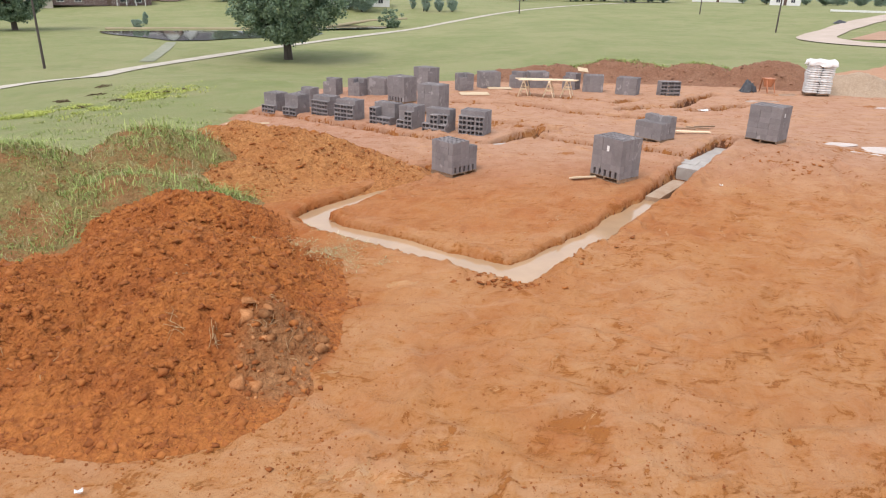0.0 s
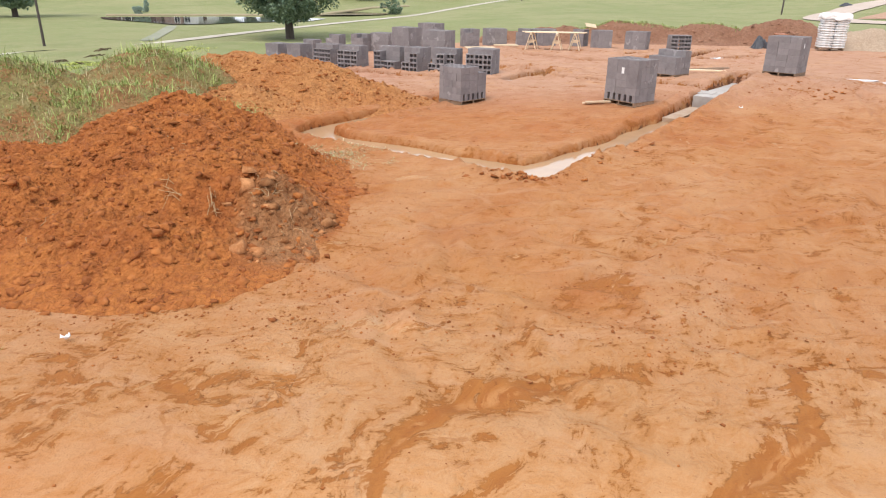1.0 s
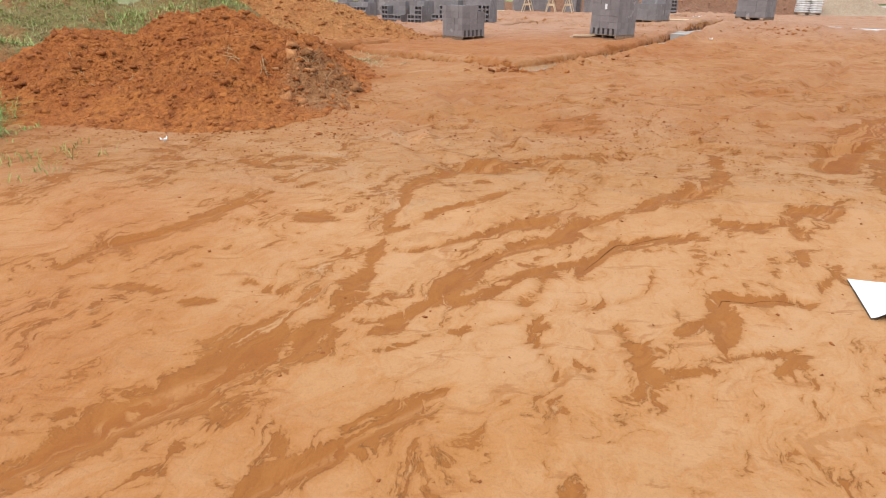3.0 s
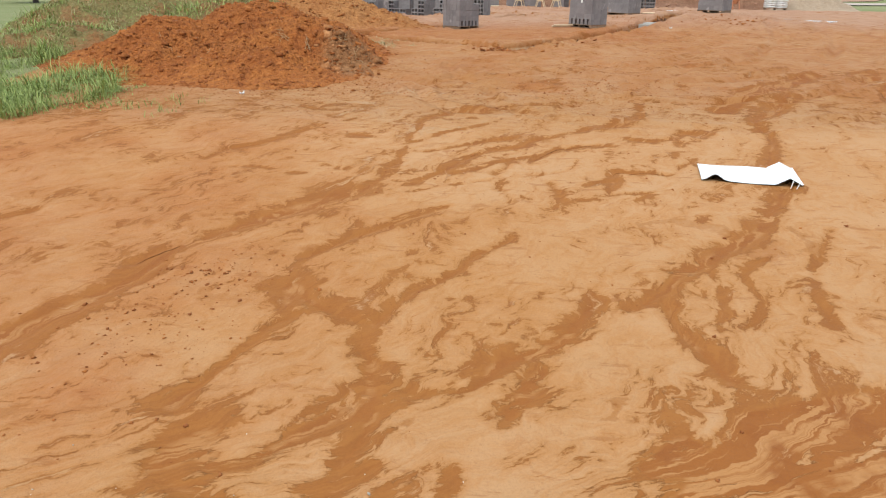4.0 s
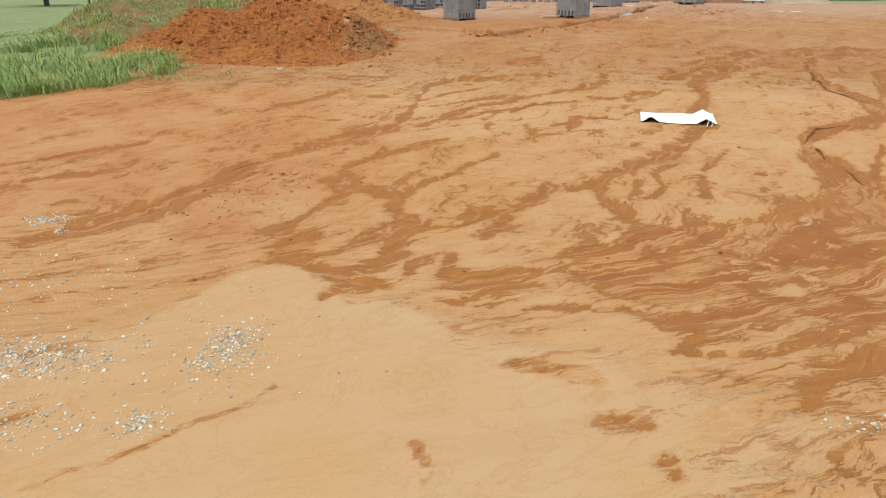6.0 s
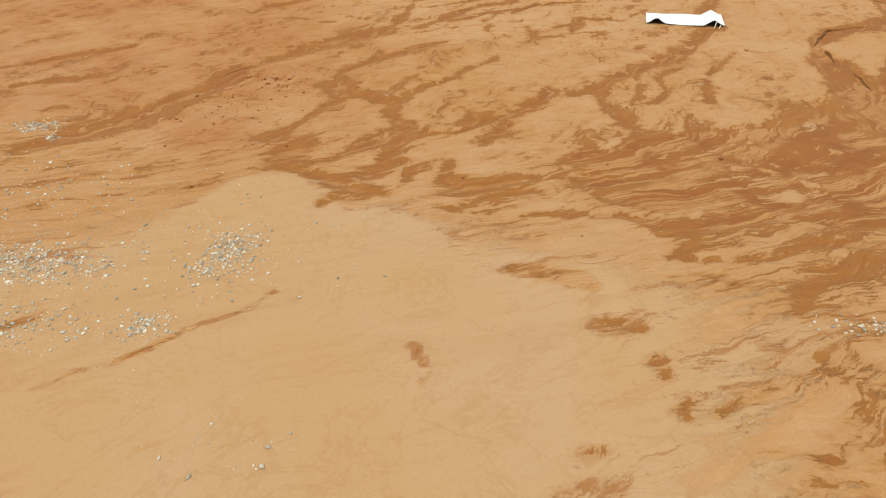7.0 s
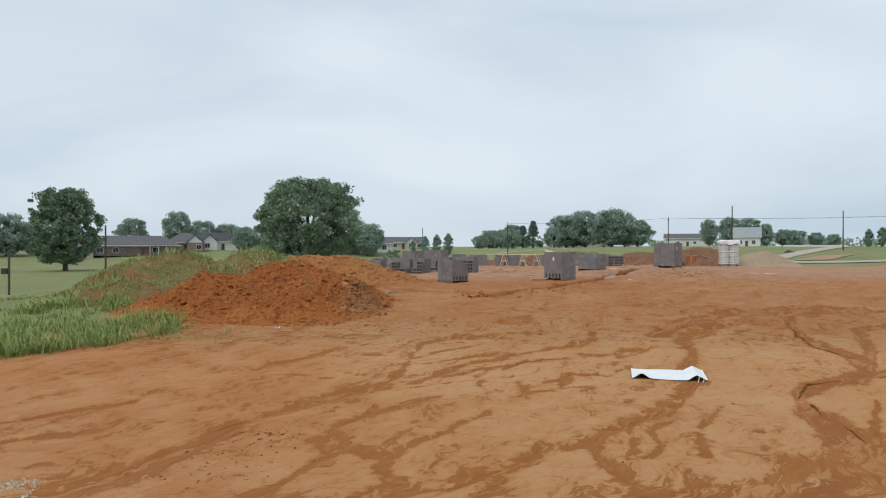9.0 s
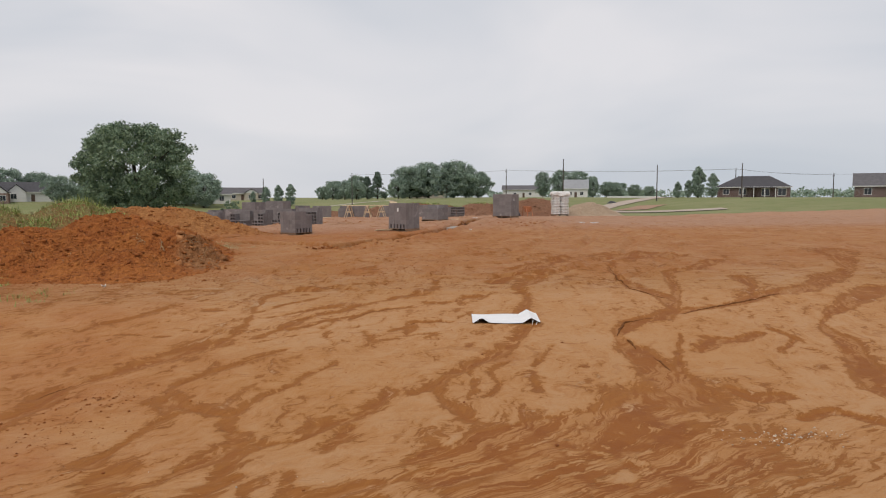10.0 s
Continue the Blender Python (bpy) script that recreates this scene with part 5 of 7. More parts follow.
# ---- broken banks of the runs ----
def bank_lip(pts, height):
    """A crumbled edge of clay that overhangs the bed of a run."""
    g = np.random.default_rng(int(abs(pts[0][0]) * 100))
    line = []
    for (ax, ay), (bx, by) in zip(pts[:-1], pts[1:]):
        n = max(int(math.hypot(bx - ax, by - ay) / 0.05), 1)
        line += [(ax + (bx - ax) * k / n, ay + (by - ay) * k / n) for k in range(n)]
    line = np.array(line + [pts[-1]])
    line = line + 0.06 * np.stack([fbm(line[:, 0] * 4, line[:, 1] * 4, 4, 91, 0.6), fbm(line[:, 0] * 4, line[:, 1] * 4, 4, 92, 0.6)], -1)
    d = np.gradient(line, axis=0)
    d /= np.linalg.norm(d, axis=1)[:, None] + 1e-9
    side = np.stack([-d[:, 1], d[:, 0]], -1)
    k = np.arange(len(line)) / (len(line) - 1)
    size = height * np.sqrt(np.clip(4 * k * (1 - k), 0, 1)) * np.clip(0.6 + 1.6 * fbm(line[:, 0] * 4, line[:, 1] * 4, 3, 93) + g.uniform(-0.15, 0.15, len(line)), 0.1, 1.4)
    rows = []
    for off, up in ((1.6, -0.25), (0.35, 0.85), (-0.35, 0.55), (-0.15, -0.6)):
        p = line + side * (size * off)[:, None]
        rows.append(np.concatenate([p, (on_site(p[:, 0], p[:, 1]) + size * up)[:, None]], 1))
    v = np.stack(rows, 1).reshape(-1, 3)
    i = np.arange(len(line) - 1)[:, None]
    f = np.concatenate([np.concatenate([4 * i + c, 4 * i + c + 1, 4 * i + c + 5, 4 * i + c + 4], 1) for c in range(3)], 0)
    return v, f


def bank_lips():
    vs, fs, at = [], [], 0
    for pts in CUTS:
        v, f = bank_lip(pts, 0.011 if pts[0][0] < 4 else 0.040)
        vs.append(v)
        fs.append(f + at)
        at += len(v)
    return tagged(part("bank_lips", arrays("bank_lips", np.concatenate(vs), np.concatenate(fs)), LIP_SHADE_CLAY), "crumbled clay edges, coloured dark as shade, along the rain channels", "clay edges", kind="stuff")


# Clay coloured dark so the lips draw the shadow lines of the banks.
LIP_SHADE_CLAY = plain("shade_dark_clay", (0.205, 0.080, 0.024), (0.125, 0.047, 0.016), 9.0, 0.9, 0.5, 60, spec=0.1)
bank_lips()

# ---- grass ----
def blades(name, points, heights, rng, width=0.012, lean=0.45):
    """Bent grass blades: each a strip of two quads."""
    n = len(points)
    a = rng.uniform(0, 2 * np.pi, n)
    d = np.stack([np.cos(a), np.sin(a), np.zeros(n)], -1)
    side = np.stack([-np.sin(a), np.cos(a), np.zeros(n)], -1) * (width * rng.uniform(0.6, 1.4, n))[:, None]
    up = np.array([0, 0, 1.0])
    h = heights[:, None]
    k = (lean * rng.uniform(0.2, 1.6, n))[:, None]
    base = points - up * 0.02
    mid = base + up * h * 0.6 + d * h * k * 0.35
    tip = base + up * h * (1 - 0.25 * k) + d * h * k * 1.1
    v = np.stack([base - side, base + side, mid + side * 0.8, mid - side * 0.8, tip + side * 0.12, tip - side * 0.12], 1).reshape(-1, 3)
    o = (np.arange(n) * 6)[:, None]
    f = np.concatenate([o + np.array([[0, 1, 2, 3]]), o + np.array([[3, 2, 4, 5]])], 0)
    return arrays(name, v, f)


def tufts(rng, centres, per, spread):
    n = len(centres)
    c = np.repeat(centres, per, 0)
    c[:, :2] += rng.normal(0, spread, (n * per, 2))
    return c


# weeds over the bank
c = GRASSY_BANK.scatter(rng, 1100, 0.02, lambda x, y: (fbm(x * 0.9, y * 0.9, 4, 61, 0.6) > 0.02) & (NEAR_HEAP.over(x, y) < GRASSY_BANK.over(x, y) - 0.08))
c = tufts(rng, c, 16, 0.15)
c[:, 2] = np.maximum(GRASSY_BANK.top(c[:, 0], c[:, 1]), land(c[:, 0], c[:, 1]))
tagged(part("weeds", blades("weeds", c, (0.06 + 0.34 * rng.random(len(c)) ** 2) * np.repeat(rng.uniform(0.4, 1.2, len(c) // 16), 16), rng, 0.0085, 1.1), BLADE), "rough green weeds growing over the earth bank", "weeds", kind="stuff")
c = GRASSY_BANK.scatter(rng, 260, 0.05, lambda x, y: NEAR_HEAP.over(x, y) < 0.05)
c = tufts(rng, c, 12, 0.10)
c[:, 2] = np.maximum(GRASSY_BANK.top(c[:, 0], c[:, 1]), land(c[:, 0], c[:, 1]))
tagged(part("dry_weeds", blades("dry_weeds", c, rng.uniform(0.10, 0.30, len(c)), rng, 0.005, 0.8), DRY_BLADE), "straw-coloured dry weed stalks on the bank", "weeds", kind="stuff")
x, y = rng.uniform(-18, -6.4, 5200), rng.uniform(4.5, 22, 5200)
keep = (NEAR_HEAP.over(x, y) < -0.05) & (MID_HEAP.over(x, y) < 0.1) & (inside(x, y, GRASS_EDGE) < 0.4) & (fbm(x * 0.7, y * 0.7, 4, 68, 0.6) > -0.01)
c = tufts(rng, np.stack([x[keep], y[keep], np.zeros(keep.sum())], -1), 9, 0.09)
c[:, 2] = np.maximum(GRASSY_BANK.top(c[:, 0], c[:, 1]), land(c[:, 0], c[:, 1]))
tagged(part("short_grass", blades("short_grass", c, rng.uniform(0.03, 0.11, len(c)), rng, 0.009, 1.1), BLADE), "thin short grass over the weathered brown earth", "grass", kind="stuff")
# tall grass at the site's edge
x, y = rng.uniform(-15, -6.6, 4600), rng.uniform(3.0, 10.0, 4600)
keep = (inside(x, y, GRASS_EDGE) < 0.1 + 0.7 * fbm(x * 0.8, y * 0.8, 3, 63)) & (NEAR_HEAP.over(x, y) < 0.12)
keep &= fbm(x * 1.1, y * 1.1, 4, 64, 0.65) > -0.03 + 0.14 * smooth(6.5, 8.5, y)
c = np.stack([x[keep], y[keep], np.zeros(keep.sum())], -1)
c = tufts(rng, c, 18, 0.12)
c[:, 2] = np.maximum(land(c[:, 0], c[:, 1]), GRASSY_BANK.top(c[:, 0], c[:, 1]))
tagged(part("tall_grass", blades("tall_grass", c, 0.05 + 0.46 * rng.random(len(c)) ** 1.9 * np.repeat(rng.uniform(0.35, 1.25, len(c) // 18), 18), rng, 0.0068, 1.15), BLADE), "lush green uncut grass at the edge of the bare site", "grass", kind="stuff")
# stray tufts on the bare soil, and dry grass beside the trench corner
c = np.stack([rng.normal(-6.4, 0.5, 16), rng.normal(5.5, 0.35, 16), np.zeros(16)], -1)
c = tufts(rng, c, 9, 0.07)
c[:, 2] = land(c[:, 0], c[:, 1])
tagged(part("grass_tufts", blades("grass_tufts", c, rng.uniform(0.05, 0.2, len(c)), rng, 0.005, 0.9), BLADE), "small grass tufts on bare clay", "grass", kind="stuff")
c = np.stack([rng.normal(-3.2, 0.6, 110), rng.normal(13.5, 0.5, 110), np.zeros(110)], -1)
c = tufts(rng, c, 10, 0.1)
c[:, 2] = np.maximum(on_site(c[:, 0], c[:, 1]), NEAR_HEAP.top(c[:, 0], c[:, 1]))
tagged(part("dry_grass", blades("dry_grass", c, rng.uniform(0.03, 0.09, len(c)), rng, 0.007, 1.5), DRY_BLADE), "flattened yellowish grass beside the trench", "grass", kind="stuff")
# weeds on the far berm and the rough strip before it
c = FAR_BERM.scatter(rng, 700, 0.1, lambda x, y: (y > 45.6 - 0.1 * (x - 10)) & (x < 17))
c = tufts(rng, c, 22, 0.25)
c[:, 2] = FAR_BERM.top(c[:, 0], c[:, 1])
tagged(part("weeds", blades("weeds", c, rng.uniform(0.08, 0.30, len(c)), rng, 0.014, 1.0), BLADE), "green weeds along the back of the berm", "weeds", kind="stuff")
x, y = rng.uniform(-22, -9.5, 1300), rng.uniform(13, 42, 1300)
keep = (inside(x, y, SITE_EDGE) < -0.2) & (GRASSY_BANK.over(x, y) < 0) & (fbm(x * 0.3, y * 0.3, 3, 66) > -0.02)
c = tufts(rng, np.stack([x[keep], y[keep], land(x[keep], y[keep])], -1), 9, 0.16)
c[:, 2] = land(c[:, 0], c[:, 1])
tagged(part("pasture_grass", blades("pasture_grass", c, rng.uniform(0.05, 0.18, len(c)), rng, 0.012, 0.9), BLADE), "uneven pasture grass behind the bank", "grass", kind="stuff")
# dry roots and straw on the near heap
def straws(name, label, spots, n, rng):
    pieces = []
    for cx, cy, spread, length in spots:
        for _ in range(n):
            x, y, a = rng.normal(cx, spread), rng.normal(cy, spread), rng.uniform(0, 2 * math.pi)
            l = length * rng.uniform(0.5, 1.3)
            pts = []
            for s in (0, 0.35, 0.7, 1.0):
                px, py = x + math.cos(a) * l * s + rng.normal(0, 0.02), y + math.sin(a) * l * s + rng.normal(0, 0.02)
                pts.append((px, py, max(float(NEAR_HEAP.top(px, py)), at_ground(px, py)) + 0.02 + 0.04 * math.sin(s * 3)))
            pieces.append(tube(pts, [0.006, 0.005, 0.004, 0.002], 4))
    v, f = join(pieces)
    return tagged(part(name, arrays(name, v, f), STRAW), label, "straw", kind="stuff")


STRAW = plain("bleached_straw", (0.46, 0.31, 0.16), (0.36, 0.22, 0.10), 8.0, 0.85, 0)
straws("dry_roots", "bleached dry roots and straw stuck in the clay heap", [(-4.05, 9.0, 0.10, 0.24), (-3.3, 10.1, 0.12, 0.15), (-6.5, 8.2, 0.5, 0.12), (-4.8, 10.6, 0.4, 0.12), (-4.5, 9.0, 0.08, 0.30), (-3.25, 9.5, 0.16, 0.16), (-2.85, 9.2, 0.16, 0.14)], 6, rng)

# ---- water and footings ----
def sheet(name, pts, half, z, material, label, category, kind="structure"):
    """A flat ribbon along a line, at one height."""
    bm = bmesh.new()
    left, right = [], []
    for i, (x, y) in enumerate(pts):
        ax, ay = pts[max(i - 1, 0)]
        bx, by = pts[min(i + 1, len(pts) - 1)]
        d = Vector((bx - ax, by - ay, 0)).normalized()
        nrm = Vector((-d.y, d.x, 0)) * half
        left.append(bm.verts.new(Vector((x, y, z)) + nrm))
        right.append(bm.verts.new(Vector((x, y, z)) - nrm))
    for i in range(len(pts) - 1):
        bm.faces.new((left[i], right[i], right[i + 1], left[i + 1]))
    bmesh.ops.recalc_face_normals(bm, faces=bm.faces)
    if sum(f.normal.z for f in bm.faces) < 0:
        bmesh.ops.reverse_faces(bm, faces=bm.faces)
    return tagged(part(name, bm, material), label, category, kind=kind)


sheet("water", FRONT_TRENCH, 0.60, -0.245, MUDDY_WATER, "still milky tan rainwater in the foundation trench", "water")
sheet("water", RIGHT_TRENCH[:3], 0.5, -0.258, MUDDY_WATER, "shallow muddy water over the stepped footing", "water")


def footing(a, b, half, top, depth, material, label):
    ax, ay = a
    bx, by = b
    length, turn = math.hypot(bx - ax, by - ay), math.degrees(math.atan2(by - ay, bx - ax))
    ob = part("footing", boxes((0, -half, -depth, length, half, 0), bevel=0.012), material)
    ob.matrix_world = pose(ax, ay, top, 0, 0, turn)
    return tagged(ob, label, "footing", "stepped footings", "structure")


def on_land(x, y, drop):
    return at_ground(x, y) - drop


footing((2.72, 15.15), (4.6, 17.85), 0.20, on_land(3.2, 15.9, 0.17), 0.4, DUSTY_CONCRETE, "muddy wet concrete footing step in the trench")
footing((5.05, 18.5), (6.35, 20.4), 0.21, on_land(5.4, 19.0, 0.13), 0.4, DUSTY_CONCRETE, "muddy concrete footing step in the trench")
footing((6.75, 21.1), (9.0, 24.2), 0.34, on_land(7.0, 21.3, 0.05), 0.5, CONCRETE, "pale wet concrete footing top in the trench")
footing((6.3, 22.4), (7.3, 21.8), 0.30, on_land(7.0, 21.3, 0.026), 0.5, CONCRETE, "pale wet concrete footing return")
footing((0.1, 23.1), (1.35, 23.85), 0.42, on_land(0.7, 23.4, 0.03), 0.5, CONCRETE, "pale wet concrete pad in the cross trench")


def puddle(cx, cy, rx, ry, turn, seed):
    """Level water in a hollow; the mud round it gives its outline."""
    g = np.random.default_rng(seed)
    bm = bmesh.new()
    z = at_ground(cx, cy) - 0.055
    ring = []
    for i in range(32):
        a = 2 * math.pi * i / 32
        px, py = rx * 1.15 * math.cos(a), ry * 1.15 * math.sin(a)
        c, s = math.cos(radians(turn)), math.sin(radians(turn))
        ring.append(bm.verts.new((cx + px * c - py * s, cy + px * s + py * c, z)))
    bm.faces.new(ring)
    return tagged(part("puddle", bm, PUDDLE_WATER), "shallow rain puddle in a hollow of the bare clay", "puddle", "rain puddles", "structure")


PUDDLE_WATER = water_material("puddle_water", (0.46, 0.33, 0.23), 0.16, 0.05)
for k, row in enumerate(PUDDLES):
    puddle(*row, k)

# ---- concrete blocks on pallets ----
BL, BW, BH = 0.397, 0.194, 0.194      # a hollow two-core block


def block_mesh():
    """A hollow block, upright: length on x, cores through on z."""
    bm = bmesh.new()
    xs = [-BL / 2, -BL / 2 + 0.034, -0.017, 0.017, BL / 2 - 0.034, BL / 2]
    ys = [-BW / 2, -BW / 2 + 0.033, BW / 2 - 0.033, BW / 2]
    grid = {}
    for k, z in enumerate((-BH / 2, BH / 2)):
        for i, x in enumerate(xs):
            for j, y in enumerate(ys):
                grid[i, j, k] = bm.verts.new((x, y, z))
    for i in range(5):
        for j in range(3):
            if j == 1 and i in (1, 3):
                for (a, b) in (((i, 1), (i + 1, 1)), ((i + 1, 1), (i + 1, 2)), ((i + 1, 2), (i, 2)), ((i, 2), (i, 1))):
                    bm.faces.new((grid[(*a, 0)], grid[(*a, 1)], grid[(*b, 1)], grid[(*b, 0)]))
                continue
            bm.faces.new((grid[i, j, 1], grid[i + 1, j, 1], grid[i + 1, j + 1, 1], grid[i, j + 1, 1]))
            bm.faces.new((grid[i, j, 0], grid[i, j + 1, 0], grid[i + 1, j + 1, 0], grid[i + 1, j, 0]))
    for i in range(5):
        bm.faces.new((grid[i, 0, 0], grid[i + 1, 0, 0], grid[i + 1, 0, 1], grid[i, 0, 1]))
        bm.faces.new((grid[i + 1, 3, 0], grid[i, 3, 0], grid[i, 3, 1], grid[i + 1, 3, 1]))
    for j in range(3):
        bm.faces.new((grid[0, j + 1, 0], grid[0, j, 0], grid[0, j, 1], grid[0, j + 1, 1]))
        bm.faces.new((grid[5, j, 0], grid[5, j + 1, 0], grid[5, j + 1, 1], grid[5, j, 1]))
    bmesh.ops.recalc_face_normals(bm, faces=bm.faces)
    data = bpy.data.meshes.new("block")
    bm.to_mesh(data)
    bm.free()
    data.materials.append(BLOCK)
    return data


BLOCK_MESH = block_mesh()
PIER_MESH = bpy.data.meshes.new("base_block")
pier_bm = boxes((-0.062, -BW / 2, -BH / 2, 0.062, BW / 2, BH / 2))
pier_bm.to_mesh(PIER_MESH)
pier_bm.free()
PIER_MESH.materials.append(BLOCK)


def pallet_mesh(dims, name):
    bm = boxes(dims)
    data = bpy.data.meshes.new(name)
    bm.to_mesh(data)
    bm.free()
    data.materials.append(PALLET_WOOD)
    return data


DECK_BOARD = pallet_mesh((-0.62, -0.045, -0.009, 0.62, 0.045, 0.009), "deck_board")
STRINGER = pallet_mesh((-0.02, -0.52, -0.045, 0.02, 0.52, 0.045), "stringer")


def child(name, data, parent, m):
    ob = new(name, data)
    ob.parent = parent
    ob.matrix_basis = m
    return ob


def pallet_of_blocks(label, heights, side=(), seed=0, base=True, cols=3):
    """Blocks stacked on a wooden pallet, 3 lengths by 5 widths. heights: courses for each of the five rows from front to back, as three numbers (along the length)
    or one; side: the rows or courses whose blocks lie with their cores facing forward, as (row, course), None for all."""
    g = random.Random(seed)
    root = thing("block_stack", label, "block stack", group="pallets of concrete blocks")
    top = 0.0
    if base:
        for y in (-0.46, -0.23, 0.0, 0.23, 0.46):
            child("deck_board", DECK_BOARD, root, pose(0, y, 0.118))
            child("deck_board", DECK_BOARD, root, pose(0, y, 0.010))
        for x in (-0.58, 0.0, 0.58):
            child("stringer", STRINGER, root, pose(x, 0, 0.064))
        top = 0.127
    full = [h if isinstance(h, (tuple, list)) else (h, h, h) for h in heights]
    rows, high = len(full), max(max(h) for h in full)
    for r in range(rows):
        for c in range(high):
            if base and c == 0 and (None, 0) in side:
                for k in range(6):
                    child("base_block", PIER_MESH, root, pose((k - 2.5) * 0.2185, (r - (rows - 1) / 2) * (BW + 0.005), top + BH / 2))
                continue
            for i in range(cols):
                if c >= full[r][i]:
                    continue
                hidden = 0 < r < rows - 1 and 0 < i < cols - 1 and c < full[r][i] - 1 and full[r - 1][i] > c and full[r + 1][i] > c
                if hidden:
                    continue
                lying = any((a is None or a == r) and (b is None or b == c) for a, b in side)
                m = pose((i - (cols - 1) / 2) * (BL + 0.006) + g.uniform(-0.006, 0.006), (r - (rows - 1) / 2) * (BW + 0.005) + g.uniform(-0.006, 0.006),
                         top + BH / 2 + c * (BH + 0.003), 90 if lying else 0, 0, g.uniform(-0.8, 0.8) if not lying else 0)
                child("block", BLOCK_MESH, root, m)
    return root


KINDS = {
    "full": ("full pallet of grey hollow concrete blocks with open base cores", (6, 6, 6, 6, 6), ((None, 0),)),
    "stepped": ("part-used pallet of grey concrete blocks, top course stepped down", ((5, 5, 4), (5, 5, 4), (5, 5, 4), (5, 5, 4), (5, 5, 4)), ((None, 0),)),
    "low": ("half-used low pallet of grey concrete blocks", (3, 3, 3, 4, (4, 2, 4)), ()),
    "tall": ("tall full pallet of dark grey concrete blocks", (6, 6, 6, 6, 6), ()),
    "cores": ("stack of grey blocks with four courses of cores facing out", (4, 5, 5, 5, 5), ((0, None),)),
    "cores_wide": ("wide stack of grey blocks with four courses of cores facing out", ((4, 4, 4), 5, 5, 5, 5), ((0, None),)),
    "cores_low": ("stack of grey blocks with a low front course of open cores", (2, 5, 5, 5, 5), ((0, None),)),
    "cores_split": ("stack of grey blocks stepped at the front with open cores", ((4, 2, 2), (4, 2, 2), 5, 5, 5), ((0, None), (1, None))),
    "cores_tower": ("stack of grey blocks with a short open-cored tower in front", ((2, 4, 4), (5, 5, 5), 5, 5, 5), ((0, None),)),
    "cores_peak": ("stack of grey blocks with an uneven front of open cores", ((2, 4, 2), (2, 4, 4), 5, 5, 5), ((0, None), (1, None))),
    "plain": ("cube of grey concrete blocks standing on the pad", (5, 5, 5, 5, 5), ()),
    "plain_small": ("part-used stack of grey concrete blocks on the pad", ((4, 5, 5), (4, 5, 5), 5, 5), ()),
    "piers": ("stack of grey blocks with all cores facing out", (4, 4, 4), ((None, None),)),
}
# courses that stand on the bare pad: blocks along the front, and how large the blocks are
LOOSE = {"cores": (3, 0.92), "cores_wide": (3, 0.93), "cores_low": (2, 1.08), "cores_split": (3, 0.97), "cores_tower": (2, 1.04), "cores_peak": (3, 0.94), "plain": (3, 1.0), "plain_small": (2, 1.06), "piers": (3, 1.0)}
PLAN = 0.90      # the blocks are a little smaller in plan than in height
BUILT = {}


def place_stack(kind, x, y, turn):
    z = float(on_site(np.array([x]), np.array([y]))[0]) - 0.01
    z = min(z, at_ground(x, y) - 0.02)
    m = pose(x, y, z, 0, 0, turn)
    if kind in BUILT:
        return copy_thing(BUILT[kind], m)
    label, heights, side = KINDS[kind]
    cols, size = LOOSE.get(kind, (3, 1.0))
    BUILT[kind] = pallet_of_blocks(label, heights, side, len(BUILT) + 3, kind not in LOOSE, cols)
    rise = min(size, 0.93 if kind.startswith("cores") else 0.95 if kind.startswith("plain") else 1.0)
    BUILT[kind].scale = (size * PLAN, size * PLAN, rise * 0.97)
    m = m @ Matrix.Diagonal((size * PLAN, size * PLAN, rise * 0.97, 1))
    BUILT[kind].matrix_world = m
    return BUILT[kind]


# the three near pallets and the low one
for row in (("full", 4.22, 19.95, -50), ("stepped", -0.62, 20.6, 47), ("tall", 10.25, 24.0, -43), ("low", 6.5, 24.5, -48)):
    place_stack(*row)
# the row along the back trench
for row in (("cores_low", -9.31, 31.46, -30), ("cores_low", -8.12, 30.67, -28), ("cores", -6.63, 30.07, -32), ("cores", -5.35, 28.82, -26), ("cores_split", -3.63, 27.67, -32),
            ("cores_tower", -2.55, 26.92, -30), ("cores_peak", -1.37, 25.89, -26), ("cores_wide", 0.02, 25.55, -22)):
    place_stack(*row)
# stacks standing on the pad
for row in (("plain_small", -8.02, 32.68, -20), ("plain_small", -7.58, 36.56, -18), ("plain_small", -6.12, 35.99, 60), ("plain", -5, 36.24, -24), ("full", -3.5, 33.04, -38), ("tall", -2.62, 37.5, -40),
            ("tall", -1.82, 29.9, -28), ("plain_small", -0.55, 37.09, 25), ("plain", 0.8, 38.7, 20), ("plain_small", 2.45, 39.05, -20), ("plain", 3.6, 39.55, 10),
            ("plain_small", 5.45, 38.95, -30), ("plain", 6.5, 38.05, -8), ("plain", 8.2, 37.1, -26), ("piers", 10.35, 37.05, 8)):
    place_stack(*row)


def paper_label(x, z, w, h, stack, y):
    """A small sheet of paper stuck on the face of a stack."""
    return child("paper_label", bpy.data.meshes["paper_label"], stack, pose(x, y, z) @ Matrix.Diagonal((w, 1, h, 1)))


sheet_bm = boxes((-0.5, -0.002, -0.5, 0.5, 0.002, 0.5))
label_mesh = bpy.data.meshes.new("paper_label")
sheet_bm.to_mesh(label_mesh)
sheet_bm.free()
label_mesh.materials.append(TRIM)
NEAR_FULL, NEAR_STEP, NEAR_TALL = BUILT["full"], BUILT["stepped"], BUILT["tall"]
paper_label(0.05, 1.0, 0.10, 0.17, NEAR_FULL, -0.515)
side_label = paper_label(0, 1.0, 0.07, 0.14, NEAR_TALL, 0)
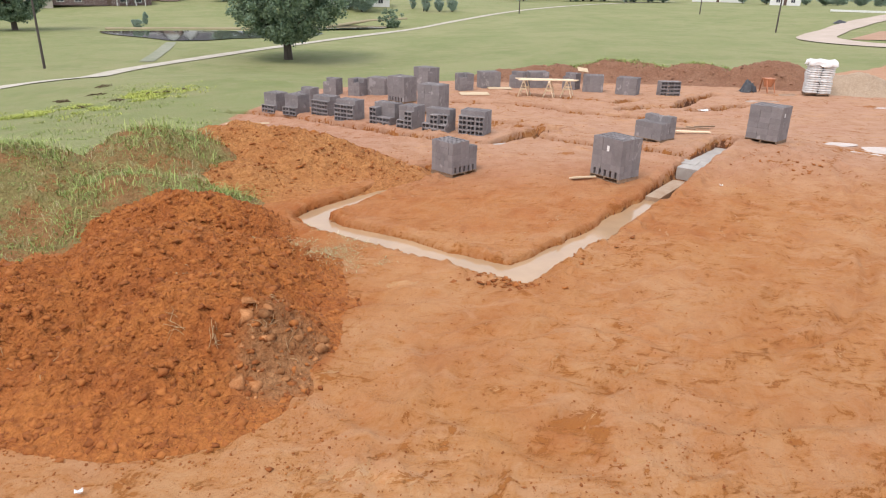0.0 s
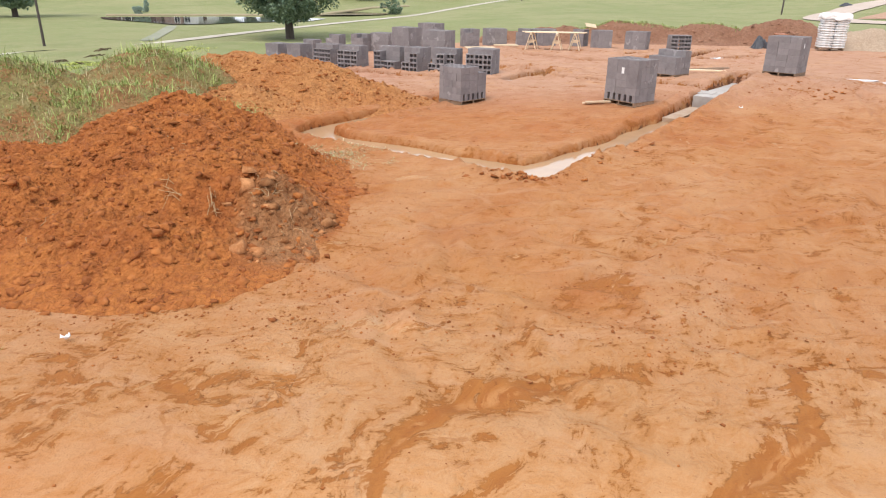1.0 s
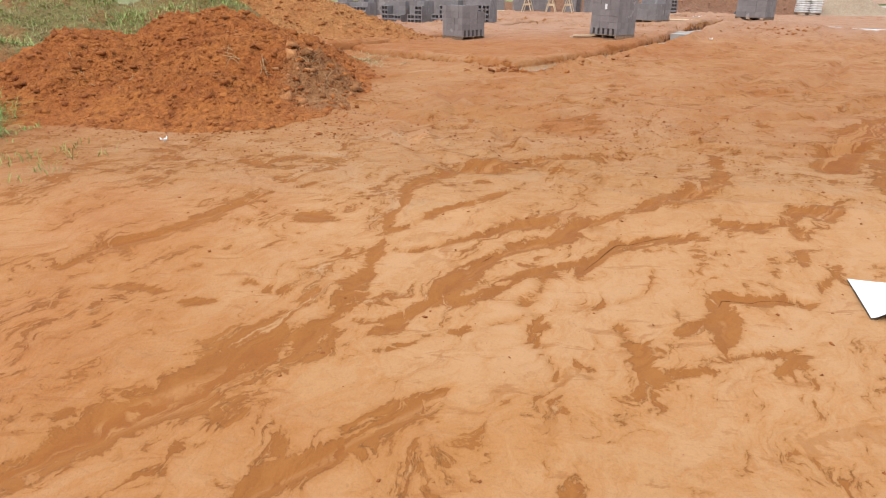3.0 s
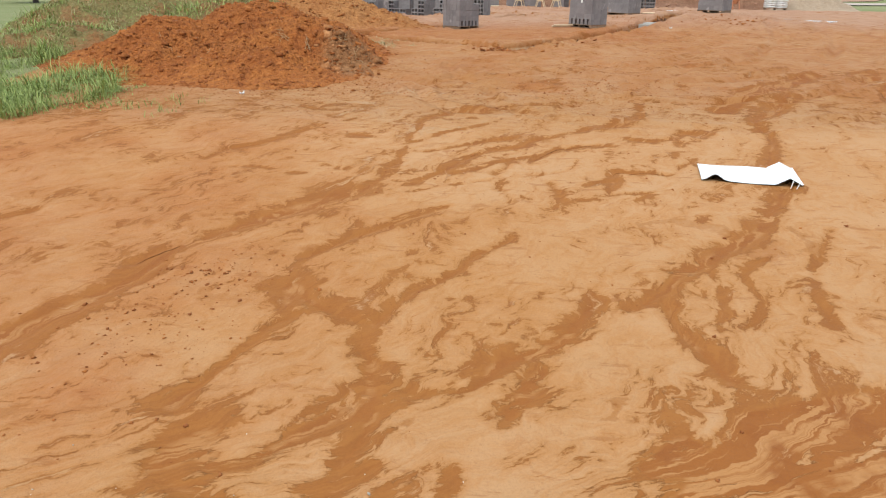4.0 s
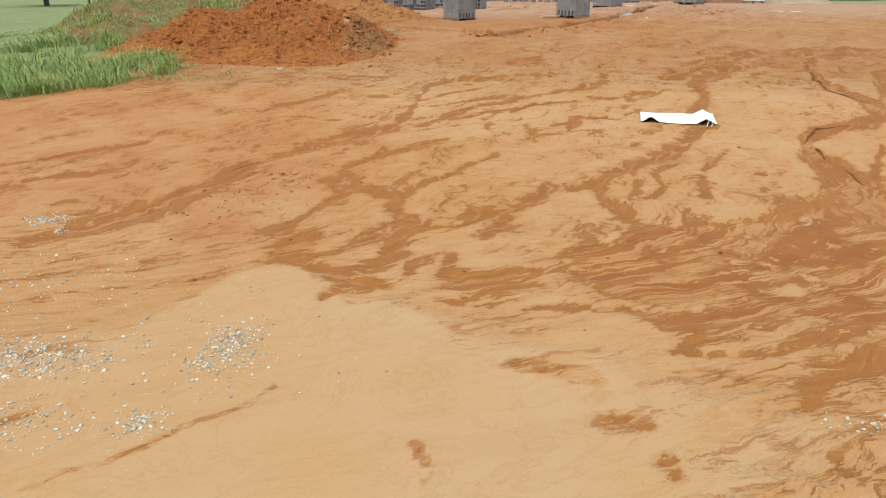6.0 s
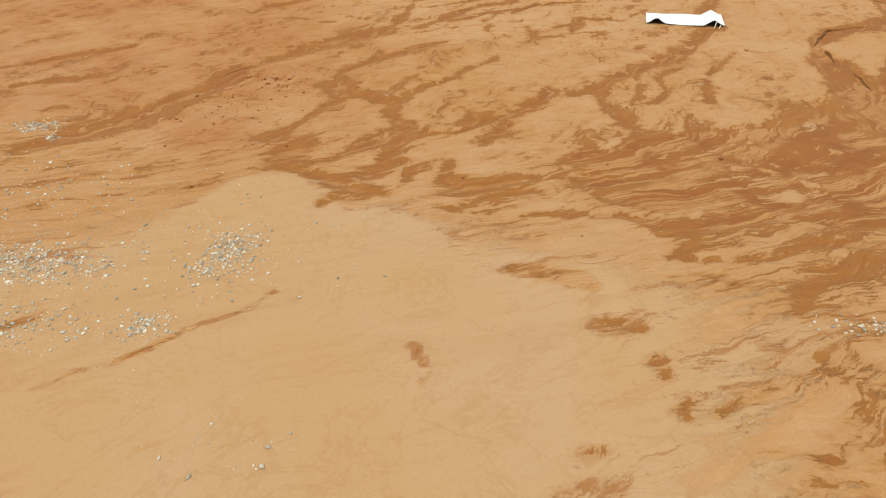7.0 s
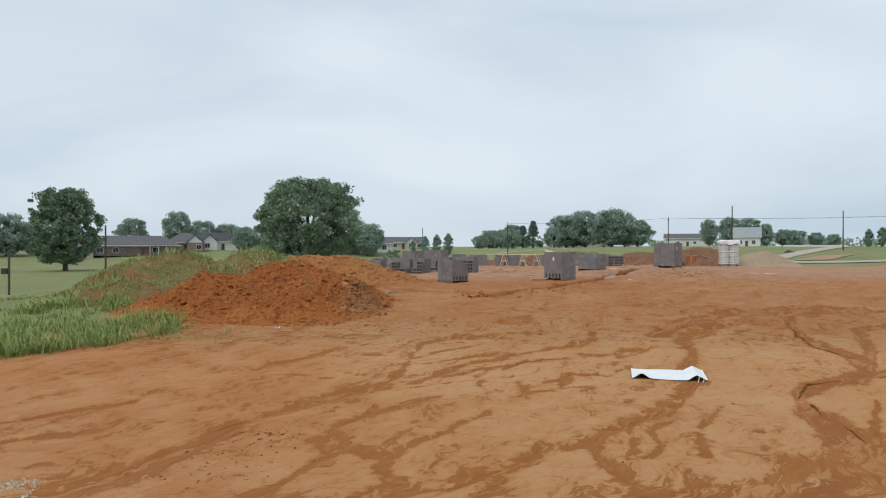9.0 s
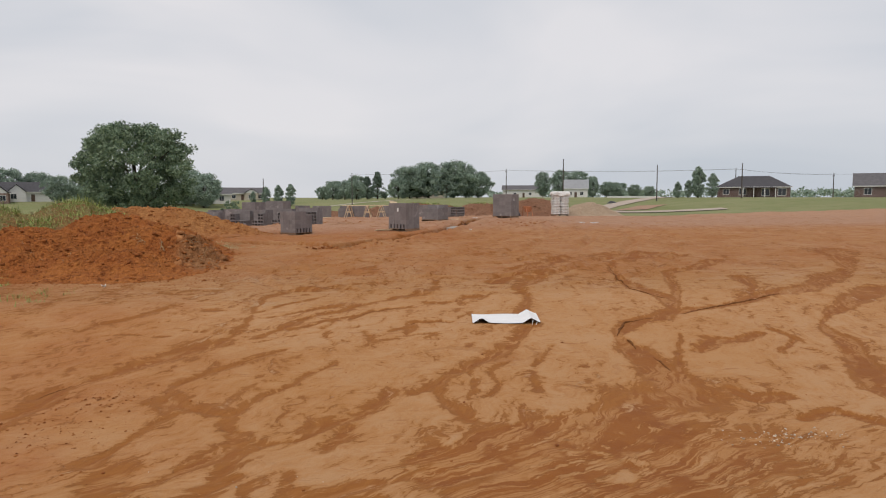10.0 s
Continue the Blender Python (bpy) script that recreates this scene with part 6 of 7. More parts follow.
side_label.matrix_basis = pose(0.615, -0.18, 1.02, 0, 0, 90) @ Matrix.Diagonal((0.08, 1, 0.15, 1))

# ---- builder's table, boards ----
def board(name, length, width, thick, material, m, label, group="", category="board"):
    ob = part(name, boxes((-length / 2, -width / 2, 0, length / 2, width / 2, thick), bevel=0.004), material)
    ob.matrix_world = m
    return tagged(ob, label, category, group)


def sawhorse(x, y, turn):
    root = thing("sawhorse", "site-made pine sawhorse with splayed legs", "sawhorse", pose(x, y, at_ground(x, y) + 0.02, 0, 0, turn), "sawhorses under the boards")
    part("beam", boxes((-0.6, -0.045, 0.72, 0.6, 0.045, 0.81), bevel=0.005), FRESH_WOOD, root)
    for sx in (-0.45, 0.45):
        for sy in (-1, 1):
            leg = part("leg", boxes((-0.045, -0.02, 0, 0.045, 0.02, 0.82), bevel=0.004), FRESH_WOOD, root)
            leg.matrix_basis = pose(sx, sy * 0.27, 0, sy * 17.0, 0, 0)
        brace = part("brace", boxes((-0.02, -0.18, 0.36, 0.02, 0.18, 0.44), bevel=0.004), FRESH_WOOD, root)
        brace.matrix_basis = pose(sx, 0, 0)
    return root


TABLE_Z = at_ground(3.65, 35.1) + 0.83
sawhorse(2.55, 35.1, 78)
sawhorse(3.75, 34.7, 80)
sawhorse(4.75, 35.4, 76)
for i, (dy, dx) in enumerate(((-0.24, 0.0), (0.0, 0.12), (0.25, -0.1))):
    board("plank", 2.95, 0.22, 0.038, FRESH_WOOD, pose(3.65 + dx, 35.1 + dy, TABLE_Z + 0.006, 0, 0, 4 - 2 * i), "pale sawn pine plank laid across the sawhorses", "planks on the sawhorses", "plank")
for x, y, turn in ((3.2, 19.72, 22), (3.28, 19.62, 17)):
    board("lumber", 0.75, 0.09, 0.04, FRESH_WOOD, pose(x, y, at_ground(x, y) + (0.02 if turn == 22 else 0.065), 0, 0, turn), "short pine offcut lying beside the block pallet", "pine offcuts", "lumber")
for x, y, turn, l, w in ((0.0, 35.2, 10, 1.5, 0.9), (1.4, 38.0, 5, 1.3, 0.7), (-9.6, 28.2, 15, 1.8, 0.22)):
    board("plywood", l, w, 0.018, PLY, pose(x, y, at_ground(x, y) + 0.045, 1.2, 0, turn), "pale plywood offcut lying flat on the clay", "plywood offcuts", "plywood")
board("plywood", 0.6, 0.4, 0.018, PLY, pose(5.95, 38.5, at_ground(6, 38.5) + 1.10, 25, 8, 10), "white sheet offcut resting on a block stack", "", "plywood")
for x, y, turn in ((8.3, 27.0, -10), (9.3, 27.6, 14), (8.9, 27.2, -20)):
    board("lumber", 0.9, 0.10, 0.04, PALLET_WOOD, pose(x, y, at_ground(x, y) + 0.05, 0, 0, turn), "muddy form board lying on the pad", "form boards", "lumber")
board("plank", 1.3, 0.25, 0.04, FRESH_WOOD, pose(8.35, 26.0, at_ground(8.3, 26) + 0.05, 0, 0, -4), "pale form board lying on the pad", "form boards", "plank")

# ---- stack of white bags ----
def bag_stack(x, y, turn):
    g = random.Random(5)
    root = thing("bag_stack", "white plastic cement bags stacked on a pallet under a sheet", "bag stack", pose(x, y, at_ground(x, y) + 0.02, 0, 0, turn))
    for by in (-0.46, -0.23, 0.0, 0.23, 0.46):
        child("deck_board", DECK_BOARD, root, pose(0, by, 0.118))
    for bx in (-0.58, 0.0, 0.58):
        child("stringer", STRINGER, root, pose(bx, 0, 0.064))
    z = 0.13
    for layer in range(14):
        for i in range(2):
            for j in range(2):
                bm = bmesh.new()
                box(bm, -0.32, -0.25, 0, 0.32, 0.25, 0.135)
                bmesh.ops.subdivide_edges(bm, edges=bm.edges, cuts=3, use_grid_fill=True)
                for v in bm.verts:
                    fx, fy = abs(v.co.x) / 0.32, abs(v.co.y) / 0.25
                    edge = max(fx, fy)
                    v.co.z = 0.0675 + (v.co.z - 0.0675) * (1 - 0.45 * edge ** 4) + 0.012 * math.sin(9 * v.co.x + layer) * math.cos(7 * v.co.y + i)
                    v.co.x += g.uniform(-0.012, 0.012)
                    v.co.y += g.uniform(-0.012, 0.012)
                ob = part("bag", bm, BAG, root, smooth=True)
                ob.matrix_basis = pose((i - 0.5) * 0.62 + g.uniform(-0.03, 0.03), (j - 0.5) * 0.49 + g.uniform(-0.03, 0.03), z, 0, 0, g.uniform(-3, 3))
        z += 0.122
    bm = bmesh.new()
    bmesh.ops.create_grid(bm, x_segments=26, y_segments=22, size=1.0)
    for v in bm.verts:
        px, py = v.co.x * 0.86, v.co.y * 0.76
        over = max(abs(px) - 0.66, abs(py) - 0.52, 0)
        fold = 0.03 * math.sin(11 * px + 3 * py) + 0.025 * math.sin(17 * py - 5 * px)
        v.co = Vector((min(max(px, -0.68), 0.68) + 0.15 * over * (1 if px > 0 else -1) + fold * (over > 0), min(max(py, -0.54), 0.54) + 0.15 * over * (1 if py > 0 else -1) + fold * (over > 0),
                       z + 0.03 + fold - 1.1 * over))
    part("cover_sheet", bm, BAG, root, "crumpled white plastic cover", smooth=True)
    return root


bag_stack(18.95, 38.9, -14)

# a barrow-like mixer shape and plastic beside the bags
def mixer():
    root = thing("mortar_tub", "faded orange mortar frame with a black tub beside the bags", "mortar tub", pose(16.6, 39.6, at_ground(16.6, 39.6) + 0.02, 0, 0, 20))
    for sx in (-0.25, 0.25):
        v, f = tube([(sx, -0.3, 0), (sx, -0.1, 0.75), (sx, 0.25, 0.8), (sx, 0.35, 0)], [0.035] * 4, 6)
        part("frame", arrays("frame", v, f), ORANGE, root, "faded orange tube frame")
    bm = bmesh.new()
    bmesh.ops.create_cone(bm, cap_ends=True, segments=18, radius1=0.22, radius2=0.34, depth=0.45, matrix=Matrix.Translation((0, 0.02, 0.55)))
    part("tub", bm, ORANGE, root, smooth=False)
    return root


mixer()


def tarp_heap(x, y, sx, sy, h, seed, label):
    bm = bmesh.new()
    bmesh.ops.create_grid(bm, x_segments=20, y_segments=20, size=1.0)
    for v in bm.verts:
        r = math.hypot(v.co.x, v.co.y)
        n = noise.fractal(Vector((v.co.x * 2 + seed, v.co.y * 2, 0)), 1.0, 2.0, 4)
        v.co = Vector((v.co.x * sx, v.co.y * sy, max(h * (1 - r ** 2) + h * 0.4 * n, -0.02)))
    ob = part("plastic_tarp", bm, TARP_BLACK, smooth=True)
    ob.matrix_world = pose(x, y, at_ground(x, y) + 0.03)
    return tagged(ob, label, "tarp")


tarp_heap(15.6, 39.8, 0.45, 0.4, 0.6, 1, "crumpled black plastic lying beside the bag stack")

# ---- the white curled panel on the mud, and small litter ----
def curled_panel():
    root = thing("white_panel", "long white vinyl panel with curled ends lying on the mud", "panel")
    a, b = Vector((3.22, 2.40, 0)), Vector((4.55, 2.22, 0))
    along = (b - a).normalized()
    across = Vector((0.20, 0.98, 0))
    n, rows, width = 56, 7, 0.72
    def height(s, k):
        hump = 0.085 * math.exp(-((s - 0.13) / 0.075) ** 2) * max(0.0, 1 - 2.2 * k)
        hood = 0.092 * max(0.0, 1 - abs(s - 0.855) / (0.115 if s < 0.855 else 0.145)) + (0.02 if s > 0.99 else 0.0)
        return 0.012 + hump + hood + 0.006 * math.sin(9 * s + 3 * k)
    top, bottom = [], []
    for i in range(n):
        s = i / (n - 1)
        for r in range(rows):
            k = r / (rows - 1)
            shift = 0.03 if s > 0.74 else 0.0
            p = a + (b - a) * s + across * ((k - 0.5) * width * (1.06 if s > 0.74 else 1.0) + shift - 0.10)
            p.z = at_ground(p.x, p.y) + 0.015 + height(s, k)
            top.append(tuple(p))
            bottom.append((p.x, p.y, p.z - 0.009))
    quads = [(rows * i + r, rows * (i + 1) + r, rows * (i + 1) + r + 1, rows * i + r + 1) for i in range(n - 1) for r in range(rows - 1)]
    part("face", arrays("face", top, quads, True), SHEET_WHITE, root, "clean white top face")
    part("backing", arrays("backing", bottom, [q[::-1] for q in quads], True), SHEET_BLACK, root, "black backing seen under the curled ends")
    # thin struts under the raised hood
    for s in (0.87, 0.93):
        p = a + (b - a) * s - across * 0.50
        z = at_ground(p.x, p.y)
        v, f = tube([(p.x, p.y, z), (p.x + 0.02, p.y, z + height(s, 0) + 0.005)], [0.008, 0.008], 5)
        part("strut", arrays("strut", v, f), SHEET_WHITE, root)
    return root


curled_panel()


def litter_scrap(x, y, size, turn, lift, label, material=None):
    bm = bmesh.new()
    bmesh.ops.create_grid(bm, x_segments=10, y_segments=8, size=1.0)
    for v in bm.verts:
        n = noise.noise(Vector((v.co.x * 1.6 + x, v.co.y * 1.6 + y, 0)))
        v.co = Vector((v.co.x * size, v.co.y * size * 0.55, 0.05 * (n + 0.5) + 0.02 * v.co.x ** 2))
    bmesh.ops.solidify(bm, geom=list(bm.faces), thickness=0.003)
    ob = part("litter_scrap", bm, material or SHEET_WHITE, smooth=True)
    ob.matrix_world = pose(x, y, at_ground(x, y) + lift, 0, 0, turn)
    return tagged(ob, label, "litter", "scraps of litter")


litter_scrap(-4.80, 6.42, 0.05, 20, 0.03, "crumpled white plastic scrap at the foot of the heap")
litter_scrap(7.2, 19.3, 0.05, 0, 0.02, "tiny white paper scrap on the clay")
litter_scrap(13.2, 29.0, 0.07, 0, 0.02, "tiny white paper scrap on the clay")
litter_scrap(10.6, 31.8, 0.28, 30, 0.03, "crumpled pale plastic film on the pad")

# ---- trees ----
def leaf_cloud(rng, clusters, radius, per, leaf):
    """Leaf quads round cluster centres."""
    n = len(clusters)
    c = np.repeat(clusters, per, 0)
    d = rng.normal(0, 1, (n * per, 3))
    d /= np.linalg.norm(d, axis=1)[:, None]
    r = np.repeat(radius, per) * rng.random(n * per) ** 0.45
    p = c + d * r[:, None] * np.array([1, 1, 0.75])
    a = rng.normal(0, 1, (len(p), 3))
    a /= np.linalg.norm(a, axis=1)[:, None]
    b = np.cross(a, rng.normal(0, 1, (len(p), 3)))
    b /= np.linalg.norm(b, axis=1)[:, None] + 1e-9
    s = (leaf * rng.uniform(0.6, 1.4, len(p)))[:, None]
    v = np.stack([p - a * s, p - b * s * 0.55, p + a * s, p + b * s * 0.55], 1).reshape(-1, 3)
    f = np.arange(len(p) * 4).reshape(-1, 4)
    return v, f


def tree(label, m, height, crown_w, bole, shape, clusters, per, leaf, leaf_mat, seed, category="tree", group="", trunk_r=None, name="tree", clump=1.0):
    """A tapered trunk with limbs and a crown of leaf clumps. shape: round, column, cone or bush."""
    g = np.random.default_rng(seed)
    root = thing(name, label, category, m, group)
    r0 = trunk_r or height * 0.028
    lean = g.normal(0, 0.02, 2) * height
    pts = [(0, 0, -0.3), (0, 0, 0.1), (lean[0] * 0.3, lean[1] * 0.3, bole), (lean[0] * 0.6, lean[1] * 0.6, height * 0.55), (lean[0], lean[1], height * 0.86)]
    pieces = [tube(pts, [r0 * 1.5, r0 * 1.15, r0 * 0.9, r0 * 0.5, r0 * 0.1], 10)]

    cs, rs = [], []
    tries = 0
    while len(cs) < clusters and tries < clusters * 30:
        tries += 1
        u = g.uniform(-1, 1)
        z = bole * 0.75 + (height - bole * 0.75) * (u + 1) / 2
        if shape == "round":
            w = crown_w / 2 * math.sqrt(max(1 - abs(u - 0.02) ** 2.5 / (1.04 ** 2.5), 0.02)) * (0.66 + 0.34 * min((u + 1) * 1.2, 1))
        elif shape == "column":
            w = crown_w / 2 * max(1 - abs(u) ** 3, 0.05)
        elif shape == "cone":
            w = crown_w / 2 * (1 - u) / 2 * 1.15 + 0.1
        else:
            w = crown_w / 2 * math.sqrt(max(1 - u * u * 0.8, 0.05))
        a = g.uniform(0, 2 * math.pi)
        v = 0.25 if shape == "column" and height < 8 else 1.0
        w *= 0.95 + v * (0.17 * math.sin(2 * a + seed) + 0.12 * math.sin(3 * a + 4 * u + seed) + 0.09 * math.sin(7 * a + 9 * u))
        rr = w * g.random() ** 0.33
        cs.append((rr * math.cos(a) + lean[0] * 0.7, rr * math.sin(a) + lean[1] * 0.7, z))
        rs.append(crown_w * g.uniform(0.05, 0.12) * clump)
    cs, rs = np.array(cs), np.array(rs)
    order = g.choice(len(cs), min(len(cs), 16), replace=False)
    for i in order:
        tip = Vector(cs[i])
        z0 = max(bole * 0.8, tip.z * g.uniform(0.35, 0.6))
        start = Vector((lean[0] * 0.4, lean[1] * 0.4, z0))
        knee = start.lerp(tip, 0.5) + Vector((0, 0, g.uniform(0.0, 0.08) * height))
        pieces.append(tube([start, knee, tip], [r0 * 0.42, r0 * 0.26, r0 * 0.06], 6))
    v, f = join(pieces)
    part("trunk", arrays("trunk", v, f, True), BARK, root)
    v, f = leaf_cloud(g, cs, rs, per, leaf)
    part("crown", arrays("crown", v, f), leaf_mat, root)
    return root


def afar(x, y):
    """The skyline trees stand half as far again."""
    k = 1.5 if x > 0 and y > 165 else 1.0
    return x * k, (y + 10.7) * k - 10.7, k


def stand_afar(x, y, turn=0.0):
    x, y, k = afar(x, y)
    return pose(x, y, at_ground(x, y), 0, 0, turn) @ Matrix.Scale(k, 4)


def stand(x, y, turn=0.0):
    return pose(x, y, at_ground(x, y), 0, 0, turn)


tree("big spreading oak standing alone in the pasture", stand(-22.0, 82.0), 13.6, 16.6, 3.0, "round", 640, 100, 0.16, OAK_LEAF, 4, trunk_r=0.45, clump=0.62)
tree("dense dark shade tree with an upright rounded crown", stand(-78.0, 117.0), 15.6, 11.6, 2.4, "bush", 520, 90, 0.21, OAK_LEAF, 31, clump=0.8)
tree("low rounded bush at the pond's end", stand(-17.4, 147.5), 3.6, 5.4, 0.3, "bush", 50, 60, 0.16, OAK_LEAF, 12, "bush", name="bush")

FAR = {
    "broad": tree("far broadleaf tree with a rounded crown", stand_afar(27.5, 180.0), 8.5, 9.6, 1.2, "round", 150, 100, 0.20, HAZED_LEAF, 21, group="far trees", clump=1.25),
    "column": tree("narrow upright ornamental tree", stand_afar(-12.3, 184.0), 5.2, 2.4, 0.4, "column", 110, 70, 0.13, HAZED_LEAF, 22, group="ornamental trees", clump=1.9),
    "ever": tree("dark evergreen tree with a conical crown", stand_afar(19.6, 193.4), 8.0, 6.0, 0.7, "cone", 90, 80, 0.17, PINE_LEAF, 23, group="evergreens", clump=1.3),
    "low": tree("low spreading far tree", stand_afar(6.3, 194.2), 5.2, 7.0, 0.7, "bush", 70, 90, 0.18, HAZED_LEAF, 24, group="far trees", clump=1.35),
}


def more(kind, x, y, size, turn, wide=1.0):
    src = FAR[kind]
    x, y, k = afar(x, y)
    ob = copy_thing(src, stand(x, y, turn))
    ob.scale = (size * wide * k, size * wide * k, size * k)
    return ob


for row in (("column", -9.0, 184.1, 1.08, 40), ("column", -5.8, 184.2, 1.12, 80), ("column", -16.5, 190.0, 0.7, 120)):
    more(*row)
for row in (("low", 10.0, 197, 1.05, 50), ("broad", 14.3, 199, 0.80, 70), ("ever", 16.8, 197, 0.85, 60), ("low", 3.2, 196, 0.7, 20), ("broad", 33.2, 181.5, 1.12, 100), ("broad", 38.6, 172, 1.12, 200),
            ("broad", 46.2, 175, 0.8, 250), ("broad", 42.5, 174, 0.9, 310), ("ever", 36.0, 169, 1.1, 30), ("broad", 30.0, 183, 1.0, 10), ("low", 24.0, 178, 1.0, 330)):
    more(*row)
for row in (("broad", 66.6, 178, 0.82, 15, 0.55), ("broad", 70.2, 172, 0.85, 45, 0.75), ("broad", 87.7, 202, 0.95, 75), ("broad", 80.0, 173, 0.66, 95, 0.7), ("broad", 85.9, 175.5, 0.5, 115), ("low", 90.0, 178, 0.8, 215),
            ("broad", 95.6, 178, 0.42, 135), ("low", 100.5, 178, 0.6, 155), ("column", 99.9, 151, 1.5, 20), ("column", 102.8, 149.1, 1.15, 60), ("column", 97.8, 152.3, 0.85, 110), ("column", 95.6, 153.6, 0.8, 10)):
    more(*row)
for row in (("broad", -132.4, 177.4, 1.35, 30), ("broad", -126.0, 181, 0.9, 60), ("broad", -138.0, 170, 1.2, 90), ("broad", -117, 221.5, 1.2, 120), ("broad", -101, 221, 1.45, 150, 0.8), ("broad", -92, 220, 1.1, 180),
            ("broad", -86, 226, 1.0, 210), ("broad", -71, 200, 0.85, 240), ("broad", -66, 205, 0.8, 270), ("broad", -28.5, 180, 1.0, 300), ("broad", -34.0, 186, 1.1, 330), ("ever", -120, 176, 0.8, 0),
            ("low", -38.0, 128.5, 0.33, 40), ("low", -62.0, 128.0, 0.30, 80), ("column", -66, 140, 0.45, 80), ("column", -52, 172, 0.7, 60), ("low", 12.2, 176.5, 0.9, 140)):
    more(*row)
# a thin far wood along the skyline
def far_wood():
    g = np.random.default_rng(77)
    a = np.concatenate([g.uniform(-0.80, -0.20, 90), g.uniform(0.05, 1.15, 150)])
    r = g.uniform(420, 700, len(a))
    x, y = r * np.sin(a), r * np.cos(a)
    cs = np.stack([x, y, land(x, y) + g.uniform(1.5, 4.5, len(a))], -1)
    v, f = leaf_cloud(g, np.repeat(cs, 5, 0) + g.normal(0, 1, (len(cs) * 5, 3)) * np.array([7, 7, 0.8]), np.full(len(cs) * 5, 3.0), 26, 0.9)
    return tagged(part("far_wood", arrays("far_wood", v, f), HAZED_LEAF), "low woods along the skyline with haze put into the leaf colour", "woods", kind="stuff")


far_wood()

# ---- houses ----
def house(label, x, y, turn, w, d, wall_h, roof_h, hip, wall, roof, windows, door_at=None, chimney=None, porch=None, wing=None):
    """A house with its front on local -y. windows: (x, z, width, height) on the front."""
    root = thing("house", label, "house", pose(x, y, at_ground(x, y) - 0.1, 0, 0, turn), "far houses")
    part("wall", boxes((-w / 2, -d / 2, 0, w / 2, d / 2, wall_h)), wall, root)
    o = 0.5
    bm = bmesh.new()
    inset = d / 2 if hip else 0.0
    low = [bm.verts.new(p) for p in ((-w / 2 - o, -d / 2 - o, wall_h), (w / 2 + o, -d / 2 - o, wall_h), (w / 2 + o, d / 2 + o, wall_h), (-w / 2 - o, d / 2 + o, wall_h))]
    ridge = [bm.verts.new(p) for p in ((-w / 2 - o + inset, 0, wall_h + roof_h), (w / 2 + o - inset, 0, wall_h + roof_h))]
    for f in ((low[0], low[1], ridge[1], ridge[0]), (low[2], low[3], ridge[0], ridge[1]), (low[1], low[2], ridge[1]), (low[3], low[0], ridge[0]), (low[3], low[2], low[1], low[0])):
        bm.faces.new(f)
    bmesh.ops.recalc_face_normals(bm, faces=bm.faces)
    part("roof", bm, roof, root)
    part("fascia", boxes((-w / 2 - o, -d / 2 - o - 0.03, wall_h - 0.18, w / 2 + o, -d / 2 - o + 0.02, wall_h + 0.02)), TRIM, root)
    if not hip:
        for s in (-1, 1):
            bm = bmesh.new()
            tri = [bm.verts.new((s * (w / 2 + 0.02), p, q)) for p, q in ((-d / 2, wall_h), (d / 2, wall_h), (0, wall_h + roof_h * 0.92))]
            bm.faces.new(tri)
            part("gable", bm, wall if wall is not BRICK_TAN else SIDING, root)
    if wing:
        wx, ww, wd = wing
        part("wall", boxes((wx - ww / 2, -d / 2 - wd, 0, wx + ww / 2, -d / 2, wall_h)), wall, root)
        bm = bmesh.new()
        a = [bm.verts.new(p) for p in ((wx - ww / 2 - 0.4, -d / 2 - wd - 0.4, wall_h), (wx + ww / 2 + 0.4, -d / 2 - wd - 0.4, wall_h), (wx + ww / 2 + 0.4, 0, wall_h), (wx - ww / 2 - 0.4, 0, wall_h))]
        b = [bm.verts.new(p) for p in ((wx, -d / 2 - wd - 0.4, wall_h + roof_h * 0.75), (wx, 0, wall_h + roof_h * 0.75))]
        for f in ((a[0], b[0], b[1], a[3]), (a[1], a[2], b[1], b[0])):
            bm.faces.new(f)
        part("roof", bm, roof, root)
        bm = bmesh.new()
        bm.faces.new([bm.verts.new(p) for p in ((wx - ww / 2, -d / 2 - wd - 0.02, wall_h), (wx + ww / 2, -d / 2 - wd - 0.02, wall_h), (wx, -d / 2 - wd - 0.02, wall_h + roof_h * 0.68))])
        part("gable", bm, SIDING, root, "white gable end")
    for wx, wz, ww, wh in windows:
        yy = -d / 2 - (wing[2] if wing and abs(wx - wing[0]) < wing[1] / 2 else 0)
        win = part("window", boxes((wx - ww / 2 - 0.1, yy - 0.05, wz - 0.1, wx + ww / 2 + 0.1, yy + 0.02, wz + wh + 0.1)), TRIM, root, "white-framed window")
        part("pane", boxes((wx - ww / 2, yy - 0.07, wz, wx - 0.03, yy - 0.04, wz + wh), (wx + 0.03, yy - 0.07, wz, wx + ww / 2, yy - 0.04, wz + wh)), PANE, win)
    if door_at is not None:
        part("door", boxes((door_at - 0.5, -d / 2 - 0.06, 0.1, door_at + 0.5, -d / 2 + 0.02, 2.2)), DOOR_PAINT, root)
    if porch:
        px, pw = porch
        part("porch_roof", boxes((px - pw / 2, -d / 2 - 2.2, wall_h - 0.25, px + pw / 2, -d / 2, wall_h - 0.08)), roof, root)
        for k in range(4):
            cx = px - pw / 2 + 0.2 + k * (pw - 0.4) / 3
            part("porch_post", boxes((cx - 0.09, -d / 2 - 2.1, 0, cx + 0.09, -d / 2 - 1.92, wall_h - 0.25)), TRIM, root)
    if chimney:
        part("chimney", boxes((chimney - 0.4, 0.4, wall_h, chimney + 0.4, 1.0, wall_h + roof_h + 0.9)), BRICK_RED, root)
    return root


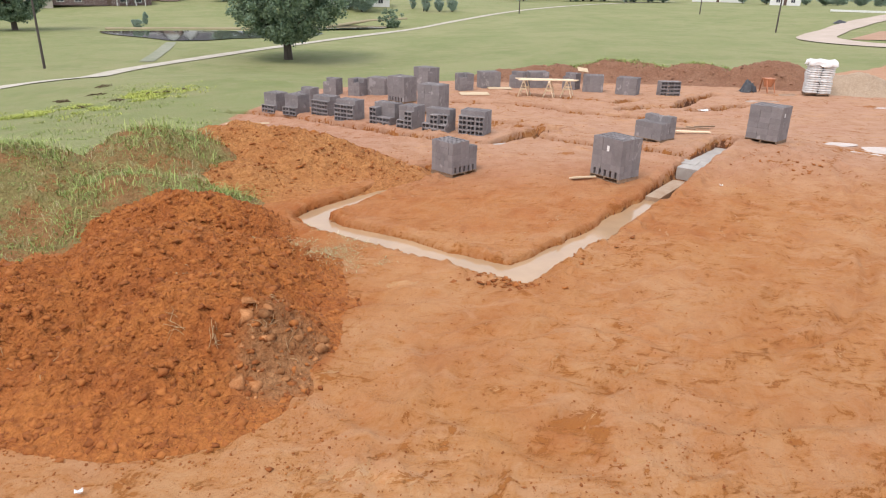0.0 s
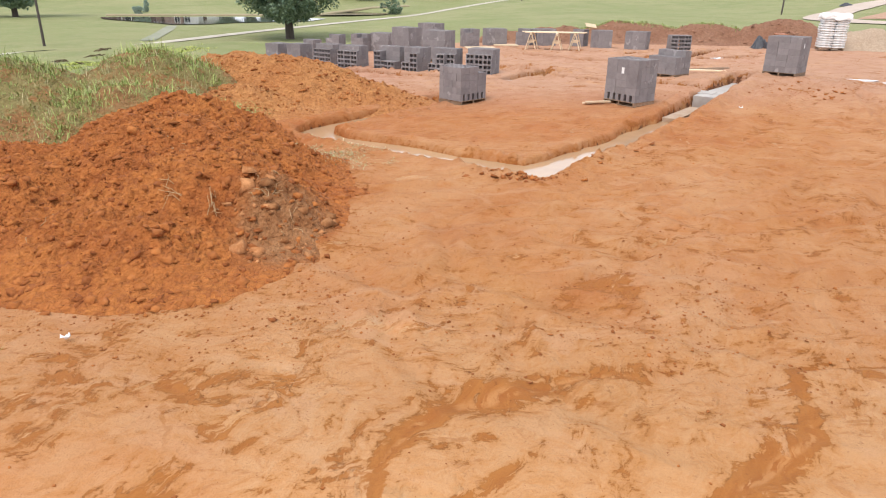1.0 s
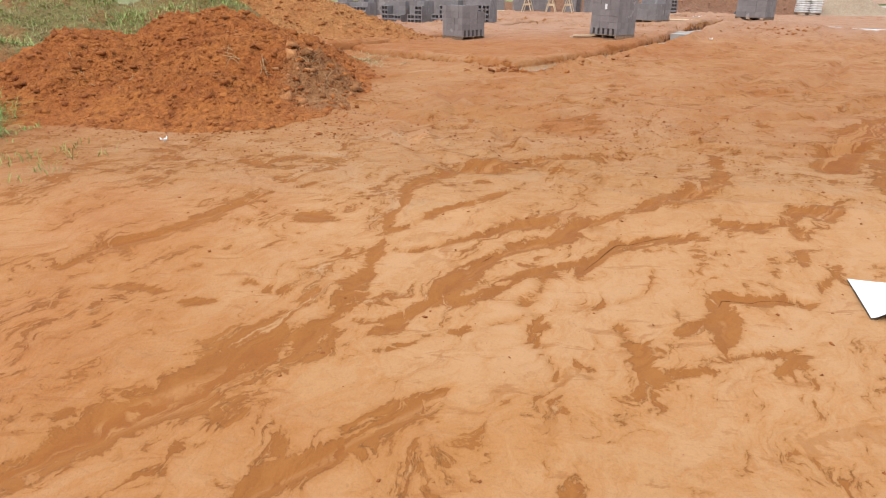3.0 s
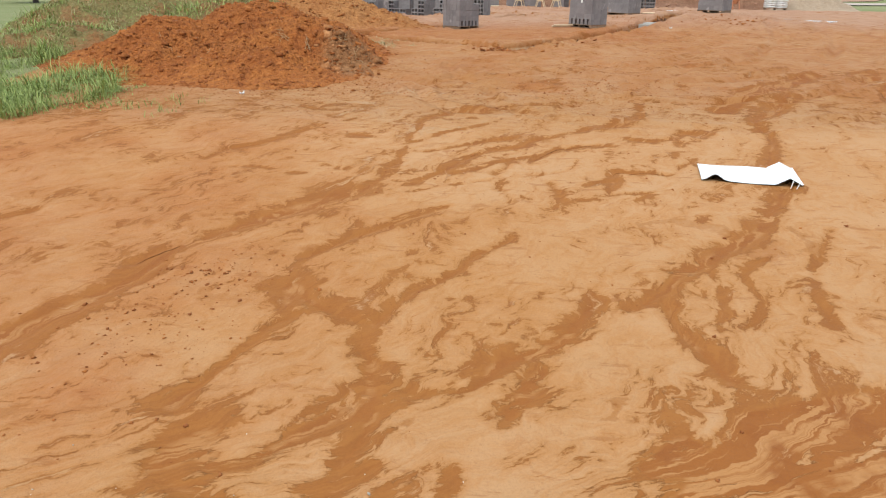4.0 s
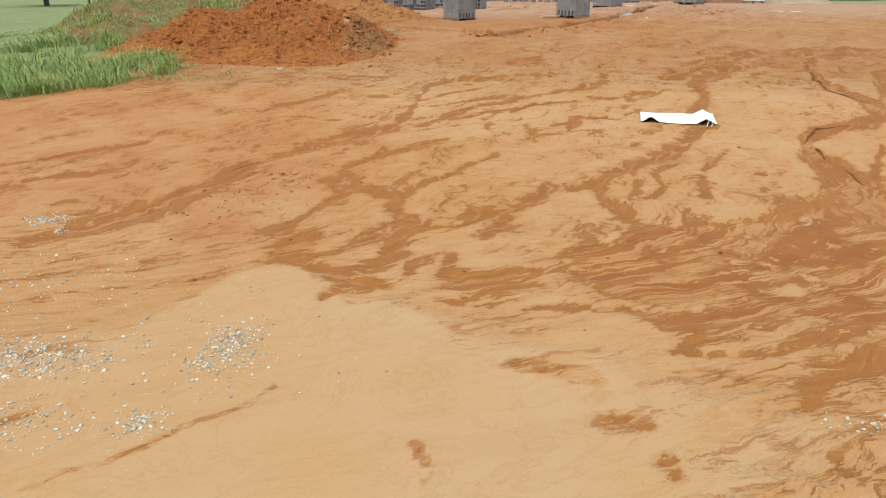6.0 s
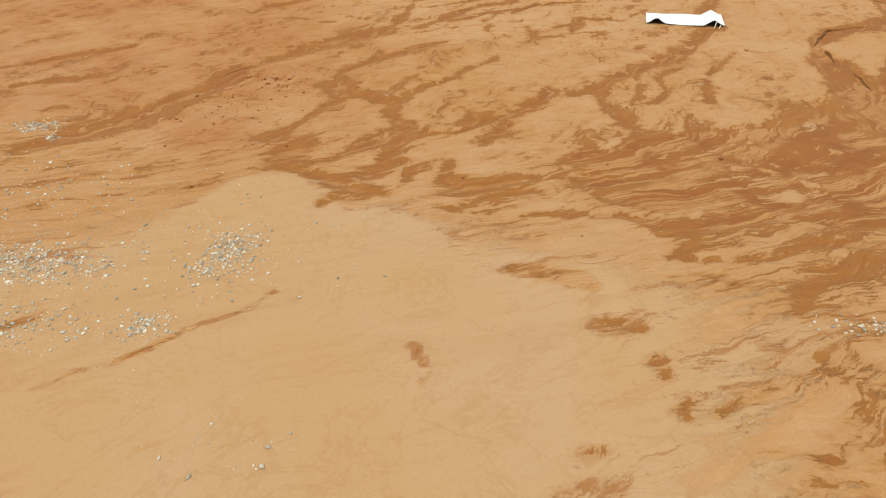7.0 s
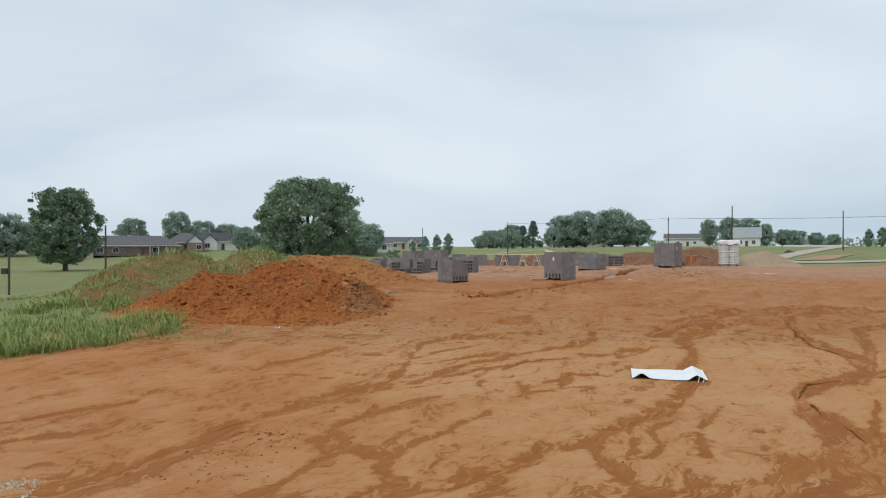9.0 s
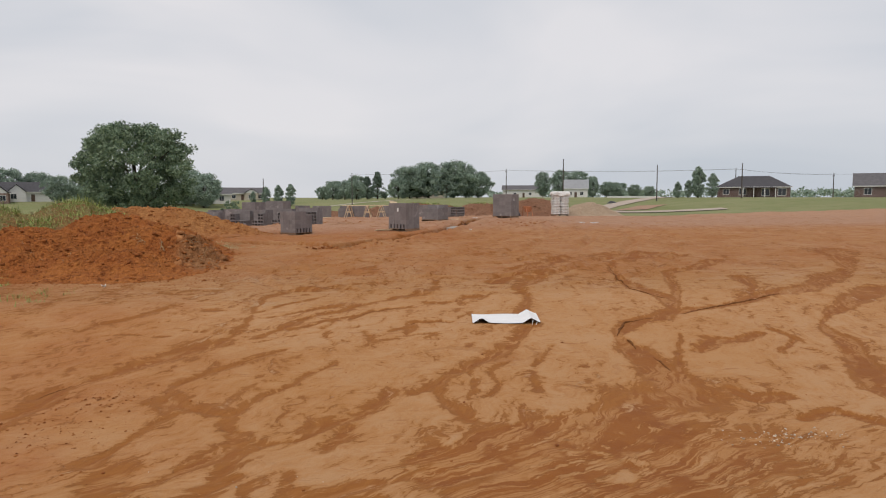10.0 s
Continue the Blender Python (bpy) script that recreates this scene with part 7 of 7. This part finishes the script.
W3 = [(-6.5, 0.9, 1.4, 1.3), (-3.0, 0.9, 1.4, 1.3), (3.2, 0.9, 1.4, 1.3), (6.8, 0.9, 1.4, 1.3)]
house("long dark brick ranch house with a grey hip roof", -97.2, 182, 30, 24, 10, 2.9, 2.9, True, BRICK_RED, SHINGLE, [(-9, 0.9, 1.6, 1.3), (-5, 0.9, 1.4, 1.3), (5.5, 0.9, 1.8, 1.4), (8.8, 0.9, 1.6, 1.4)], 2.0, porch=(7, 7.0))
house("small tan garage house with a grey roof", -108.5, 172, 32, 8, 8, 2.8, 2.2, True, TAN_SIDING, SHINGLE, [(0, 0.2, 3.2, 2.2)])
house("pinkish brick house with a steep gable", -89.4, 199, 26, 11, 9, 2.9, 3.0, True, BRICK_TAN, SHINGLE, [(-3.4, 0.8, 1.3, 1.4), (3.6, 0.8, 1.3, 1.4)], 0.0, wing=(2.6, 4.6, 2.0))
house("white house with a dark roof and front gable", -83.1, 214, 24, 15, 9, 2.9, 3.0, False, SIDING, DARK_SHINGLE, [(-5.0, 0.9, 1.4, 1.4), (4.8, 0.9, 1.4, 1.4)], 0.0, wing=(-4.2, 4.6, 2.2))
house("long white ranch house with a grey roof and porch", -32.5, 196, 8, 18, 9, 2.8, 1.9, False, SIDING, SHINGLE, [(-6.4, 0.9, 1.6, 1.4), (-2.8, 0.9, 1.4, 1.3), (3.4, 0.9, 1.6, 1.3), (6.6, 0.9, 1.2, 1.3)], 0.4, porch=(-4.2, 6.0), wing=(-6.4, 4.6, 1.6))
house("tan house with a grey gable roof", -26.6, 264, 4, 15, 9, 2.9, 2.2, False, TAN_SIDING, SHINGLE, W3[:2] + W3[2:], 0.2, wing=(3.6, 5.0, 1.5))
house("grey house half hidden by trees", 55.0, 307, -10, 16, 12, 4.2, 3.4, False, TAN_SIDING, SHINGLE, [(-3.4, 0.9, 1.4, 1.4), (3.4, 0.9, 1.4, 1.4)], 0.0)
house("long white outbuilding with a grey roof", 99.0, 297, -18, 19.5, 10.5, 3.6, 2.2, False, SIDING, SHINGLE, [(-4.0, 1.2, 1.2, 1.0), (3.0, 1.2, 1.2, 1.0)], 0.0)
house("barn-like white house with a pale metal roof", 107.5, 253.5, -22, 9.5, 10, 3.6, 3.8, False, SIDING, METAL_ROOF, [(-2.2, 1.0, 1.2, 1.3), (2.4, 1.0, 1.2, 1.3)], 0.0)
house("dark brick ranch house with a hip roof and white windows", 117.0, 152, -37, 17.5, 11, 2.8, 3.0, True, BRICK_RED, DARK_SHINGLE, [(-2.5, 0.8, 1.6, 1.5), (3.0, 0.6, 1.8, 1.7), (6.8, 0.6, 1.8, 1.7), (-6.5, 0.9, 1.4, 1.3)], 0.3, porch=(1.5, 8.0))
house("red brick house with a white gable end", 141.5, 134, -42, 14, 11, 2.9, 3.3, False, BRICK_RED, SHINGLE, [(-4.2, 0.8, 1.5, 1.5), (3.0, 0.8, 1.5, 1.5)], 0.0, wing=(5.0, 5.0, 2.0))

# ---- utility poles and wires ----
def utility_pole(x, y, height, cross, turn=0.0, lean=0.0):
    root = thing("utility_pole", "weathered dark wooden utility pole", "utility pole", pose(x, y, at_ground(x, y) - 0.4, lean, 0, turn), "utility poles")
    v, f = tube([(0, 0, 0), (0, 0, height * 0.5), (0, 0, height + 0.4)], [0.14, 0.12, 0.095], 10)
    part("shaft", arrays("shaft", v, f, True), POLE_WOOD, root)
    if cross:
        part("crossarm", boxes((-1.1, -0.06, height - 0.5, 1.1, 0.06, height - 0.38)), POLE_WOOD, root)
        for k in (-1.0, 0.0, 1.0):
            part("insulator", boxes((k - 0.04, -0.04, height - 0.38, k + 0.04, 0.04, height - 0.22), bevel=0.01), STEEL, root)
    return root


LINE = [(11.0, 176.0, 8.9, True), (56.4, 181.2, 9.8, True), (121.6, 166.7, 8.6, True), (141.2, 151.5, 6.7, True)]
for x, y, h, cross in LINE:
    utility_pole(x, y, h, cross, 60)
for x, y, h in ((-13.1, 184.0, 7.7), (53.5, 127.8, 10.9), (81.4, 138.6, 8.6), (94.4, 124.7, 7.8), (-42.9, 67.6, 7.3)):
    utility_pole(x, y, h, False)


def wire(a, b, sag):
    pts = []
    for i in range(15):
        s = i / 14
        p = Vector(a).lerp(Vector(b), s)
        p.z -= sag * 4 * s * (1 - s)
        pts.append(p)
    v, f = tube(pts, [0.022] * 15, 4)
    return tagged(part("overhead_wire", arrays("overhead_wire", v, f), WIRE), "thin black overhead wire between poles", "wire", "overhead wires")


def pole_top(p, d=0.0):
    return (p[0] + d, p[1], at_ground(p[0], p[1]) + p[2] - 0.35)


for a, b in zip(LINE[1:-1], LINE[2:]):
    wire(pole_top(a), pole_top(b), 0.5)
    wire(pole_top(a, 0.9), pole_top(b, 0.9), 0.6)
wire(pole_top(LINE[-1]), (190, 120, 8.0), 0.4)
wire(pole_top(LINE[0]), pole_top(LINE[1]), 0.5)


def meter_post():
    x, y = -19.9, 17.9
    root = thing("meter_post", "short dark post with a black meter box", "post", pose(x, y, at_ground(x, y) - 0.1))
    part("post", boxes((-0.035, -0.035, 0, 0.035, 0.035, 1.95), bevel=0.008), POLE_WOOD, root)
    part("meter_box", boxes((-0.30, -0.10, 0.98, -0.03, 0.10, 1.24), bevel=0.02), SHEET_BLACK, root)
    return root


meter_post()

# ---- tracks, pond, far odds and ends ----
def track(name, pts, half, label, lift=0.07, material=None):
    """A road strip that lies on the land."""
    fine = []
    for (ax, ay), (bx, by) in zip(pts[:-1], pts[1:]):
        n = max(int(math.hypot(bx - ax, by - ay) / 2.0), 1)
        fine += [(ax + (bx - ax) * k / n, ay + (by - ay) * k / n) for k in range(n)]
    fine.append(pts[-1])
    fine = np.array(fine)
    for _ in range(6):
        fine[1:-1] = (fine[:-2] + 2 * fine[1:-1] + fine[2:]) / 4
    d = np.gradient(fine, axis=0)
    d /= np.linalg.norm(d, axis=1)[:, None]
    side = np.stack([-d[:, 1], d[:, 0]], -1)
    wob = half * (1 + 0.08 * np.sin(np.arange(len(fine)) * 0.31) + 0.05 * np.sin(np.arange(len(fine)) * 0.83 + 1))
    rows = [fine + side * (wob * k)[:, None] for k in (-1, -0.5, 0, 0.5, 1)]
    p = np.stack(rows, 1).reshape(-1, 2)
    v = np.stack([p[:, 0], p[:, 1], land(p[:, 0], p[:, 1]) + lift], -1)
    f = [(5 * i + k, 5 * i + k + 1, 5 * (i + 1) + k + 1, 5 * (i + 1) + k) for i in range(len(fine) - 1) for k in range(4)]
    return tagged(part(name, arrays(name, v, [q[::-1] for q in f], True), material or ROAD_GRAVEL), label, "track", kind="structure")


track("road", [(-42, 30), (-35, 39), (-30.9, 43), (-29.8, 45.5), (-30.6, 49), (-33.3, 55), (-35.6, 60.3), (-35.3, 66.2), (-33.9, 73.2), (-31.9, 81.1), (-29.8, 90.7), (-26.4, 101.9), (-22.2, 116.5), (-15.3, 138), (-6.9, 156.5), (18.6, 197), (39, 228), (80, 290)], 0.95, "pale grass-edged gravel track across the pasture")
track("spillway", [(-36.2, 75.5), (-38.8, 84.5), (-41.5, 93), (-44.2, 101)], 0.75, "narrow pale stony spillway running down from the pond", 0.06, plain("stony_spillway", (0.27, 0.27, 0.20), (0.20, 0.22, 0.14), 0.8, 0.95, 0.4, 14))
DRIVE = plain("pinkish_gravel_drive", (0.49, 0.40, 0.33), (0.41, 0.33, 0.26), 0.3, 0.95, 0.3, 10)
track("road", [(112, 184), (92, 160), (73, 139.5), (60, 123), (53, 113), (52.5, 105), (55, 98), (60, 94), (68, 91)], 2.8, "pale gravel drive curving past the site", 0.12, DRIVE)
track("bare_soil", [(59, 107), (64, 113), (70, 119)], 2.8, "bare red earth inside the bend of the drive", 0.10, plain("bare_red_earth", (0.40, 0.24, 0.155), (0.34, 0.20, 0.12), 0.5, 0.95, 0.3, 12))


def pond(name, pts, z, label):
    bm = bmesh.new()
    bm.faces.new([bm.verts.new((x, y, z)) for x, y in pts])
    bmesh.ops.recalc_face_normals(bm, faces=bm.faces)
    if sum(f.normal.z for f in bm.faces) < 0:
        bmesh.ops.reverse_faces(bm, faces=bm.faces)
    return tagged(part(name, bm, POND_WATER), label, "pond", kind="structure")


PZ = at_ground(-45, 115) + 0.12
pond("water", [(-61.4, 114), (-57.5, 111), (-51, 107.4), (-45, 102.8), (-40.5, 105), (-38, 110), (-33, 114), (-28, 118), (-27, 126), (-34, 128), (-46, 127), (-58, 122), (-64, 118)], PZ, "still grey farm pond reflecting the sky")
pond("water", [(-30, 135), (-24, 138), (-18.5, 143), (-17, 150), (-20, 157), (-27, 156), (-32, 150)], at_ground(-24, 146) + 0.14, "narrow arm of the farm pond behind the oak")


def dirt_bank(name, pts, half, h, label, material):
    fine = np.array(pts, float)
    v, f = tube([(x, y, at_ground(x, y) + h * 0.2) for x, y in fine], [half] * len(fine), 8)
    v = [(x, y, at_ground(x, y) + (z - at_ground(x, y)) * h / half) for x, y, z in v]
    return tagged(part(name, arrays(name, v, f, True), material), label, "earth bank")


dirt_bank("pond_bank", [(-66, 124), (-56, 129), (-44, 133), (-32, 135), (-24, 160), (-16, 166)], 0.8, 0.35, "low earth lip with dry grass along the pond", plain("dry_pond_bank", (0.24, 0.22, 0.12), (0.33, 0.26, 0.16), 0.8, 0.9, 0.4, 12))
tarp_heap(72.2, 143.4, 1.3, 0.8, 0.55, 4, "low dark covered heap beside the gravel drive")
board("white_beam", 15.0, 0.7, 0.45, TRIM, pose(95.0, 178.0, at_ground(95, 178) + 0.05, 0, 0, -26), "long white pipe lying in the far grass", "", "pipe")


DEAD_BRUSH = plain("dead_brush", (0.17, 0.13, 0.075), (0.10, 0.075, 0.045), 5.0, 0.95, 0.3, 30, spec=0.15)


def brush_pile(x, y, spread, turn, count, label):
    """Dark broken twigs and clumps of dead weed that lie in the grass."""
    g = np.random.default_rng(int(abs(x * 31 + y * 7)))
    c, q = math.cos(radians(turn)), math.sin(radians(turn))
    pieces = []
    for _ in range(count):
        u, w = g.normal(0, spread), g.normal(0, spread * 0.32)
        px, py, a, l = x + u * c - w * q, y + u * q + w * c, g.uniform(0, 6.28), g.uniform(0.10, 0.34)
        z = at_ground(px, py) + g.uniform(0.02, 0.10)
        dx, dy, dz = math.cos(a) * l, math.sin(a) * l, g.uniform(-0.05, 0.10)
        r = g.uniform(0.010, 0.030)
        pieces.append(tube([(px - dx, py - dy, z - dz), (px + g.normal(0, 0.03), py + g.normal(0, 0.03), z + 0.04), (px + dx, py + dy, z + dz)], [r, r * 1.3, r * 0.5], 5))
    v, f = join(pieces)
    return tagged(part("brush_pile", arrays("brush_pile", v, f), DEAD_BRUSH), label, "brush", "brush in the grass")


for x, y, spread, turn, count in ((-22.5, 36.4, 0.20, 5, 30), (-22.6, 41.1, 0.22, 20, 12), (-21.6, 38.2, 0.26, -10, 10), (-18.9, 35.4, 0.25, 15, 8), (-17.4, 37.9, 0.45, 30, 9), (-19.9, 33.4, 0.24, 40, 8)):
    brush_pile(x, y, spread, turn, count, "dark dead brush lying in the pasture grass")
# yellow-green weeds in the wet hollow behind the bank
YELLOW_BLADE = leaf_material("yellow_green_blade", (0.30, 0.36, 0.060), (0.50, 0.52, 0.120))
t = rng.random(1200)
x, y = -22.4 + 5.4 * t + rng.normal(0, 0.9, 1200), 29.5 + 8.6 * t + rng.normal(0, 1.0, 1200)
keep = fbm(x * 0.5, y * 0.5, 3, 69) > -0.06
c = tufts(rng, np.stack([x[keep], y[keep], np.zeros(keep.sum())], -1), 14, 0.16)
c[:, 2] = land(c[:, 0], c[:, 1])
tagged(part("weeds", blades("weeds", c, rng.uniform(0.05, 0.20, len(c)), rng, 0.014, 1.2), YELLOW_BLADE), "yellow-green weeds in the damp hollow of the pasture", "weeds", kind="stuff")
